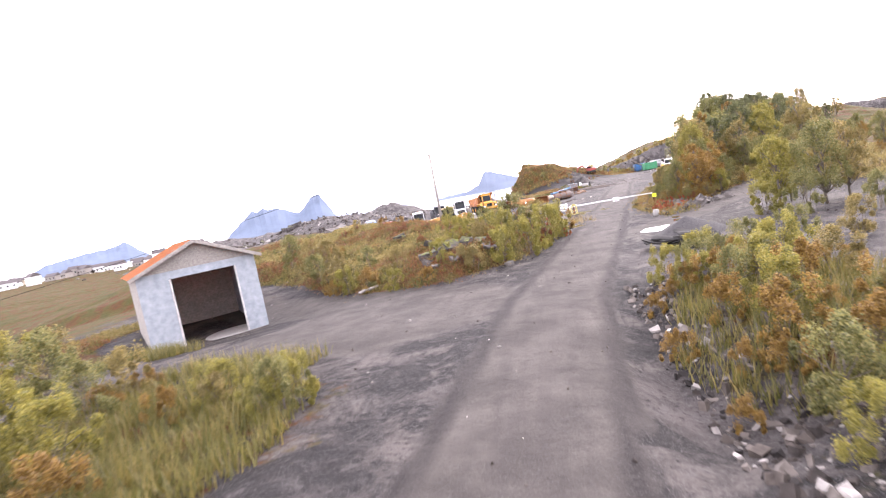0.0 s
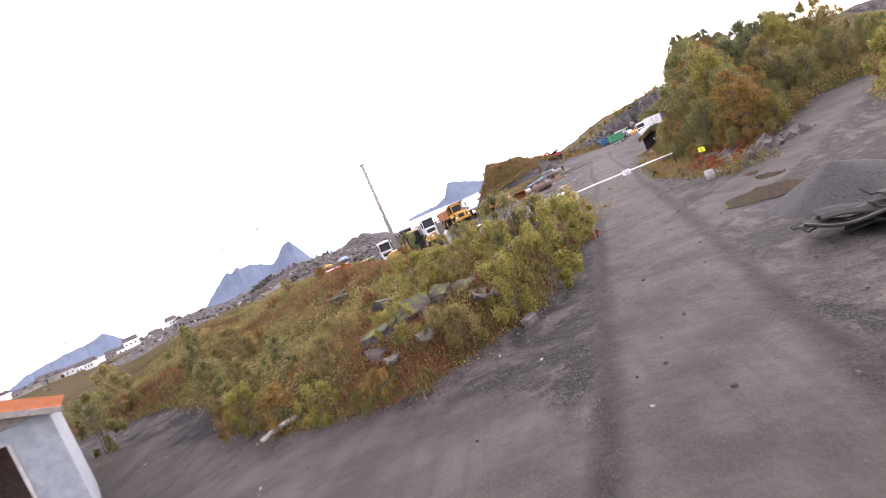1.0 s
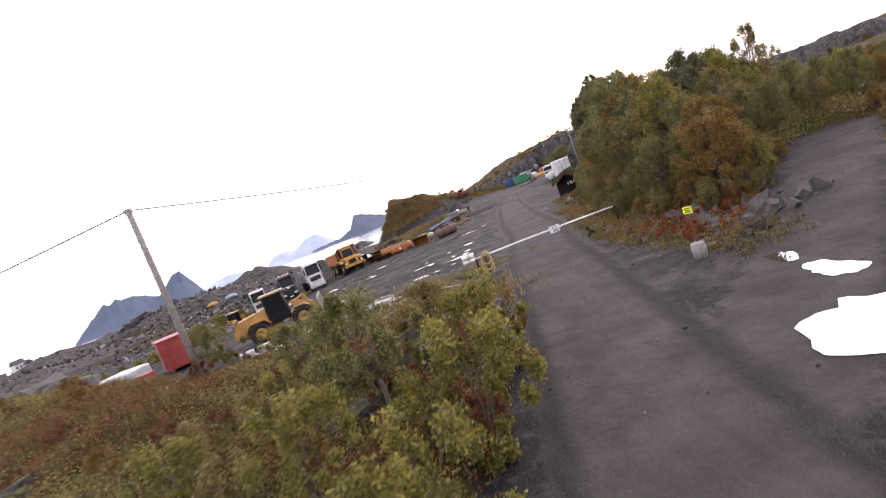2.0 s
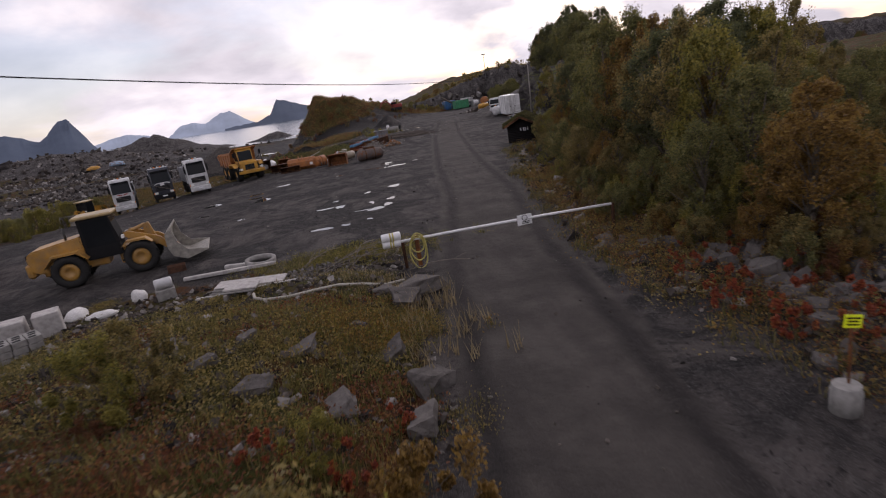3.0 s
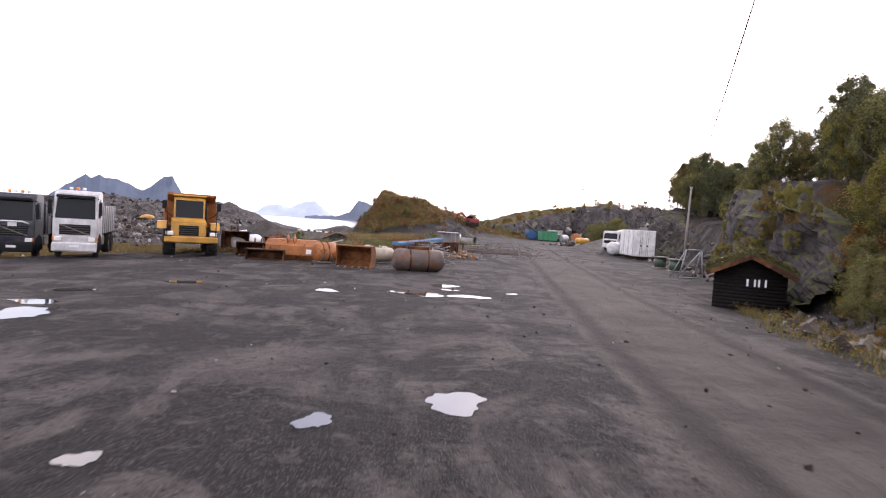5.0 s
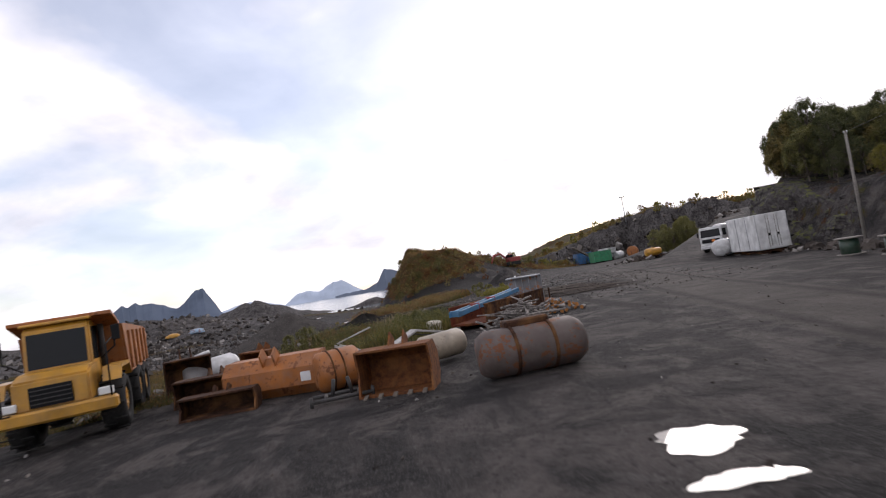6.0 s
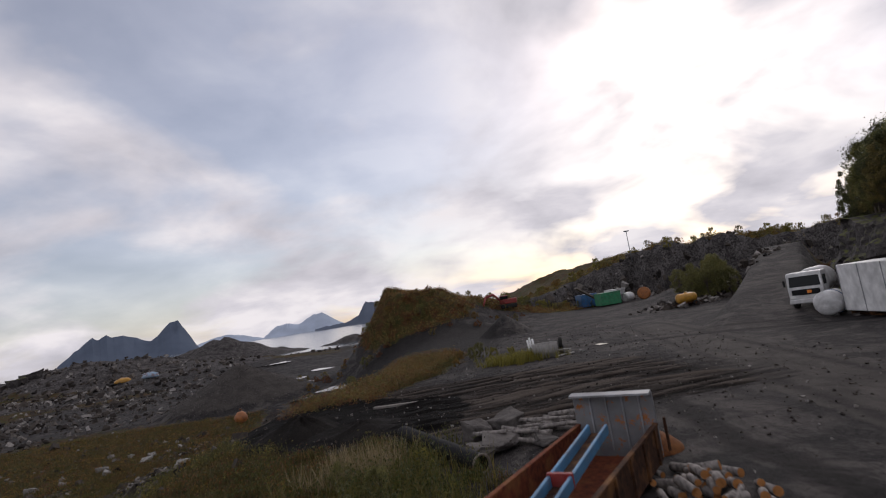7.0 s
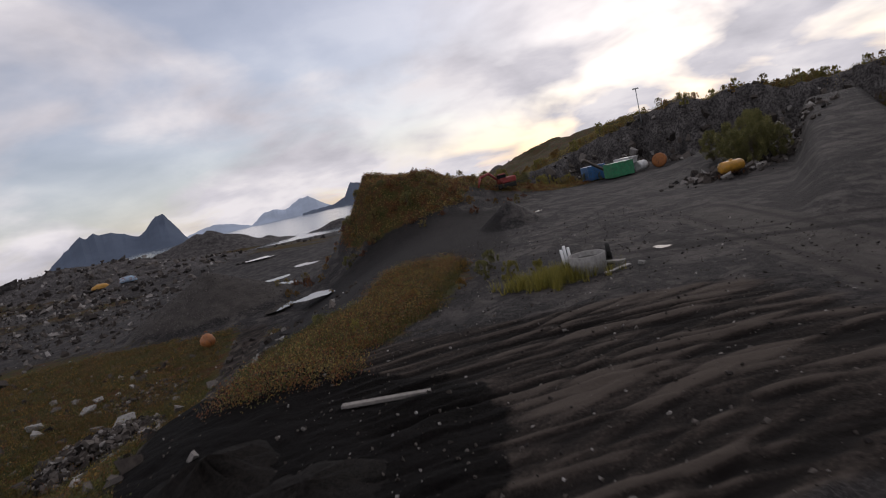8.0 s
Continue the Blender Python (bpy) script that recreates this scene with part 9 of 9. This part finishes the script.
low_cover("undergrowth", "rusty herbs on the slope to the pit", xs_slope[1::4], ys_slope[1::4], 10, 0.5, 0.15, M_LEAF_RUST, 54, 0.5)
# rank weeds round the old tipper body
xs, ys = rngv.normal(1.2, 1.3, 300), rngv.normal(82.5, 3.0, 300)
keep = (xs < 3.0 + 0.5 * (ys - 79)) & (xs > -3)
low_cover("undergrowth", "tall green weeds beside the tipper body", xs[keep], ys[keep], 30, 1.0, 0.11, M_WEED_DARK, 30, 0.22)
tufts("grass", "tall yellow-green grass beside the tipper body", xs[keep], ys[keep], 10, 0.8, M_GRASS, 31, 0.25)
# weeds and grass before the dark soil
xs, ys = rngv.uniform(-12, 5.5, 1500), rngv.uniform(83.5, 93.5, 1500)
keep = (peat_mask(xs, ys) < 0.2) & (ys < 92.8 + 0.1 * xs) & (fractal(xs, ys, 2.5, 3) > -0.08) & (xs < 3.2 + 0.3 * (90 - ys))
low_cover("undergrowth", "green and brown weeds before the dark soil", xs[keep][::2], ys[keep][::2], 22, 0.42, 0.10, M_WEED_DARK, 35, 0.3)
low_cover("undergrowth", "rusty weeds before the dark soil", xs[keep][1::5], ys[keep][1::5], 22, 0.40, 0.09, M_LEAF_RUST, 36, 0.3)
tufts("grass", "rough grass before the dark soil", xs[keep], ys[keep], 9, 0.42, M_GRASS_DARK, 37, 0.2)
# herbs covering the front of the bank down to the road
ys = rngv.uniform(3.5, 34, 1500)
xs = np.interp(ys, [2, 16, 30, 48], [12.9, 12.0, 15.0, 19.6]) + rngv.normal(0.8, 1.3, 1500)
keep = (xs > road_centre(ys) + road_half(ys) + 0.7) & (side_track(xs, ys)[0] > 2.4)
xs, ys = xs[keep], ys[keep]
low_cover("undergrowth", "olive herbs on the front of the bank", xs[::3], ys[::3], 26, 0.5, 0.09, M_LEAF_OLIVE, 40, 0.3)
low_cover("undergrowth", "golden herbs on the front of the bank", xs[1::3], ys[1::3], 24, 0.45, 0.09, M_LEAF_GOLD, 41, 0.3)
low_cover("undergrowth", "rusty herbs on the front of the bank", xs[2::3], ys[2::3], 24, 0.4, 0.08, M_LEAF_RUST, 42, 0.3)
